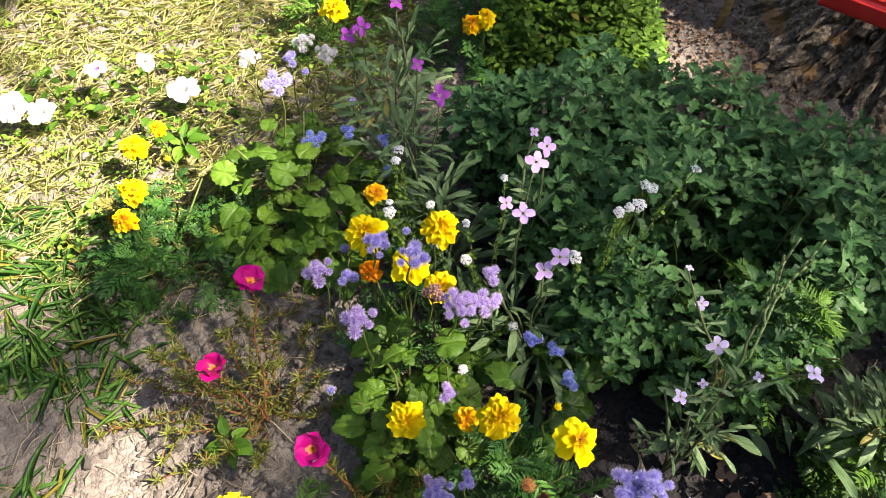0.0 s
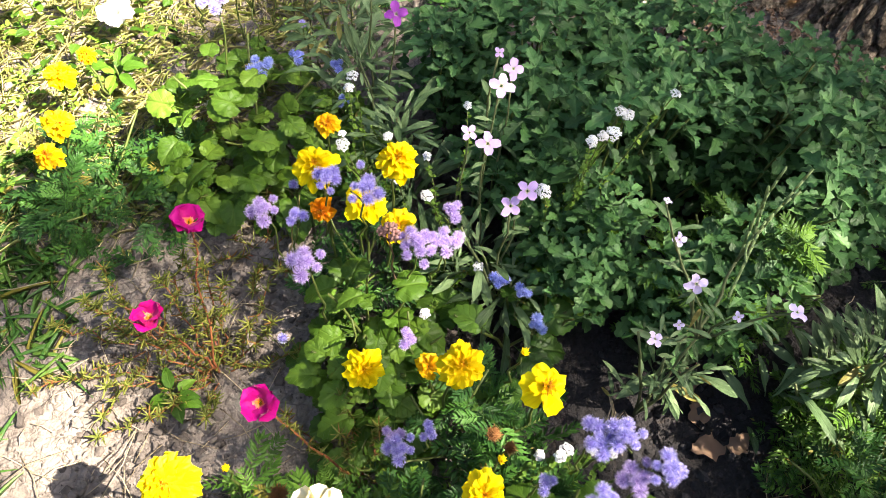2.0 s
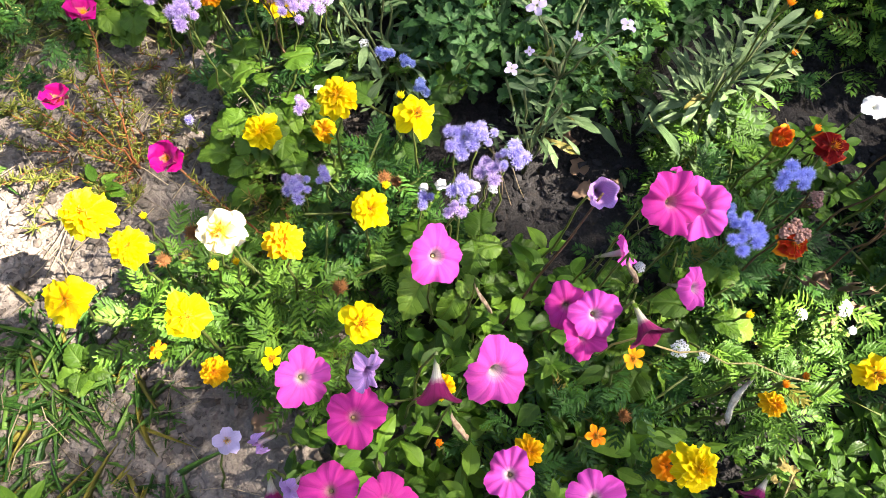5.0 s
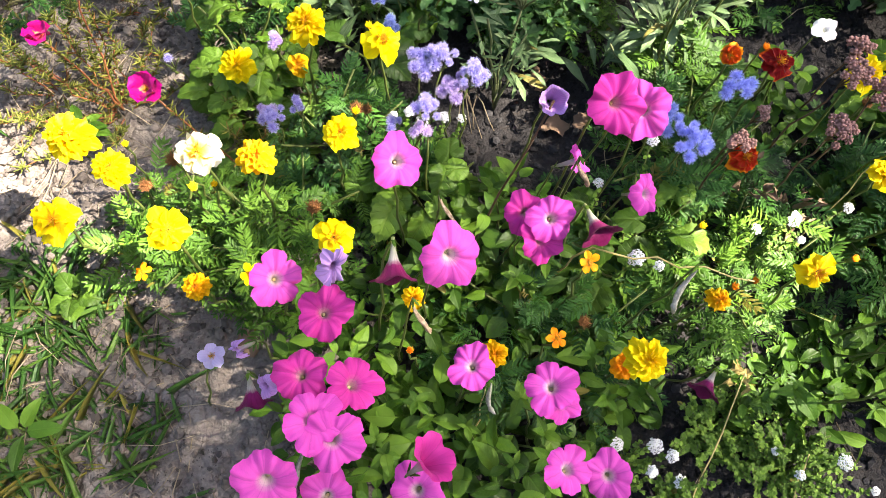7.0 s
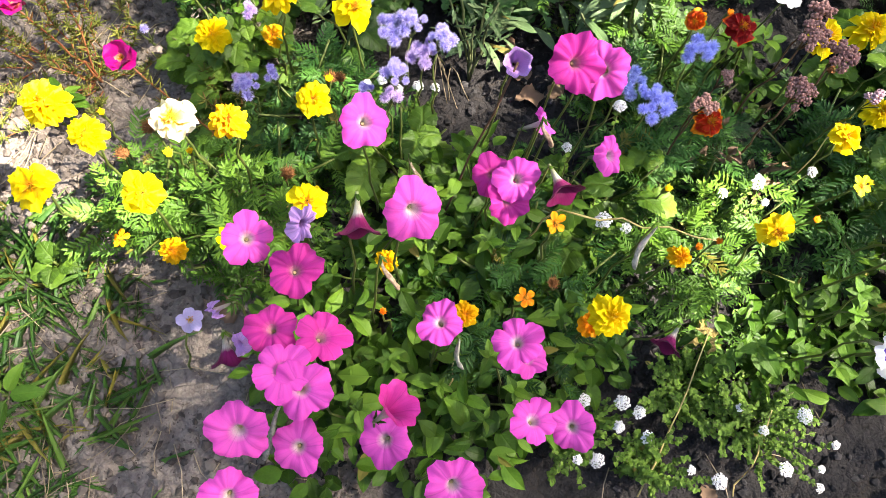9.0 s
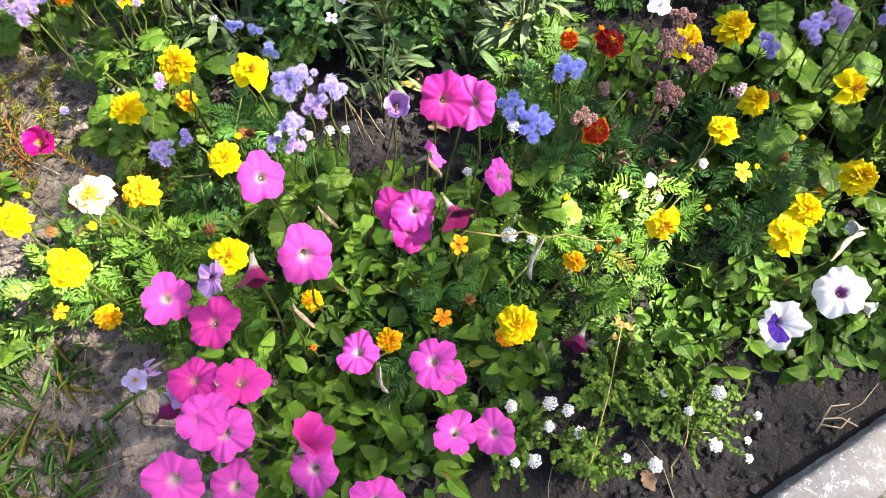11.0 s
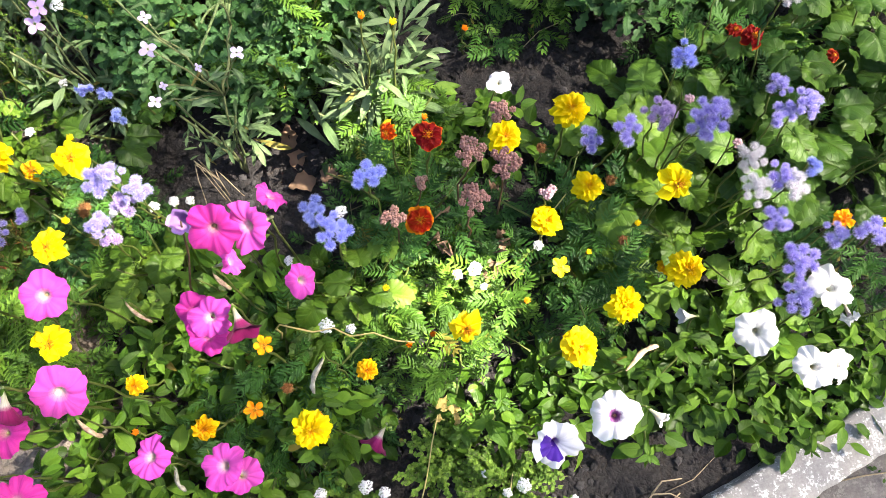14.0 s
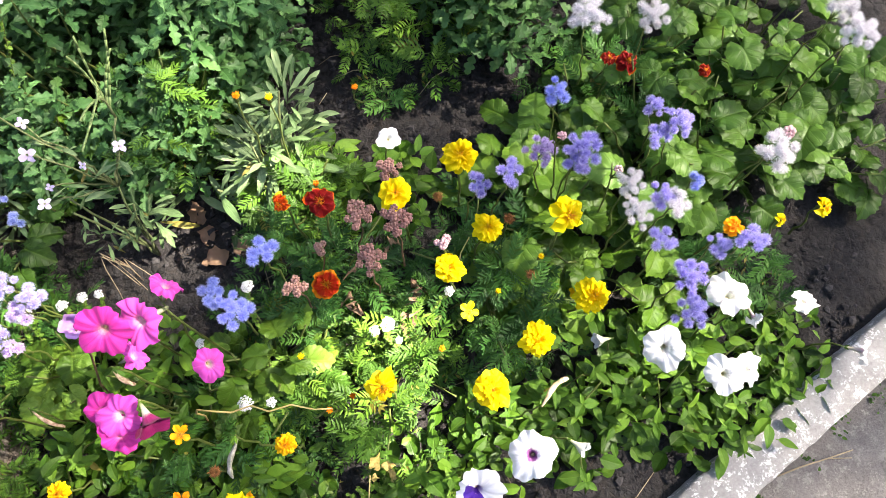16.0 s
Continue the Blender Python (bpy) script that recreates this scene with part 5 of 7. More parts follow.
# Gaps in the crown through which the sun comes down, at the height of the flowers: x, y and half widths.
GAPS = [(-0.30, 0.66, 0.07, 0.12), (-0.275, 0.19, 0.07, 0.058), (-0.14, 0.09, 0.075, 0.06), 
        (0.60, -0.06, 0.07, 0.05), (0.65, -0.17, 0.04, 0.04), (0.55, 0.985, 0.09, 0.06), (0.52, 1.2, 0.09, 0.08), (0.66, 1.42, 0.14, 0.1), (0.56, 0.23, 0.045, 0.04),
        (0.16, 0.96, 0.06, 0.05), (0.42, 0.21, 0.018, 0.025), (0.44, 0.38, 0.02, 0.025),
        (0.02, 0.36, 0.03, 0.02)]


def sunny(x, y):
    j = 0.03 * noise.noise(Vector((x * 14, y * 14, 0))) + 0.012 * noise.noise(Vector((x * 45, y * 45, 5)))
    if y > 0.45 and x < -0.43 + 0.58 * (y - 0.5) + j * 2 and noise.noise(Vector((x * 9, y * 9, 2))) < 0.6:
        return True
    if x < -1.3 or y > 2.0 or y < -1.2 or x > 2.2:
        return False
    if x < -0.78 + j:
        return True
    return any(((x - a) / (rx + 0.022)) ** 2 + ((y - b) / (ry + 0.022)) ** 2 < 1 + j * 14 for a, b, rx, ry in GAPS)


def ground_under(x, y, z):
    """Where the sun's ray through a point of the crown comes down among the flowers."""
    return x - (z - 0.12) * SUN.x / SUN.z, y - (z - 0.12) * SUN.y / SUN.z


def over_bed(gx, gy):
    return ((gx - 0.4) / 1.42) ** 2 + ((gy - 0.38) / 1.3) ** 2


crown, crng = [], random.Random(5)
leaf4 = moved(blade(1, 0.36, lambda t: arc(t, 0.85, 0.8), 3, 1, 0.2, -0.2), Matrix.Translation((0, -0.5, 0)))
for i in range(36000):
    z, gx, gy = crng.uniform(7.4, 9.8), crng.uniform(-1.05, 1.85), crng.uniform(-0.95, 1.7)
    if over_bed(gx, gy) > 1 + 0.5 * noise.noise(Vector((gx * 2, gy * 2, z))) or sunny(gx, gy):
        continue
    back = math.exp(-((gx - 0.42) / 0.28) ** 2 - ((gy - 0.58) / 0.22) ** 2)
    centre = math.exp(-((gx - 0.10) / 0.22) ** 2 - ((gy - 0.10) / 0.24) ** 2)
    gap = math.exp(-((gx - 0.42) / 0.22) ** 2 - ((gy + 0.06) / 0.22) ** 2)
    dry = math.exp(-((gx + 0.2) / 0.15) ** 2 - ((gy - 0.3) / 0.2) ** 2)
    side = math.exp(-((gx + 0.12) / 0.22) ** 2 - ((gy + 0.22) / 0.2) ** 2)
    front = math.exp(-((gx - 0.88) / 0.22) ** 2 - ((gy + 0.16) / 0.2) ** 2)
    if crng.random() > 0.6 + 0.22 * back - 0.18 * front + 0.15 * side - 0.18 * centre + 0.3 * gap - 0.16 * dry:
        continue
    x, y = gx + (z - 0.12) * SUN.x / SUN.z, gy + (z - 0.12) * SUN.y / SUN.z
    crown.append(moved(leaf4, growing((x, y, z), crng.uniform(0, 6.28), crng.gauss(-0.1, 0.5), crng.uniform(0.035, 0.052), crng.gauss(0, 0.4))))
for i in range(15000):
    x, y, z = crng.uniform(-2.0, 8.8), crng.uniform(-3.2, 3.6), crng.uniform(3.0, 10.0)
    if ((x - 3.5) / 5.3) ** 2 + ((y - 0.2) / 3.3) ** 2 + ((z - 6.6) / 3.5) ** 2 > 1 + 0.5 * noise.noise(Vector((x, y, z))):
        continue
    gx, gy = ground_under(x, y, z)
    if over_bed(gx, gy) < 1 or sunny(gx, gy):
        continue
    crown.append(moved(leaf4, growing((x, y, z), crng.uniform(0, 6.28), crng.gauss(-0.1, 0.5), crng.uniform(0.10, 0.15), crng.gauss(0, 0.4))))
part("crown", data_of("crown", crown, LEAF_UNDER), tree, kind="stuff")

# ---- plants: marigolds ----
far_marigold = marigold_plant((-0.345, 0.555), 0.115, 0.115, 70, "yellow marigold with dark feathery leaves beside the sunny lawn", seed=2)
marigold_flower(far_marigold, (-0.441, 0.707, 0.086), 0.062, "ruffled")
marigold_flower(far_marigold, (-0.395, 0.584, 0.134), 0.060, "ruffled")
marigold_flower(far_marigold, (-0.391, 0.530, 0.139), 0.048, "double", "gold")
marigold_flower(far_marigold, (-0.408, 0.740, 0.090), 0.036, "double", "gold")
marigold_bud(far_marigold, (-0.361, 0.647, 0.120), 0.016, True)

mid_marigold = marigold_plant((0.0, 0.43), 0.085, 0.15, 34, "yellow double marigold crowded by blue ageratum", seed=3)
marigold_flower(mid_marigold, (-0.060, 0.463, 0.227), 0.068, "double")
marigold_flower(mid_marigold, (0.030, 0.471, 0.229), 0.066, "double")
marigold_flower(mid_marigold, (-0.006, 0.431, 0.205), 0.066, "ruffled")
marigold_flower(mid_marigold, (0.031, 0.406, 0.195), 0.060, "ruffled")
marigold_flower(mid_marigold, (-0.055, 0.556, 0.182), 0.044, "ruffled", "gold")
marigold_flower(mid_marigold, (-0.057, 0.429, 0.180), 0.042, "single", "orange", (-0.3, -0.9, 0.6))

low_marigold = marigold_plant((0.115, 0.195), 0.105, 0.115, 62, "yellow double marigold with feathery green leaves", seed=4)
marigold_flower(low_marigold, (-0.004, 0.256, 0.149), 0.062, "double", "yellow", (0, -0.5, 1))
marigold_flower(low_marigold, (0.088, 0.226, 0.255), 0.060, "double")
marigold_flower(low_marigold, (0.171, 0.211, 0.234), 0.062, "single", "yellow", (0.15, -0.2, 1))
marigold_flower(low_marigold, (0.110, 0.122, 0.196), 0.060, "ruffled")
marigold_flower(low_marigold, (0.065, 0.269, 0.120), 0.045, "ruffled", "gold", (-0.3, -0.3, 0.8))
marigold_bud(low_marigold, (0.158, 0.259, 0.190), 0.017, False)
marigold_bud(low_marigold, (0.133, 0.194, 0.120), 0.024, False, True)
marigold_bud(low_marigold, (0.144, 0.173, 0.150), 0.020, False, True)
marigold_bud(low_marigold, (0.130, 0.158, 0.170), 0.018, False)

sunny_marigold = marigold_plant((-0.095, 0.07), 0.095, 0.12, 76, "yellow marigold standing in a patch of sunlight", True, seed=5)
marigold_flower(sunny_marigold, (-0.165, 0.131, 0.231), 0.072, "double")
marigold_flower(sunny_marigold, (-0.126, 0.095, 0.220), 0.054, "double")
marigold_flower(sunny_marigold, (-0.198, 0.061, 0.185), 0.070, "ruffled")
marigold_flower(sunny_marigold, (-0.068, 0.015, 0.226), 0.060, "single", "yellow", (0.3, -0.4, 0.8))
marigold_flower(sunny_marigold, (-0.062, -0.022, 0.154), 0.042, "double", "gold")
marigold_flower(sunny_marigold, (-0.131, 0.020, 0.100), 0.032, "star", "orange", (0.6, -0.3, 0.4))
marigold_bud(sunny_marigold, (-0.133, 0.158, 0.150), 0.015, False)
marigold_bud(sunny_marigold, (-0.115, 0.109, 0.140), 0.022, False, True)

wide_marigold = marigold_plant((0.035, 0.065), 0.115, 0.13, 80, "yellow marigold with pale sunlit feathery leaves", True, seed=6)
marigold_flower(wide_marigold, (-0.041, 0.106, 0.215), 0.068, "single", "cream")
marigold_flower(wide_marigold, (0.026, 0.071, 0.255), 0.052, "double", "gold")
marigold_flower(wide_marigold, (0.089, 0.006, 0.176), 0.060, "single")
marigold_bud(wide_marigold, (-0.055, 0.084, 0.170), 0.020, False)
marigold_bud(wide_marigold, (-0.035, 0.090, 0.160), 0.015, False)
marigold_bud(wide_marigold, (-0.081, 0.133, 0.150), 0.026, False, True)
marigold_bud(wide_marigold, (0.070, 0.054, 0.150), 0.024, False, True)
marigold_flower(wide_marigold, (-0.003, -0.016, 0.150), 0.038, "star", "yellow", (0.5, -0.4, 0.6))

front_marigold = marigold_plant((0.335, -0.115), 0.15, 0.13, 95, "marigold with one large yellow flower and small orange ones", seed=7)
marigold_flower(front_marigold, (0.379, -0.181, 0.226), 0.062, "double")
marigold_flower(front_marigold, (0.244, -0.140, 0.150), 0.042, "double", "gold")
marigold_flower(front_marigold, (0.346, -0.073, 0.220), 0.034, "star", "orange")
marigold_flower(front_marigold, (0.310, -0.136, 0.168), 0.034, "star", "orange")
marigold_flower(front_marigold, (0.456, -0.135, 0.246), 0.034, "double", "gold")
marigold_flower(front_marigold, (0.375, -0.173, 0.160), 0.042, "ruffled", "orange", (-0.4, 0, 0.8))
marigold_flower(front_marigold, (0.168, -0.064, 0.140), 0.036, "double", "gold")
marigold_bud(front_marigold, (0.350, -0.117, 0.140), 0.020, True, True)
marigold_bud(front_marigold, (0.155, -0.117, 0.120), 0.016, True)
marigold_bud(front_marigold, (0.539, -0.105, 0.170), 0.015, True)

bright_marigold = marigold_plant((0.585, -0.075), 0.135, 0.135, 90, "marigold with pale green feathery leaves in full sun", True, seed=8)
marigold_flower(bright_marigold, (0.576, -0.122, 0.231), 0.055, "single", "yellow", (-0.1, -0.7, 0.7))
marigold_flower(bright_marigold, (0.688, -0.176, 0.266), 0.064, "ruffled")
marigold_flower(bright_marigold, (0.777, -0.138, 0.191), 0.060, "double")
marigold_bud(bright_marigold, (0.508, -0.111, 0.180), 0.016, True)
marigold_bud(bright_marigold, (0.663, -0.096, 0.170), 0.015, True)
marigold_bud(bright_marigold, (0.498, -0.034, 0.170), 0.017, False)

back_marigold = marigold_plant((0.78, -0.015), 0.15, 0.15, 95, "yellow double marigold among dark feathery leaves", seed=9)
marigold_flower(back_marigold, (0.866, -0.116, 0.193), 0.066, "double")
marigold_flower(back_marigold, (0.867, -0.024, 0.253), 0.060, "single", "yellow", (0, -0.5, 0.8))
marigold_flower(back_marigold, (0.781, 0.021, 0.198), 0.054, "double")
marigold_flower(back_marigold, (0.784, 0.117, 0.229), 0.064, "double")
marigold_flower(back_marigold, (0.679, 0.080, 0.280), 0.060, "ruffled")
marigold_flower(back_marigold, (0.710, -0.014, 0.216), 0.056, "ruffled")
marigold_flower(back_marigold, (0.710, -0.074, 0.209), 0.036, "star")
marigold_flower(back_marigold, (0.876, -0.090, 0.100), 0.036, "double", "gold", (-0.5, 0, 0.6))
marigold_bud(back_marigold, (0.835, -0.035, 0.160), 0.016, False)
marigold_bud(back_marigold, (0.815, 0.025, 0.180), 0.022, True, True)
marigold_bud(back_marigold, (0.739, 0.088, 0.190), 0.020, True, True)
marigold_bud(back_marigold, (0.818, -0.048, 0.140), 0.020, True, True)
marigold_bud(back_marigold, (0.764, -0.053, 0.150), 0.014, False)

red_marigold = marigold_plant((0.555, 0.09), 0.15, 0.15, 90, "marigold with velvety dark red flowers edged in orange", seed=10)
marigold_flower(red_marigold, (0.593, 0.111, 0.268), 0.050, "single", "red")
marigold_flower(red_marigold, (0.561, 0.031, 0.204), 0.052, "single", "edged")
marigold_flower(red_marigold, (0.545, 0.131, 0.255), 0.034, "single", "edged", (-0.6, -0.5, 0.5))
marigold_bud(red_marigold, (0.597, 0.145, 0.240), 0.015, True)

tall_marigold = marigold_plant((0.57, 0.2), 0.075, 0.2, 66, "young marigold with bright leaves and orange buds", True, seed=11)
marigold_bud(tall_marigold, (0.550, 0.245, 0.324), 0.017, True)
marigold_bud(tall_marigold, (0.584, 0.236, 0.312), 0.017, False)
shade_marigold = marigold_plant((0.445, 0.385), 0.10, 0.24, 78, "leafy marigold without flowers beside the chrysanthemums", True, seed=12)
marigold_bud(marigold_plant((0.745, 0.36), 0.04, 0.05, 8, "seedling marigold with one orange bud on bare soil", seed=13), (0.709, 0.331, 0.114), 0.018, True)
# The paler leaf copy lightens this dim corner.
marigold_plant((0.85, 0.465), 0.13, 0.2, 85, "leafy marigold in the shade at the back", True, seed=14)
corner_marigold = marigold_plant((1.10, 0.19), 0.14, 0.17, 70, "dark red marigold deep among ageratum leaves", seed=15)
marigold_flower(corner_marigold, (1.076, 0.171, 0.195), 0.044, "single", "red")
marigold_flower(corner_marigold, (1.050, 0.184, 0.200), 0.030, "single", "red")
marigold_flower(corner_marigold, (1.181, 0.120, 0.180), 0.028, "single", "red")
kerb_marigold = marigold_plant((1.12, -0.13), 0.10, 0.10, 50, "small marigold with yellow flowers near the kerb", seed=16)
marigold_flower(kerb_marigold, (1.073, -0.110, 0.211), 0.036, "single", "orange")
marigold_flower(kerb_marigold, (1.259, -0.130, 0.130), 0.040, "single", "yellow", (0.4, -0.6, 0.6))
marigold_flower(kerb_marigold, (1.189, -0.119, 0.130), 0.026, "single", "yellow", (0.4, -0.6, 0.6))
back_edge = marigold_plant((0.10, 1.02), 0.12, 0.13, 60, "orange marigold at the far side of the bed", seed=17)
marigold_flower(back_edge, (0.088, 0.971, 0.130), 0.05, "double", "gold")
marigold_flower(back_edge, (0.111, 0.975, 0.140), 0.05, "double", "yellow")
far_edge = marigold_plant((-0.16, 1.08), 0.10, 0.12, 40, "yellow marigold at the sunny far edge", True, seed=18)
marigold_flower(far_edge, (-0.151, 0.991, 0.140), 0.07, "ruffled", "yellow")

# ---- plants: ageratums ----
left_age = ageratum_plant((-0.14, 0.60), [(-0.17, 0.64, 0.13, 0.17, 110), (-0.08, 0.60, 0.10, 0.12, 70), (-0.22, 0.57, 0.08, 0.08, 44)], "ageratum with broad scalloped leaves and lilac flower heads", (0.022, 0.042), seed=2)
for spot, heads, tint in (((-0.185, 0.670, 0.264), 7, "lilac"), ((-0.251, 0.784, 0.200), 7, "pale"), ((-0.188, 0.761, 0.220), 4, "lilac"), ((-0.140, 0.794, 0.210), 7, "pale"), ((-0.174, 0.825, 0.200), 7, "pale"), ((-0.166, 0.755, 0.200), 1, "lilac"),
                          ((-0.051, 0.677, 0.149), 4, "blue"), ((-0.103, 0.694, 0.150), 4, "blue"), ((-0.152, 0.683, 0.140), 7, "blue"), ((-0.045, 0.660, 0.100), 4, "blue"), ((-0.220, 0.645, 0.100), 4, "pale"), ((-0.100, 0.749, 0.150), 1, "lilac")):
    ageratum_cluster(left_age, spot, heads, tint)

mid_age = ageratum_plant((0.0, 0.33), [(0.0, 0.335, 0.065, 0.18, 30), (-0.02, 0.29, 0.065, 0.11, 36), (0.045, 0.30, 0.055, 0.13, 24), (0.0, 0.225, 0.055, 0.07, 24)], "ageratum with mauve flower heads leaning through marigolds", (0.018, 0.043), seed=3)
for spot, heads, tint in (((-0.051, 0.307, 0.297), 7, "mauve"), ((-0.106, 0.401, 0.234), 7, "mauve"), ((-0.005, 0.394, 0.285), 7, "lilac"), ((-0.046, 0.434, 0.240), 7, "lilac"), ((-0.011, 0.468, 0.220), 1, "lilac"), ((-0.081, 0.414, 0.200), 4, "lilac"), ((0.085, 0.391, 0.250), 4, "mauve"),
                          ((0.050, 0.350, 0.255), 11, "mauve"), ((0.080, 0.357, 0.250), 7, "mauve"), ((0.021, 0.369, 0.250), 4, "dusty"), ((0.044, 0.296, 0.140), 4, "mauve"), ((-0.098, 0.310, 0.100), 1, "lilac"), ((-0.085, 0.454, 0.200), 1, "lilac")):
    ageratum_cluster(mid_age, spot, heads, tint)
low_age = ageratum_plant((0.03, 0.16), [(0.015, 0.175, 0.06, 0.06, 14)], "small ageratum with a violet flower head near the ground", (0.026, 0.042), seed=4)
for spot, heads, tint in (((0.036, 0.173, 0.158), 7, "lilac"), ((0.027, 0.186, 0.150), 4, "mauve"), ((0.064, 0.191, 0.150), 4, "lilac")):
    ageratum_cluster(low_age, spot, heads, tint)
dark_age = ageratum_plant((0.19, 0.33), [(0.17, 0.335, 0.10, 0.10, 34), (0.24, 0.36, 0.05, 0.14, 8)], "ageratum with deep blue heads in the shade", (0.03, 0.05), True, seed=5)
for spot in ((0.154, 0.374, 0.120), (0.180, 0.359, 0.120), (0.193, 0.318, 0.120)):
    ageratum_cluster(dark_age, spot, 4, "blue")
centre_age = ageratum_plant((0.20, 0.10), [(0.215, 0.085, 0.07, 0.16, 34), (0.16, 0.12, 0.05, 0.08, 12)], "ageratum with fluffy violet-blue flower heads", (0.03, 0.046), seed=6)
for spot, heads, tint in (((0.204, 0.159, 0.260), 7, "lilac"), ((0.251, 0.128, 0.278), 7, "lilac"), ((0.201, 0.101, 0.260), 7, "lilac"), ((0.227, 0.156, 0.270), 7, "lilac"), ((0.236, 0.125, 0.260), 7, "mauve"), ((0.169, 0.133, 0.185), 4, "lilac"), ((0.195, 0.103, 0.220), 4, "mauve")):
    ageratum_cluster(centre_age, spot, heads, tint)
right_age = ageratum_plant((0.465, 0.0), [(0.46, 0.0, 0.08, 0.16, 34), (0.41, -0.02, 0.06, 0.13, 18)], "ageratum with bright blue flower heads and serrated leaves", (0.026, 0.05), seed=7)
for spot, heads, tint in (((0.511, 0.065, 0.304), 7, "blue"), ((0.459, 0.022, 0.285), 11, "blue"), ((0.441, 0.049, 0.280), 7, "blue")):
    ageratum_cluster(right_age, spot, heads, tint)

dried = thing("withered_ageratum", (0.625, 0.01, 0), "withered ageratum with dusty brown-pink heads and dry stems", "ageratum", "ageratums in the bed")
for spot, heads, tint in (((0.625, 0.056, 0.321), 11, "dusty"), ((0.621, 0.015, 0.281), 11, "dusty"), ((0.686, 0.111, 0.278), 7, "dusty"), ((0.664, 0.041, 0.305), 11, "dusty"), ((0.571, 0.065, 0.242), 4, "dusty"), ((0.527, 0.027, 0.255), 7, "dusty"), ((0.707, 0.001, 0.274), 4, "rose")):
    ageratum_cluster(dried, spot, heads, tint, (0, -0.2, 1), 0.85)
drng = random.Random(21)
for i in range(16):
    a = drng.uniform(0, 6.28)
    part("withered_leaf", data_of("withered_leaf", [blade(1, 0.24, lambda t: arc(t, 0.8, 0.8), 8, 2, 1.4, -0.9, 1.6, 0, i)], DEAD_LEAF), dried, growing((0.625 + 0.04 * math.cos(a), 0.01 + 0.04 * math.sin(a), drng.uniform(0.06, 0.24)), a, drng.uniform(-1.0, 0.2), drng.uniform(0.013, 0.023), drng.gauss(0, 0.8)))

kerb_age = ageratum_plant((0.92, -0.03), [(0.88, 0.03, 0.12, 0.17, 48), (0.95, -0.06, 0.11, 0.15, 44), (0.83, -0.02, 0.06, 0.15, 14)], "ageratum with lilac and fading white flower heads", (0.034, 0.058), seed=8)
for spot, heads, tint in (((1.040, 0.026, 0.283), 11, "lilac"), ((0.880, 0.016, 0.360), 11, "lilac"), ((0.779, 0.056, 0.268), 7, "lilac"), ((1.055, 0.074, 0.231), 7, "lilac"), ((0.861, 0.056, 0.291), 11, "mauve"), ((0.809, 0.039, 0.307), 7, "lilac"), ((1.015, 0.024, 0.270), 7, "lilac"), ((1.045, -0.041, 0.240), 4, "blue"), ((0.874, 0.009, 0.340), 7, "lilac"),
                          ((0.970, -0.051, 0.290), 7, "lilac"), ((0.934, -0.105, 0.304), 7, "lilac"), ((0.990, -0.134, 0.305), 7, "lilac"), ((1.017, -0.147, 0.323), 7, "lilac"), ((0.943, -0.155, 0.296), 11, "lilac"), ((0.925, -0.191, 0.293), 11, "lilac"), ((0.930, -0.029, 0.312), 11, "pale"), ((0.921, -0.066, 0.312), 11, "pale"), ((0.981, -0.068, 0.290), 7, "pale"), ((0.939, -0.000, 0.280), 1, "rose"), ((0.871, 0.044, 0.340), 1, "rose")):
    ageratum_cluster(kerb_age, spot, heads, tint)
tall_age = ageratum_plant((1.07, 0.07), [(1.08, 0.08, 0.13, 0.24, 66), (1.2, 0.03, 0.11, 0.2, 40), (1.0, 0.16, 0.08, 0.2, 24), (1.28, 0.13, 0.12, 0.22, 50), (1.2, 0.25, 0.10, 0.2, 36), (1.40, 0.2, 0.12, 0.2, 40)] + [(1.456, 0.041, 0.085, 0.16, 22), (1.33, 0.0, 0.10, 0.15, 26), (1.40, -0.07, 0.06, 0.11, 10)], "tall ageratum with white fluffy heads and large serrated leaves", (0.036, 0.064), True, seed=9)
for spot, heads, tint in (((1.004, 0.201, 0.300), 11, "pale"), ((1.079, 0.170, 0.300), 11, "pale"), ((1.275, 0.026, 0.340), 11, "pale"), ((1.091, -0.070, 0.341), 11, "pale"), ((1.146, -0.045, 0.300), 1, "rose"), ((1.288, 0.069, 0.330), 7, "pale")):
    ageratum_cluster(tall_age, spot, heads, tint, (0, -0.2, 1), 1.25)
back_age = thing("ageratum_plant", (0.93, 0.13, 0), "ageratum stem with a single blue flower head", "ageratum", "ageratums in the bed")
ageratum_cluster(back_age, (0.915, 0.119, 0.300), 7, "blue")
dome_leaves(back_age, "leaf", BROAD, (0.93, 0.14), 0.08, 0.2, 16, (0.04, 0.06), 0.3, (-0.3, 0.4), 77)

# ---- plants: petunias ----
left_pet = petunia_plant((0.085, -0.17), [(0.07, -0.12, 0.085, 0.16, 46), (0.08, -0.22, 0.085, 0.15, 42), (0.16, -0.20, 0.075, 0.13, 38), (0.15, -0.06, 0.07, 0.13, 30)], "bushy pink petunia covered in open trumpets", seed=1)
petunia_flower(left_pet, (0.035, -0.060, 0.256), 0.083, (0.13, -0.35, 0.93), "pink")
petunia_flower(left_pet, (0.077, -0.099, 0.260), 0.084, (0.07, -0.30, 0.95), "deep")
petunia_flower(left_pet, (0.185, -0.094, 0.359), 0.086, (-0.09, -0.37, 0.93), "pink")
petunia_bell(left_pet, (0.092, -0.070, 0.302), 0.050, (0.3, -0.5, 0.6), "violet", "wilting violet trumpet", True)
petunia_bell(left_pet, (0.139, -0.107, 0.362), 0.046, (-0.1, -1, -0.25), "dark", "dark purple half-open trumpet")
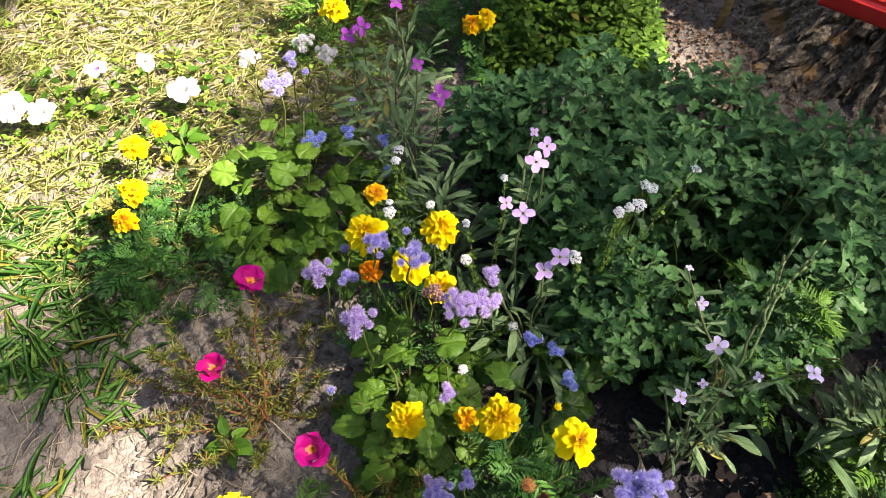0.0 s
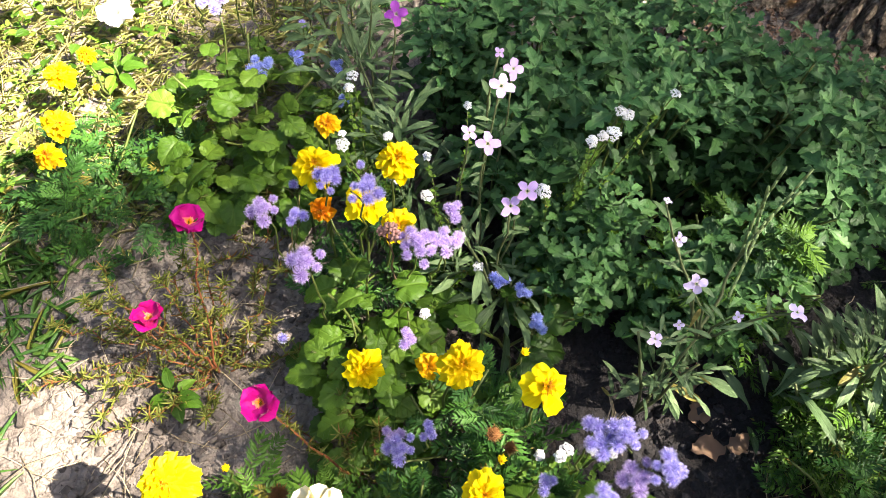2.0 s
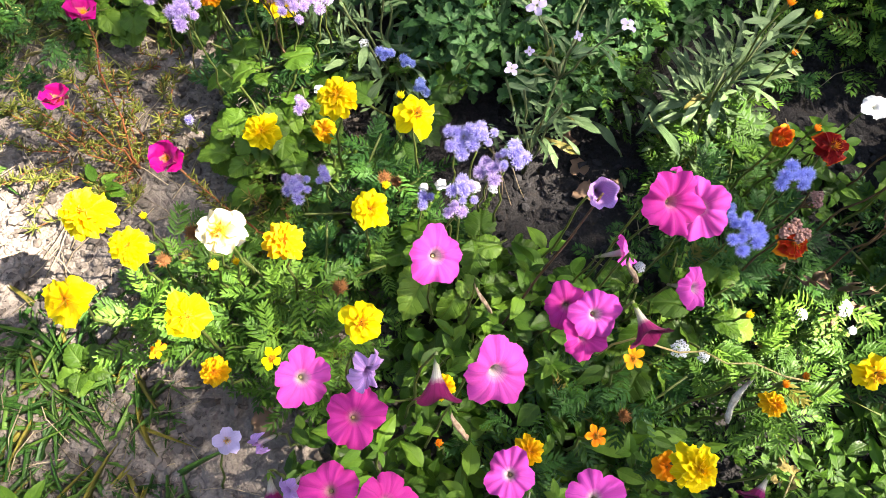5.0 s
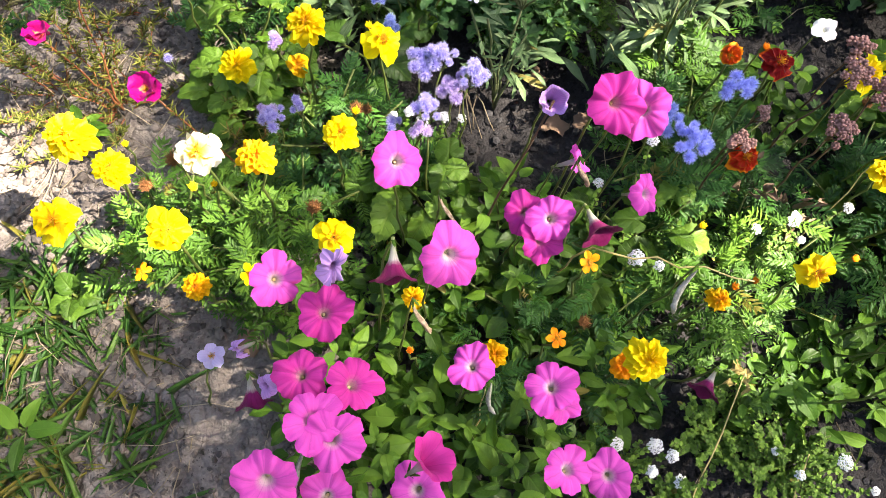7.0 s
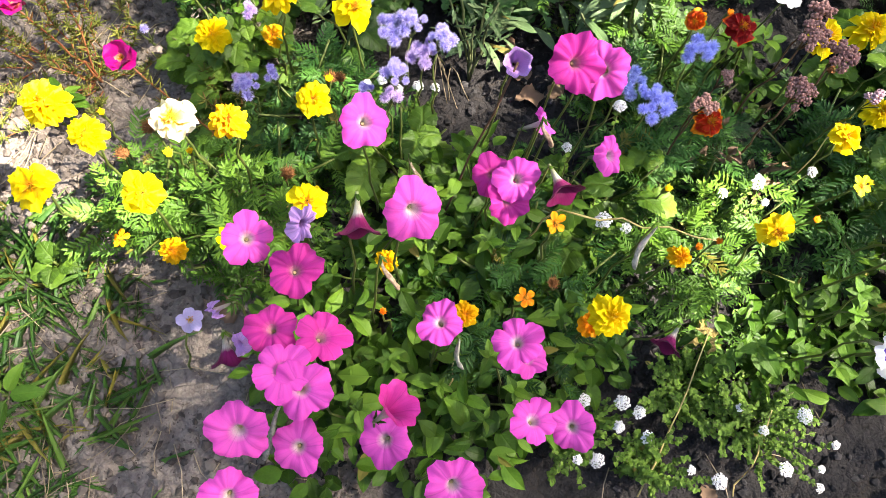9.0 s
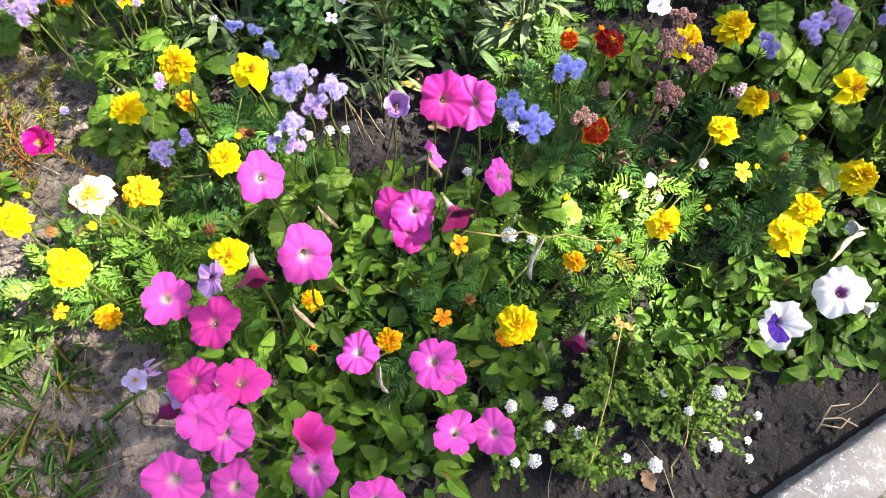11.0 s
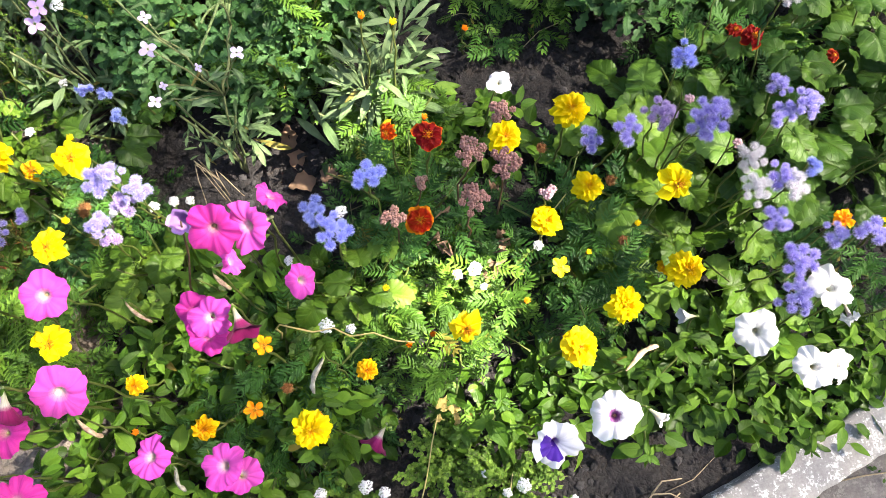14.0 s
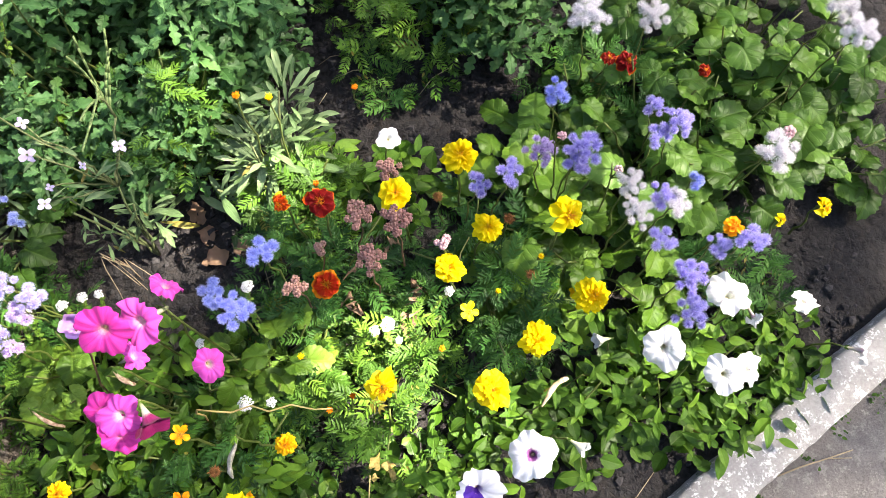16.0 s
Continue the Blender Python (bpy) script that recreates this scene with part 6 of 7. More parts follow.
petunia_flower(left_pet, (0.053, -0.156, 0.280), 0.076, (0.13, -0.23, 0.96), "deep")
petunia_flower(left_pet, (0.096, -0.171, 0.285), 0.080, (0.4, -0.1, 1), "deep")
petunia_flower(left_pet, (0.061, -0.198, 0.300), 0.080, (0.11, -0.16, 0.98), "pink")
petunia_flower(left_pet, (0.075, -0.214, 0.296), 0.084, (0.08, -0.13, 0.99), "pink")
petunia_flower(left_pet, (0.014, -0.236, 0.255), 0.090, (0.17, -0.09, 0.98), "pink")
petunia_flower(left_pet, (0.060, -0.255, 0.226), 0.080, (0.10, -0.05, 0.99), "pink")
petunia_bell(left_pet, (0.152, -0.241, 0.315), 0.05, (0.5, 0.2, 0.6), "pink", "deep pink half-open trumpet")
petunia_flower(left_pet, (0.138, -0.263, 0.245), 0.080, (-0.02, -0.04, 1.00), "pink")
petunia_flower(left_pet, (0.188, -0.310, 0.284), 0.080, (0.1, -0.2, 1), "pink")
petunia_flower(left_pet, (-0.010, -0.286, 0.200), 0.085, (-0.1, -0.2, 1), "pink")
petunia_bell(left_pet, (-0.007, -0.156, 0.170), 0.046, (0.05, -1, -0.35), "dark", "pale trumpet with a dark purple mouth")
petunia_bell(left_pet, (-0.022, -0.099, 0.160), 0.034, (-0.8, -0.3, 0.2), "violet", "wilting violet trumpet", True)
petunia_flower(left_pet, (0.011, -0.146, 0.200), 0.05, (-0.5, -0.4, 0.5), "violet", None, 0.7)

front_pet = petunia_plant((0.26, -0.23), [(0.22, -0.24, 0.09, 0.12, 46), (0.30, -0.20, 0.09, 0.13, 44), (0.40, -0.16, 0.07, 0.15, 26)], "pink petunia with smooth oval leaves", seed=2)
petunia_flower(front_pet, (0.206, -0.161, 0.225), 0.074, (-0.12, -0.19, 0.97), "pink")
petunia_flower(front_pet, (0.279, -0.191, 0.219), 0.084, (-0.21, -0.16, 0.96), "pink")
petunia_flower(front_pet, (0.291, -0.205, 0.195), 0.070, (0.3, -0.2, 1), "pink")
petunia_flower(front_pet, (0.281, -0.266, 0.206), 0.076, (-0.23, -0.03, 0.97), "pink")
petunia_flower(front_pet, (0.320, -0.278, 0.201), 0.078, (-0.28, -0.02, 0.96), "pink")
petunia_bell(front_pet, (0.440, -0.214, 0.190), 0.042, (-0.75, -0.75, -0.1), "dark", "pale trumpet with a dark purple mouth")

centre_pet = petunia_plant((0.30, 0.02), [(0.29, 0.03, 0.09, 0.17, 50), (0.35, -0.03, 0.085, 0.16, 40), (0.20, 0.0, 0.07, 0.14, 34), (0.27, -0.06, 0.07, 0.13, 26)], "pink petunia with several trumpets on sprawling stems", seed=3)
petunia_flower(centre_pet, (0.159, 0.019, 0.311), 0.082, (-0.08, -0.41, 0.91), "pink")
petunia_flower(centre_pet, (0.304, -0.034, 0.255), 0.078, (-0.26, -0.37, 0.89), "pink")
petunia_flower(centre_pet, (0.283, -0.019, 0.241), 0.072, (-0.3, -0.1, 1), "deep")
petunia_flower(centre_pet, (0.294, -0.051, 0.240), 0.075, (0, -0.5, 0.9), "deep")
petunia_bell(centre_pet, (0.341, -0.065, 0.279), 0.05, (0.2, -1, 0.1), "dark", "dark purple half-open trumpet")
petunia_flower(centre_pet, (0.351, 0.024, 0.364), 0.086, (-0.1, -0.35, 1), "deep")
petunia_flower(centre_pet, (0.381, 0.024, 0.348), 0.086, (-0.37, -0.48, 0.79), "pink")
petunia_bell(centre_pet, (0.311, 0.056, 0.325), 0.050, (-0.1, -0.45, 0.75), "violet", "pale violet half-open trumpet")
petunia_flower(centre_pet, (0.409, -0.018, 0.249), 0.070, (0.5, -0.4, 0.9), "pink", None, 0.8)
petunia_flower(centre_pet, (0.340, 0.019, 0.268), 0.060, (0.7, -0.4, 0.5), "pink", None, 0.7)
petunia_flower(centre_pet, (0.403, 0.069, 0.300), 0.06, (0.5, 0.2, 0.6), "pink", None, 0.7)
part("red_shoot", data_of("red_shoot", [tube(bend((0.235, 0.0, 0.0), (0.311, 0.056, 0.325), 0.1), 0.0018, 0.0012)], STEM_BROWN), centre_pet, None, "red-brown bare stem")

eye_pet = petunia_plant((0.66, -0.235), [(0.66, -0.25, 0.06, 0.10, 20), (0.70, -0.19, 0.05, 0.12, 16), (0.58, -0.21, 0.06, 0.12, 18)], "white petunia with purple eyes in sunlight", seed=4)
petunia_flower(eye_pet, (0.693, -0.254, 0.284), 0.086, (-0.32, 0.01, 0.95), "eye")
petunia_flower(eye_pet, (0.629, -0.264, 0.265), 0.086, (-0.1, -0.5, 1), "patch", 0.3)
petunia_bell(eye_pet, (0.760, -0.275, 0.225), 0.034, (0.4, -0.7, 0.3), "white")
petunia_bell(eye_pet, (0.855, -0.015, 0.100), 0.03, (0.5, -0.3, 0.3), "white")

white_pet = petunia_plant((0.93, -0.235), [(0.86, -0.20, 0.10, 0.12, 56), (0.95, -0.25, 0.10, 0.11, 56), (1.03, -0.22, 0.09, 0.10, 40), (0.80, -0.26, 0.07, 0.08, 30)] + [(*p, 0.055, 0.075, 20) for p in ((1.050, -0.345), (0.975, -0.355), (1.130, -0.315), (1.146, -0.270))], "white petunia spilling over the concrete kerb", seed=5)
petunia_flower(white_pet, (0.905, -0.211, 0.214), 0.088, (-0.41, -0.02, 0.91), "white")
petunia_flower(white_pet, (0.963, -0.268, 0.200), 0.080, (-0.48, 0.05, 0.88), "white")
petunia_flower(white_pet, (0.998, -0.276, 0.190), 0.070, (0.3, -0.2, 1), "white")
petunia_flower(white_pet, (1.013, -0.185, 0.216), 0.090, (-0.1, 0.2, 1), "white")
petunia_flower(white_pet, (1.050, -0.225, 0.170), 0.055, (-0.2, -0.9, 0.3), "white", None, 0.7)
petunia_flower(white_pet, (1.083, -0.231, 0.234), 0.06, (0.4, -0.1, 1), "white", None, 0.8)
petunia_flower(white_pet, (1.177, -0.321, 0.140), 0.06, (0.7, -0.6, 0.2), "white", None, 0.7)
petunia_bell(white_pet, (0.858, -0.164, 0.139), 0.036, (-0.9, 0.2, 0.2), "white")
back_pet = petunia_plant((0.715, 0.175), [(0.72, 0.185, 0.06, 0.14, 30), (0.67, 0.21, 0.04, 0.10, 12)], "small white petunia on bare shaded soil", seed=6)
petunia_flower(back_pet, (0.710, 0.185, 0.208), 0.052, (0, -0.5, 1), "white")
lawn_pet = petunia_plant((-0.46, 0.88), [(-0.45, 0.88, 0.12, 0.06, 22), (-0.64, 0.86, 0.08, 0.05, 12)], "white petunia in blazing sun by the lawn", leaf=(0.014, 0.028), seed=7)
petunia_flower(lawn_pet, (-0.398, 0.856, 0.060), 0.085, (0, -0.4, 1), "white")
petunia_flower(lawn_pet, (-0.663, 0.797, 0.060), 0.085, (0, -0.4, 1), "white")
petunia_flower(lawn_pet, (-0.613, 0.792, 0.060), 0.075, (0, -0.4, 1), "white")
petunia_flower(lawn_pet, (-0.541, 0.876, 0.080), 0.06, (0, -0.5, 1), "eye")
petunia_flower(lawn_pet, (-0.464, 0.895, 0.080), 0.05, (0.4, -0.5, 0.6), "white")

shrivelled_trumpet(front_pet, (0.418, -0.113, 0.290), (0.398, -0.146, 0.262), 0.0048)
shrivelled_trumpet(left_pet, (0.158, -0.104, 0.275), (0.170, -0.128, 0.248), 0.0042, True, "spent trumpet with a brown crumpled tip")
shrivelled_trumpet(left_pet, (0.222, -0.176, 0.215), (0.226, -0.204, 0.190), 0.0042)
shrivelled_trumpet(left_pet, (0.040, -0.205, 0.150), (0.006, -0.252, 0.090), 0.0055)
shrivelled_trumpet(centre_pet, (0.330, 0.002, 0.305), (0.338, -0.016, 0.283), 0.0042, True, "spent trumpet with a brown crumpled tip")
shrivelled_trumpet(centre_pet, (0.205, 0.020, 0.225), (0.220, -0.004, 0.192), 0.0036, True, "spent trumpet with a brown crumpled tip")
shrivelled_trumpet(eye_pet, (0.735, -0.210, 0.235), (0.772, -0.198, 0.258), 0.0052, True, "spent yellowish trumpet on a bent stem")
YELLOWED = data_of("withered_leaf", [blade(1, 0.24, lambda t: arc(t, 0.8, 0.7) * (1 + 0.2 * math.sin(t * 19)), 10, 2, 0.6, -0.5, 0.8, 0, 3)], SPENT_LEAF)
for x, y, z, a, size, roll in ((0.520, -0.188, 0.105, 0.3, 0.026, 0.4), (0.530, -0.196, 0.098, 1.4, 0.020, -0.5), (0.536, -0.190, 0.095, -0.6, 0.022, 0.2), (0.528, -0.206, 0.090, 2.6, 0.018, 0.7), (0.545, -0.200, 0.085, -1.6, 0.020, -0.3)):
    part("withered_leaf", YELLOWED, eye_pet, growing((x, y, z), a, -0.2, size, roll), "yellowed dry leaf with ragged edges")

# ---- plants: stocks ----
tall_stock = stock_plant((0.165, 0.40), "stock with lilac cross-shaped flowers and grey-green leaves", [(0.13, 0.42, 0.12, 0.04, 26, 0.06, 0.11), (0.17, 0.38, 0.10, 0.04, 22, 0.06, 0.11), (0.10, 0.40, 0.2, 0.02, 14, 0.03, 0.06), (0.19, 0.41, 0.06, 0.05, 20, 0.06, 0.1)], 2)
for spot, size in (((0.133, 0.498, 0.318), 0.034), ((0.165, 0.416, 0.250), 0.032), ((0.149, 0.529, 0.310), 0.03), ((0.125, 0.469, 0.260), 0.034), ((0.106, 0.483, 0.260), 0.024), ((0.150, 0.410, 0.230), 0.032), ((0.134, 0.541, 0.320), 0.015)):
    stock_flower(tall_stock, spot, size, "lilac")
FORK = Vector((0.354, 0.283, 0.170))
pale_stock = stock_plant((0.335, 0.245), "sprawling stock with pale flowers and upright seed pods", [(FORK.x, FORK.y, FORK.z, 0.02, 16, 0.09, 0.13), (0.33, 0.25, 0.12, 0.03, 6, 0.08, 0.11), (0.29, 0.29, 0.17, 0.03, 12, 0.04, 0.07), (0.36, 0.26, 0.15, 0.03, 16, 0.04, 0.07), (0.30, 0.25, 0.2, 0.02, 12, 0.03, 0.05)], 3)
for spot, size in (((0.302, 0.288, 0.296), 0.036), ((0.281, 0.259, 0.231), 0.030), ((0.399, 0.265, 0.284), 0.032), ((0.301, 0.341, 0.284), 0.026), ((0.349, 0.266, 0.270), 0.018), ((0.299, 0.266, 0.250), 0.018), ((0.275, 0.356, 0.330), 0.014)):
    stock_flower(pale_stock, spot, size, "pale", (rng.uniform(-0.5, 0.5), rng.uniform(-0.9, 0.1), 0.8), FORK)
joint = Vector((0.391, 0.351, 0.220))
pod_tips = [Vector(p) for p in ((0.401, 0.396, 0.330), (0.434, 0.401, 0.320), (0.430, 0.388, 0.300), (0.383, 0.380, 0.320), (0.365, 0.318, 0.280), (0.350, 0.291, 0.260))]
middle = sum(pod_tips, Vector()) / len(pod_tips)
pods = []
for i, tip in enumerate(pod_tips):
    start = joint.lerp(middle, 0.1 + 0.1 * i)
    side = Vector((0.006 * (i % 2) - 0.003, 0.004, 0))
    knots = [start.lerp(tip, k / 7) + side * math.sin(3 * k / 7) for k in range(8)]
    pods.append(flat([tube(knots[k:k + 2], 0.0017 - 0.0003 * (k % 2), 0.0014 + 0.0003 * (k % 2), 6) for k in range(7)]))
up_stem(pale_stock, FORK, joint, 0.0018, STEM_GREY, 0.05)
up_stem(pale_stock, joint, joint.lerp(middle, 0.65), 0.0015, STEM_GREY, 0.02)
for i, c in enumerate(pods):
    part("seed_pod", data_of("seed_pod", [c], POD), pale_stock)
leafy_stock = stock_plant((0.03, 0.60), "stock with long grey-green leaves and purple flowers", [(0.03, 0.58, 0.16, 0.05, 44, 0.06, 0.11), (-0.02, 0.66, 0.18, 0.06, 44, 0.06, 0.11), (0.05, 0.52, 0.12, 0.05, 36, 0.06, 0.11), (-0.05, 0.76, 0.18, 0.06, 42, 0.06, 0.11), (-0.03, 0.88, 0.17, 0.06, 40, 0.06, 0.11)], 4)
for spot, size in (((0.027, 0.645, 0.270), 0.036), ((-0.003, 0.690, 0.280), 0.024), ((-0.089, 0.834, 0.220), 0.036), ((-0.111, 0.839, 0.200), 0.034), ((-0.040, 0.895, 0.220), 0.03)):
    stock_flower(leafy_stock, spot, size, "purple")
silver_stock = stock_plant((0.55, 0.22), "silvery stock rosette with upright lance leaves", [(0.57, 0.265, 0.2, 0.045, 56, 0.07, 0.12), (0.60, 0.29, 0.24, 0.035, 44, 0.06, 0.10), (0.54, 0.25, 0.21, 0.035, 38, 0.06, 0.10), (0.47, 0.24, 0.14, 0.03, 10, 0.08, 0.12)], 5, (0.5, 1.3))

# ---- plants: chrysanthemums ----
for i, (x, y, radius, height, shoots) in enumerate(((0.32, 0.52, 0.16, 0.285, 52), (0.46, 0.50, 0.16, 0.285, 52), (0.24, 0.69, 0.15, 0.27, 46), (0.40, 0.67, 0.16, 0.265, 50), (0.56, 0.60, 0.14, 0.25, 42), (0.12, 0.72, 0.08, 0.235, 18), (0.20, 0.56, 0.09, 0.25, 20), (0.26, 0.42, 0.08, 0.18, 16), (0.40, 0.38, 0.09, 0.18, 20), (0.59, 0.47, 0.08, 0.23, 18))):
    chrysanthemum_plant((x, y), radius, height, shoots, "dense mound of grey-green lobed chrysanthemum leaves", 40 + i)
for i, (x, y, radius, height, shoots) in enumerate(((0.98, 0.40, 0.12, 0.28, 34), (1.06, 0.52, 0.12, 0.28, 30), (0.80, 0.62, 0.10, 0.22, 20))):
    chrysanthemum_plant((x, y), radius, height, shoots, "leafy chrysanthemum clump at the back of the bed", 60 + i)

# ---- plants: alyssum, portulaca, weeds ----
alyssum_plant((0.0, 0.50), [(-0.034, 0.524, 0.200), (0.019, 0.537, 0.180), (-0.029, 0.593, 0.200), (-0.025, 0.613, 0.200), (-0.034, 0.516, 0.190)], "white alyssum heads between marigolds", 8, 0.05, 1)
alyssum_plant((0.10, 0.42), [(0.109, 0.537, 0.240), (0.064, 0.453, 0.180), (0.066, 0.516, 0.170), (0.030, 0.489, 0.160), (0.128, 0.393, 0.120), (0.064, 0.340, 0.100)], "white alyssum weaving among stocks", 10, 0.06, 2)
alyssum_plant((0.22, 0.45), [(0.226, 0.448, 0.295), (0.238, 0.454, 0.297), (0.250, 0.459, 0.295), (0.262, 0.486, 0.298), (0.270, 0.484, 0.295), (0.322, 0.506, 0.305), (0.184, 0.423, 0.240)], "white alyssum standing out of the chrysanthemums", 4, 0.03, 3)
alyssum_plant((0.16, 0.13), [(0.176, 0.168, 0.140), (0.195, 0.165, 0.150)], "white alyssum beside blue ageratum", 6, 0.04, 4)
alyssum_plant((0.59, -0.31), [(0.599, -0.307, 0.134), (0.607, -0.364, 0.050), (0.644, -0.370, 0.060), (0.641, -0.391, 0.050), (0.665, -0.346, 0.070), (0.583, -0.315, 0.070)], "alyssum cushion with white heads near the kerb", 40, 0.08, 5)
alyssum_plant((0.36, -0.275), [(0.359, -0.250, 0.128), (0.400, -0.283, 0.100), (0.431, -0.271, 0.090), (0.350, -0.310, 0.080), (0.375, -0.315, 0.070), (0.411, -0.258, 0.100), (0.441, -0.300, 0.070)], "alyssum with round seed pods and white heads", 34, 0.07, 6)
alyssum_plant((0.45, -0.33), [(0.491, -0.345, 0.050), (0.526, -0.364, 0.040)], "low alyssum going to seed on dark soil", 30, 0.06, 7)
alyssum_plant((0.52, -0.25), [(0.562, -0.285, 0.070)], "yellowish alyssum full of round seed pods", 46, 0.08, 8)
alyssum_plant((0.42, -0.03), [(0.444, -0.070, 0.160), (0.416, -0.060, 0.170), (0.391, 0.030, 0.180), (0.468, 0.076, 0.180)], "white alyssum among petunia stems", 6, 0.05, 9)
alyssum_plant((0.585, -0.045), [(0.707, -0.024, 0.140), (0.595, -0.029, 0.120), (0.619, -0.062, 0.160), (0.613, -0.039, 0.170)], "white alyssum in a dark gap of the bed", 4, 0.03, 10)
alyssum_plant((0.24, 0.13), [(0.216, 0.181, 0.100), (0.266, 0.177, 0.100), (0.244, 0.182, 0.100)], "white alyssum under the petunias", 6, 0.03, 11)

portulaca_plant((-0.185, 0.30), "portulaca with magenta flowers on red stems", [((-0.196, 0.413, 0.181), 0.037, (0.1, 0.0, 0.9)), ((-0.225, 0.307, 0.164), 0.034, (-0.1, 0.1, 0.9))], [(2.0, 0.07, 0.05), (2.75, 0.14, 0.09), (3.05, 0.08, 0.12), (1.7, 0.1, 0.1), (3.9, 0.09, 0.04), (0.9, 0.06, 0.05), (0.2, 0.10, 0.03), (1.0, 0.13, 0.07), (1.9, 0.12, 0.08), (2.6, 0.15, 0.06), (3.2, 0.17, 0.02), (3.7, 0.15, 0.015), (2.2, 0.09, 0.12), (4.6, 0.06, 0.02), (1.4, 0.08, 0.10), (3.4, 0.12, 0.05), (2.9, 0.11, 0.09), (0.6, 0.08, 0.06)], 1)
portulaca_plant((-0.01, 0.16), "creeping portulaca with one bright magenta flower", [((-0.103, 0.216, 0.171), 0.038, (-0.1, -0.3, 0.9))], [(0.6, 0.07, 0.03), (1.8, 0.09, 0.08), (2.4, 0.12, 0.03), (3.4, 0.06, 0.02), (1.2, 0.06, 0.07), (2.0, 0.05, 0.08)], 2)
portulaca_plant((-0.27, 0.335), "spreading portulaca runners with yellowish needle leaves", [], [(0.3, 0.1, 0.05), (1.2, 0.1, 0.07), (2.2, 0.1, 0.06), (3.0, 0.12, 0.03), (3.6, 0.14, 0.02), (4.3, 0.1, 0.02), (5.2, 0.09, 0.03), (2.7, 0.07, 0.08)], 5)
portulaca_plant((-0.15, 0.47), "low portulaca without flowers at the edge of the soil", [], [(0.5, 0.09, 0.04), (1.5, 0.08, 0.05), (2.6, 0.09, 0.04), (3.6, 0.08, 0.03), (4.7, 0.07, 0.03), (5.5, 0.08, 0.04)], 3)
pale_one = thing("portulaca_plant", ((-0.088, -0.124, 0.000))[:2] + (0.0,), "small pale pink flower on a thin stem", "portulaca", "portulacas in the bed")
pm = facing((-0.068, -0.080, 0.070), (0, -0.3, 1), 0.016)
part("flower_heart", GOLD_TUFT, part("flower", PORTULACA_PALE, pale_one, pm), pm)
up_stem(pale_one, ((-0.088, -0.124, 0.000)), ((-0.069, -0.081, 0.066)), 0.0014)
weed((-0.232, 0.268, 0.000), 7, (0.022, 0.032), "small green weed on cracked soil", seed=3)
weed((-0.239, 0.030, 0.000), 9, (0.022, 0.032), "round-leaved weed between grass and soil", seed=4)
weed((-0.384, 0.755, 0.000), 9, (0.022, 0.038), "yellow-green weed with long oval leaves", spread=0.05, seed=5, height=0.05)
weed((0.254, 0.439, 0.000), 9, (0.06, 0.085), "young broad-leaved plant under the chrysanthemums", spread=0.05, seed=7, height=0.12)
weed((0.645, 0.293, 0.000), 9, (0.035, 0.05), "small round-leaved seedling on dark soil", seed=9, height=0.04)
weed((-0.299, -0.126, 0.000), 4, (0.024, 0.042), "plantain-like weed in the grass", seed=11, height=0.02)
weed((0.383, -0.145, 0.000), 5, (0.035, 0.055), "long green leaf shoot among petunias", seed=13, height=0.08)

bench = thing("bench", (0.93, 0.62, 0), "glossy red painted bench beside the tree trunk", "bench")
rb = bmesh.new()
bmesh.ops.create_cube(rb, size=1.0)
bmesh.ops.scale(rb, vec=(0.9, 0.15, 0.035), verts=rb.verts)
bmesh.ops.bevel(rb, geom=rb.edges[:], offset=0.008, segments=3, affect="EDGES")
rbm = bpy.data.meshes.new("seat")
rb.to_mesh(rbm)
rb.free()
rbm.materials.append(RED_PAINT)
seat_pose = pose(0.976, 0.650, 0.318, 0, 0, -31.5)
part("seat", rbm, bench, seat_pose)
for sx in (0.12, 0.38):
    for sy in (-0.06, 0.06):
        foot = seat_pose @ Vector((sx, sy, 0))
        part("leg", data_of("leg", [tube([(foot.x, foot.y, -0.02), (foot.x, foot.y, 0.302)], 0.014, 0.014, 10)], RED_PAINT), bench)

sapling = thing("sapling", ((0.610, 1.147, 0.000))[:2] + (0.0,), "thin brown sapling stem behind the bed", "sapling")
sf = Vector((0.610, 1.147, 0.000))
part("stem", data_of("stem", [tube([(sf.x, sf.y, -0.02), (sf.x, sf.y, 0.06), (sf.x - 0.12, sf.y, 0.5), (sf.x - 0.27, sf.y + 0.02, 1.1)], 0.010, 0.006, 10)], SAPLING), sapling)

for a, b in (((0.521, -0.198, 0.130), (0.434, -0.366, 0.020)), ((0.595, -0.294, 0.080), (0.554, -0.386, 0.020)), ((0.235, -0.161, 0.120), (0.211, -0.232, 0.080)), ((0.760, 0.029, 0.160), (0.680, -0.040, 0.100)), ((-0.083, 0.464, 0.160), (-0.114, 0.456, 0.010))):
    stalk = thing("dry_stalk", (b[0], b[1], 0), "thin straw-coloured dry stalk leaning through the bed", "stalk", "dry stalks")
    part("stalk", data_of("stalk", [tube(bend((b[0], b[1], min(b[2], 0.004)), a, 0.06, 8), 0.0011, 0.0008, 5)], STALK), stalk)

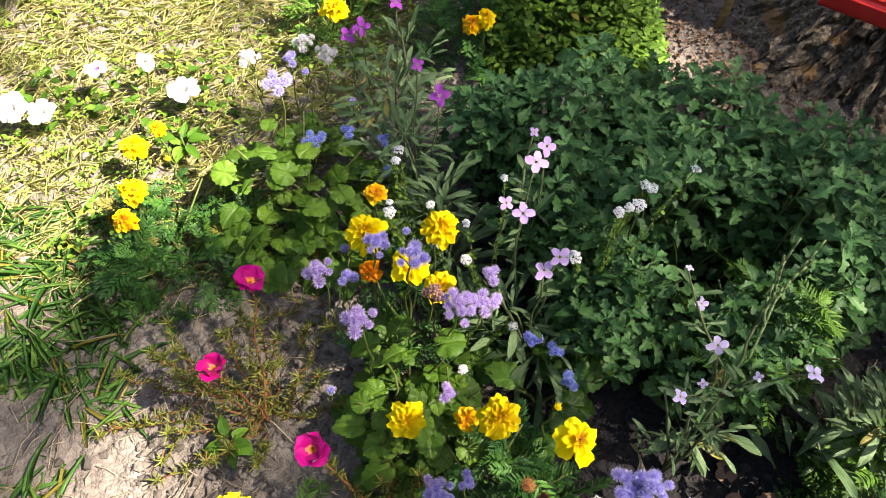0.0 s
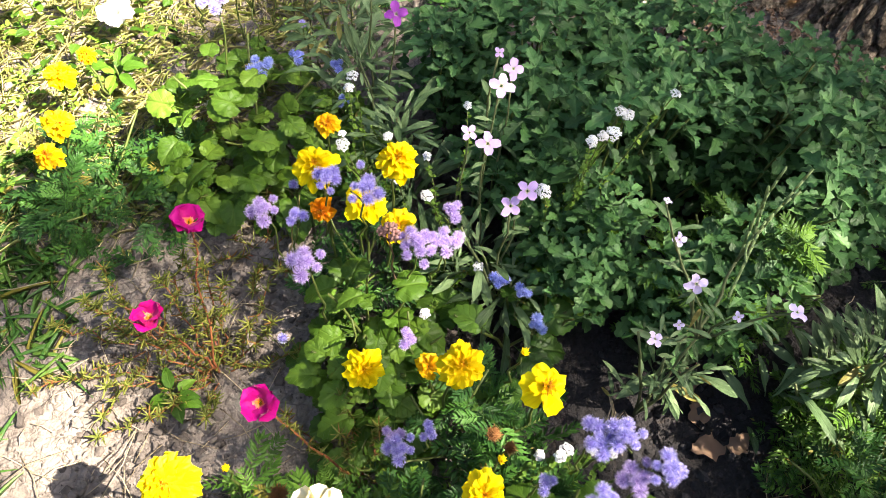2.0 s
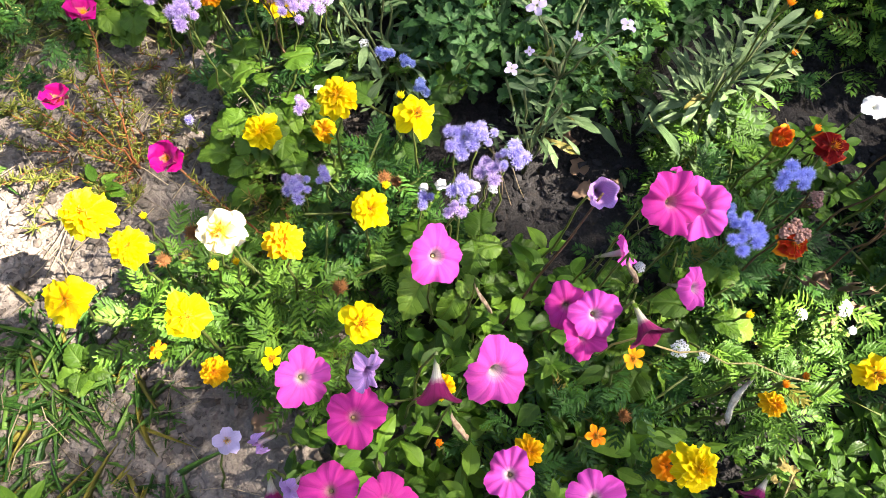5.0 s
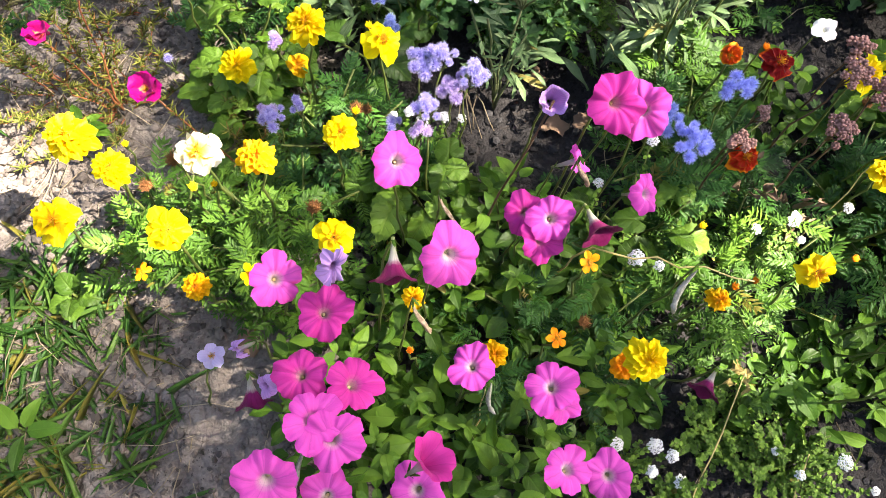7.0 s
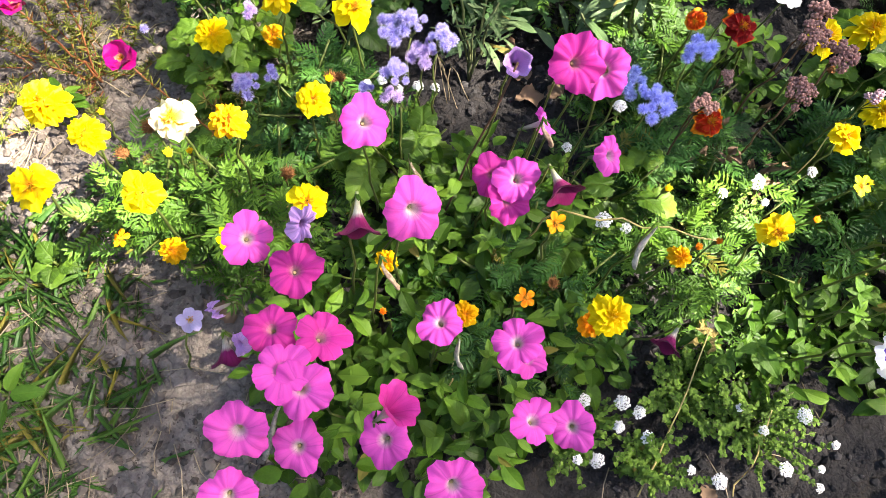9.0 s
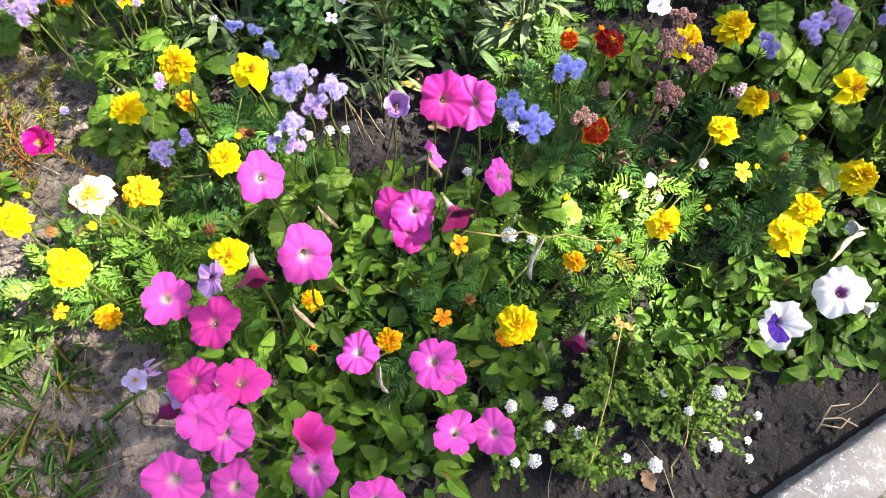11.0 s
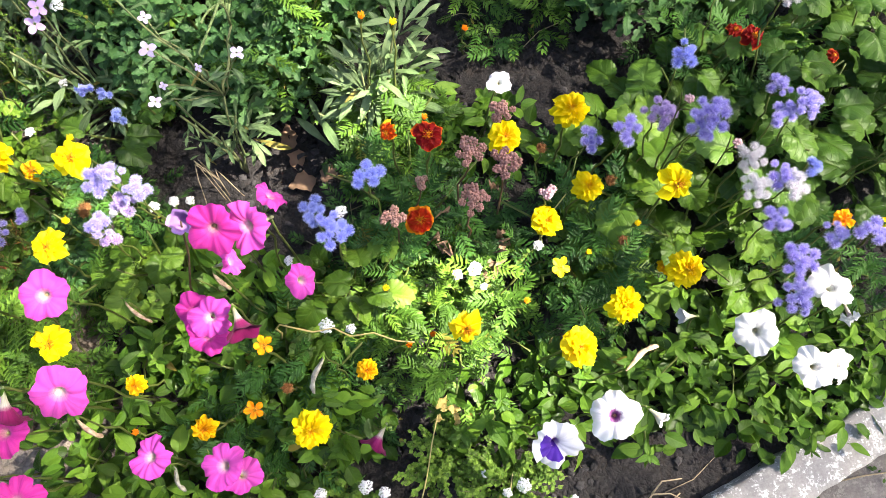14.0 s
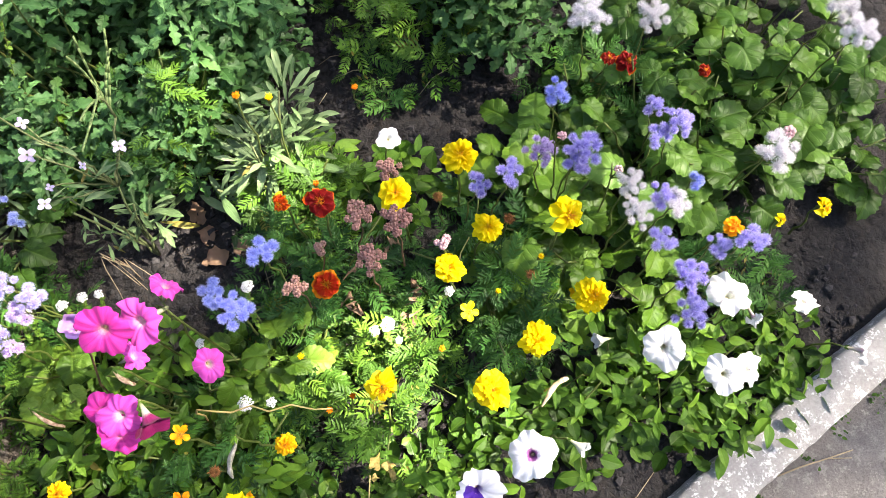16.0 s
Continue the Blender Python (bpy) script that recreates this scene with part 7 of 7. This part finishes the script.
long_stalk = thing("dry_stalk", (0.335, -0.035, 0), "long yellow-brown stalk lying across the marigold leaves", "stalk", "dry stalks")
knee = Vector((0.364, -0.047, 0.186))
part("stalk", data_of("stalk", [tube(bend((0.335, -0.035, -0.002), knee, 0.1, 6) + bend(knee, (0.515, -0.115, 0.214), 0.03, 8)[1:], 0.0014, 0.0009, 6)], STALK), long_stalk)
limp = thing("dry_stalk", (0.300, 0.215, 0), "limp yellowed shoots of a dried seedling on dark soil", "stalk", "dry stalks")
lr = random.Random(12)
for i in range(4):
    a = lr.uniform(0, 6.28)
    rim = Vector((0.290 + 0.012 * math.cos(a), 0.240 + 0.012 * math.sin(a), lr.uniform(0.06, 0.10)))
    end = Vector((rim.x + lr.uniform(-0.02, 0.035), rim.y - lr.uniform(0.03, 0.07), lr.uniform(0.004, 0.02)))
    part("stalk", data_of("stalk", [tube([Vector((0.300, 0.215, -0.002)), Vector((0.297, 0.228, 0.03)), rim, rim.lerp(end, 0.3) + Vector((0, 0, 0.008)), rim.lerp(end, 0.7), end], 0.0010, 0.0007, 5)], STRAW), limp)

twig = thing("twig", (1.11, -0.445, -0.022), "thin pale dry twig lying on the pavement", "twig")
part("stem", data_of("stem", [tube([Vector((1.055, -0.438, -0.017)), Vector((1.095, -0.441, -0.015)), Vector((1.135, -0.447, -0.014)), Vector((1.180, -0.453, -0.017))], 0.0012, 0.0008, 6)], STRAW), twig)
part("side_shoot", data_of("side_shoot", [tube([Vector((1.135, -0.447, -0.014)), Vector((1.155, -0.455, -0.014)), Vector((1.172, -0.462, -0.018))], 0.0008, 0.0006, 5)], STRAW), twig)
root = thing("dry_root", (0.785, -0.385, 0), "bleached curled root lying on the dark soil", "root")
for pts in (((0.735, -0.325, 0.006), (0.750, -0.312, 0.014), (0.775, -0.318, 0.012), (0.795, -0.335, 0.006)), ((0.745, -0.318, 0.010), (0.768, -0.330, 0.012), (0.790, -0.322, 0.006)), ((0.750, -0.312, 0.010), (0.770, -0.300, 0.010), (0.800, -0.305, 0.004))):
    part("strand", data_of("strand", [tube([Vector(p) + Vector((0.03, -0.065, 0)) for p in pts], 0.0014, 0.0008, 6)], STRAW), root)

# ---- loose and uncounted matter ----
srng = random.Random(99)


def on_soil(x, y):
    return (x, y, soil_height(x, y))


clods, dark_crumbs = [], []
rocks = [dot(1.0, 0, 0.7, i, 0.4, 5, 3) for i in range(8)]
AREAS = [(-0.6, 1.35, -0.5, 1.2, 3500), (-0.35, 0.12, -0.4, 0.45, 9000), (0.45, 1.3, -0.5, -0.12, 3500), (0.2, 0.8, 0.05, 0.4, 1600), (0.6, 0.95, 0.2, 0.7, 1600)]
for i, (x0, x1, y0, y1) in enumerate(area[:4] for area in AREAS for k in range(area[4])):
    x, y = srng.uniform(x0, x1), srng.uniform(y0, y1)
    if beyond_kerb(x, y) > -0.01 or noise.noise(Vector((x * 6, y * 6, 3))) < -0.25:
        continue
    s = 0.0011 + 0.0078 * srng.random() ** 5
    p = on_soil(x, y)
    (clods if x < 0.08 + 0.05 * noise.noise(Vector((x * 20, y * 20, 1))) else dark_crumbs).append(moved(rocks[i % 8], Matrix.Translation((x, y, p[2] + s * 0.25)) @ Matrix.Rotation(srng.uniform(0, 6.28), 4, "Z") @ Matrix.Diagonal((s, s * srng.uniform(0.6, 1), s, 1))))
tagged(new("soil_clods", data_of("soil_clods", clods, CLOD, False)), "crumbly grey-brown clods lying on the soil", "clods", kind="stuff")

tagged(new("dark_clods", data_of("dark_clods", dark_crumbs, DARK_CLOD, False)), "dark crumbs of soil between the plants", "clods", kind="stuff")

straws = []
for i in range(1300):
    x, y = (srng.uniform(-0.75, 0.95), srng.uniform(-0.45, 1.2)) if i < 1100 else (srng.uniform(-0.5, 0.0), srng.uniform(-0.4, 0.45))
    if beyond_kerb(x, y) > -0.02 or (x > -0.1 and srng.random() < 0.75):
        continue
    a, ln = srng.uniform(0, 6.28), srng.uniform(0.02, 0.09)
    z = soil_height(x, y) + 0.004
    straws.append(tube([(x, y, z), (x + ln * 0.5 * math.cos(a), y + ln * 0.5 * math.sin(a), z + 0.004), (x + ln * math.cos(a + 0.15), y + ln * math.sin(a + 0.15), z)], 0.0008, 0.0006, 4))
tagged(new("dry_straw", data_of("dry_straw", straws, STRAW)), "dry straw and broken stems scattered over the soil", "straw", kind="stuff")

for spot, s in (((0.411, 0.268, 0.000), 0.04), ((0.438, 0.201, 0.000), 0.045), ((0.445, 0.193, 0.000), 0.035), ((0.420, 0.261, 0.000), 0.04), ((-0.033, -0.074, 0.000), 0.04), ((0.520, -0.366, 0.000), 0.03)):
    lf = new("fallen_leaf", data_of("fallen_leaf", [blade(s, s * 0.33, lambda t: arc(t, 0.8, 0.7) * (1 + 0.2 * math.sin(t * 23)), 9, 2, 0.25, 0.1, 0.5, 0, int(s * 1000))], DEAD_LEAF))
    lf.matrix_basis = growing((spot[0], spot[1], soil_height(spot[0], spot[1]) + 0.005), srng.uniform(0, 6.28), 0.05)
    tagged(lf, "curled brown fallen leaf on the soil", "leaf", "fallen leaves")


# Leaf litter, packed densely so that its brown also gives the shade here.
litter, ll = [], random.Random(8)
scrap = [blade(1, 0.3, lambda t: arc(t, 0.8, 0.7), 5, 1, 0.5, 0.15 - 0.3 * k, 0.6, 0, k) for k in range(3)]
for i in range(7000):
    x, y = ll.uniform(0.40, 1.0), ll.uniform(0.80, 1.8)
    if math.hypot(x - TREE.x, y - TREE.y) < 0.36:
        continue
    litter.append(moved(scrap[i % 3], growing((x, y, soil_height(x, y) + 0.004), ll.uniform(0, 6.28), ll.uniform(-0.1, 0.25), ll.uniform(0.005, 0.014), ll.gauss(0, 0.4))))
tagged(new("leaf_litter", data_of("leaf_litter", litter, DEAD_LEAF)), "brown dry leaf litter round the tree, laid thick to stand for shade too", "litter", kind="stuff")


def grass_patch(name, label, count, where, length, width, material, seed, lie=0.5, clump=0.02):
    r = random.Random(seed)
    out = []
    shapes = [blade(1, 1, lambda t: (1 - t) ** 0.6 * 0.5 + 0.03, 4, 1, 0.3, -0.25 - 0.25 * k, 0, 0, k) for k in range(3)]
    tries = 0
    while len(out) < count and tries < count * 20:
        tries += 1
        x, y = r.uniform(-1.0, 0.35), r.uniform(-0.6, 1.6)
        if not where(x, y, r):
            continue
        for k in range(r.randint(2, 5)):
            ln, a = r.uniform(*length), r.uniform(0, 6.28)
            m = growing((x + r.gauss(0, clump), y + r.gauss(0, clump), soil_height(x, y) - 0.003), a, r.uniform(0.05, 1.2) * (1 - lie) + 0.15, 1.0, r.gauss(0, 0.3))
            out.append(moved(shapes[k % 3], m @ Matrix.Diagonal((r.uniform(*width), ln, ln, 1))))
    ob = new(name, data_of(name, out, material))
    return tagged(ob, label, "grass", kind="stuff")


def edge_of_grass(y):
    """The x up to which the grass reaches into the bed."""
    if y < 0.1:
        return -0.17 + 0.35 * (y + 0.05) * (1 if y < -0.05 else -1.2)
    if y < 0.5:
        return -0.36 - 0.15 * (y - 0.1)
    return -0.42 + 0.35 * (y - 0.5)


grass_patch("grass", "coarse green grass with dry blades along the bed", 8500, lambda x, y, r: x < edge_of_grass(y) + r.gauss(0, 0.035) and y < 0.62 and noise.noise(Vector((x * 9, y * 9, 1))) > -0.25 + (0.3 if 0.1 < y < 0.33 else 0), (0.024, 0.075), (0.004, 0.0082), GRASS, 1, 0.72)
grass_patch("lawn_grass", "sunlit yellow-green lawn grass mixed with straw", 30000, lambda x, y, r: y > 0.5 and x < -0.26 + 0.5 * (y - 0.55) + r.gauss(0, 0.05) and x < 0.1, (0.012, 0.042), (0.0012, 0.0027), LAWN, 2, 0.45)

low_weeds, wr = [], random.Random(4)
oval = blade(1, 0.3, lambda t: arc(t, 0.8, 0.8), 4, 1, 0.2, -0.2)
for i in range(420):
    x, y = wr.uniform(-0.8, 0.0), wr.uniform(0.5, 1.3)
    if x > -0.22 + 0.4 * (y - 0.5) or noise.noise(Vector((x * 7, y * 7, 8))) < -0.1:
        continue
    for k in range(6):
        low_weeds.append(moved(oval, growing((x + wr.gauss(0, 0.01), y + wr.gauss(0, 0.01), wr.uniform(0.005, 0.04)), wr.uniform(0, 6.28), wr.uniform(-0.1, 0.7), wr.uniform(0.005, 0.012))))
tagged(new("low_weeds", data_of("low_weeds", low_weeds, LEAF_WEED)), "low broad-leaved weeds in the sunlit lawn", "weeds", kind="stuff")

back_leaves, br = [], random.Random(6)
for i in range(9000):
    x, y = br.uniform(0.12, 0.5), br.uniform(0.95, 1.4)
    h = 0.26 * min(1, max(0, (y - 0.90) * 5)) * (1 if x < 0.36 else max(0, 1 - (x - 0.36) * 8))
    if h < 0.03:
        continue
    back_leaves.append(moved(oval, growing((x, y, br.uniform(0.02, h)), br.uniform(0, 6.28), br.uniform(-0.4, 0.7), br.uniform(0.011, 0.022))))
tagged(new("back_shrubs", data_of("back_shrubs", back_leaves, LEAF_FINE)), "fine-leaved green low shrubs behind the flower bed", "shrubs", kind="stuff")

# Added ring of leaves, never in view, to cut sky light from the horizon.
belt, kr = [], random.Random(31)
for i in range(9000):
    a, h = kr.uniform(0, 2 * math.pi), kr.random() ** 0.8
    lump = noise.noise(Vector((math.cos(a) * 5, math.sin(a) * 5, 1)))
    top = 4.6 + 1.1 * lump
    reach = 8.0 + 1.2 * noise.noise(Vector((math.cos(a) * 7, math.sin(a) * 7, h * 2))) - 1.0 * math.sin(math.pi * h)
    belt.append(moved(oval, growing((0.3 + reach * math.cos(a), 0.3 + reach * math.sin(a), top * h), kr.uniform(0, 6.28), kr.uniform(-0.9, 0.5), kr.uniform(0.4, 0.8), kr.gauss(0, 0.5))))
tagged(new("far_trees", data_of("far_trees", belt, LEAF_UNDER)), "added ring of dark green leaves, out of view, that blocks low sky light", "trees", kind="stuff")

moss, mr = [], random.Random(14)
for i in range(420):
    u, w = mr.uniform(0.1, 0.75), 0.07 + abs(mr.gauss(0, 0.02))
    if noise.noise(Vector((u * 14, 3, 0))) < 0.05:
        continue
    p = KERB_A + KERB_D * u + KERB_N * w
    moss.append(moved(oval, growing((p.x, p.y, -0.02), mr.uniform(0, 6.28), mr.uniform(0.0, 0.9), mr.uniform(0.004, 0.009))))
tagged(new("moss", data_of("moss", moss, LEAF_UNDER)), "low green moss and seedlings in the joint beside the kerb", "moss", kind="stuff")
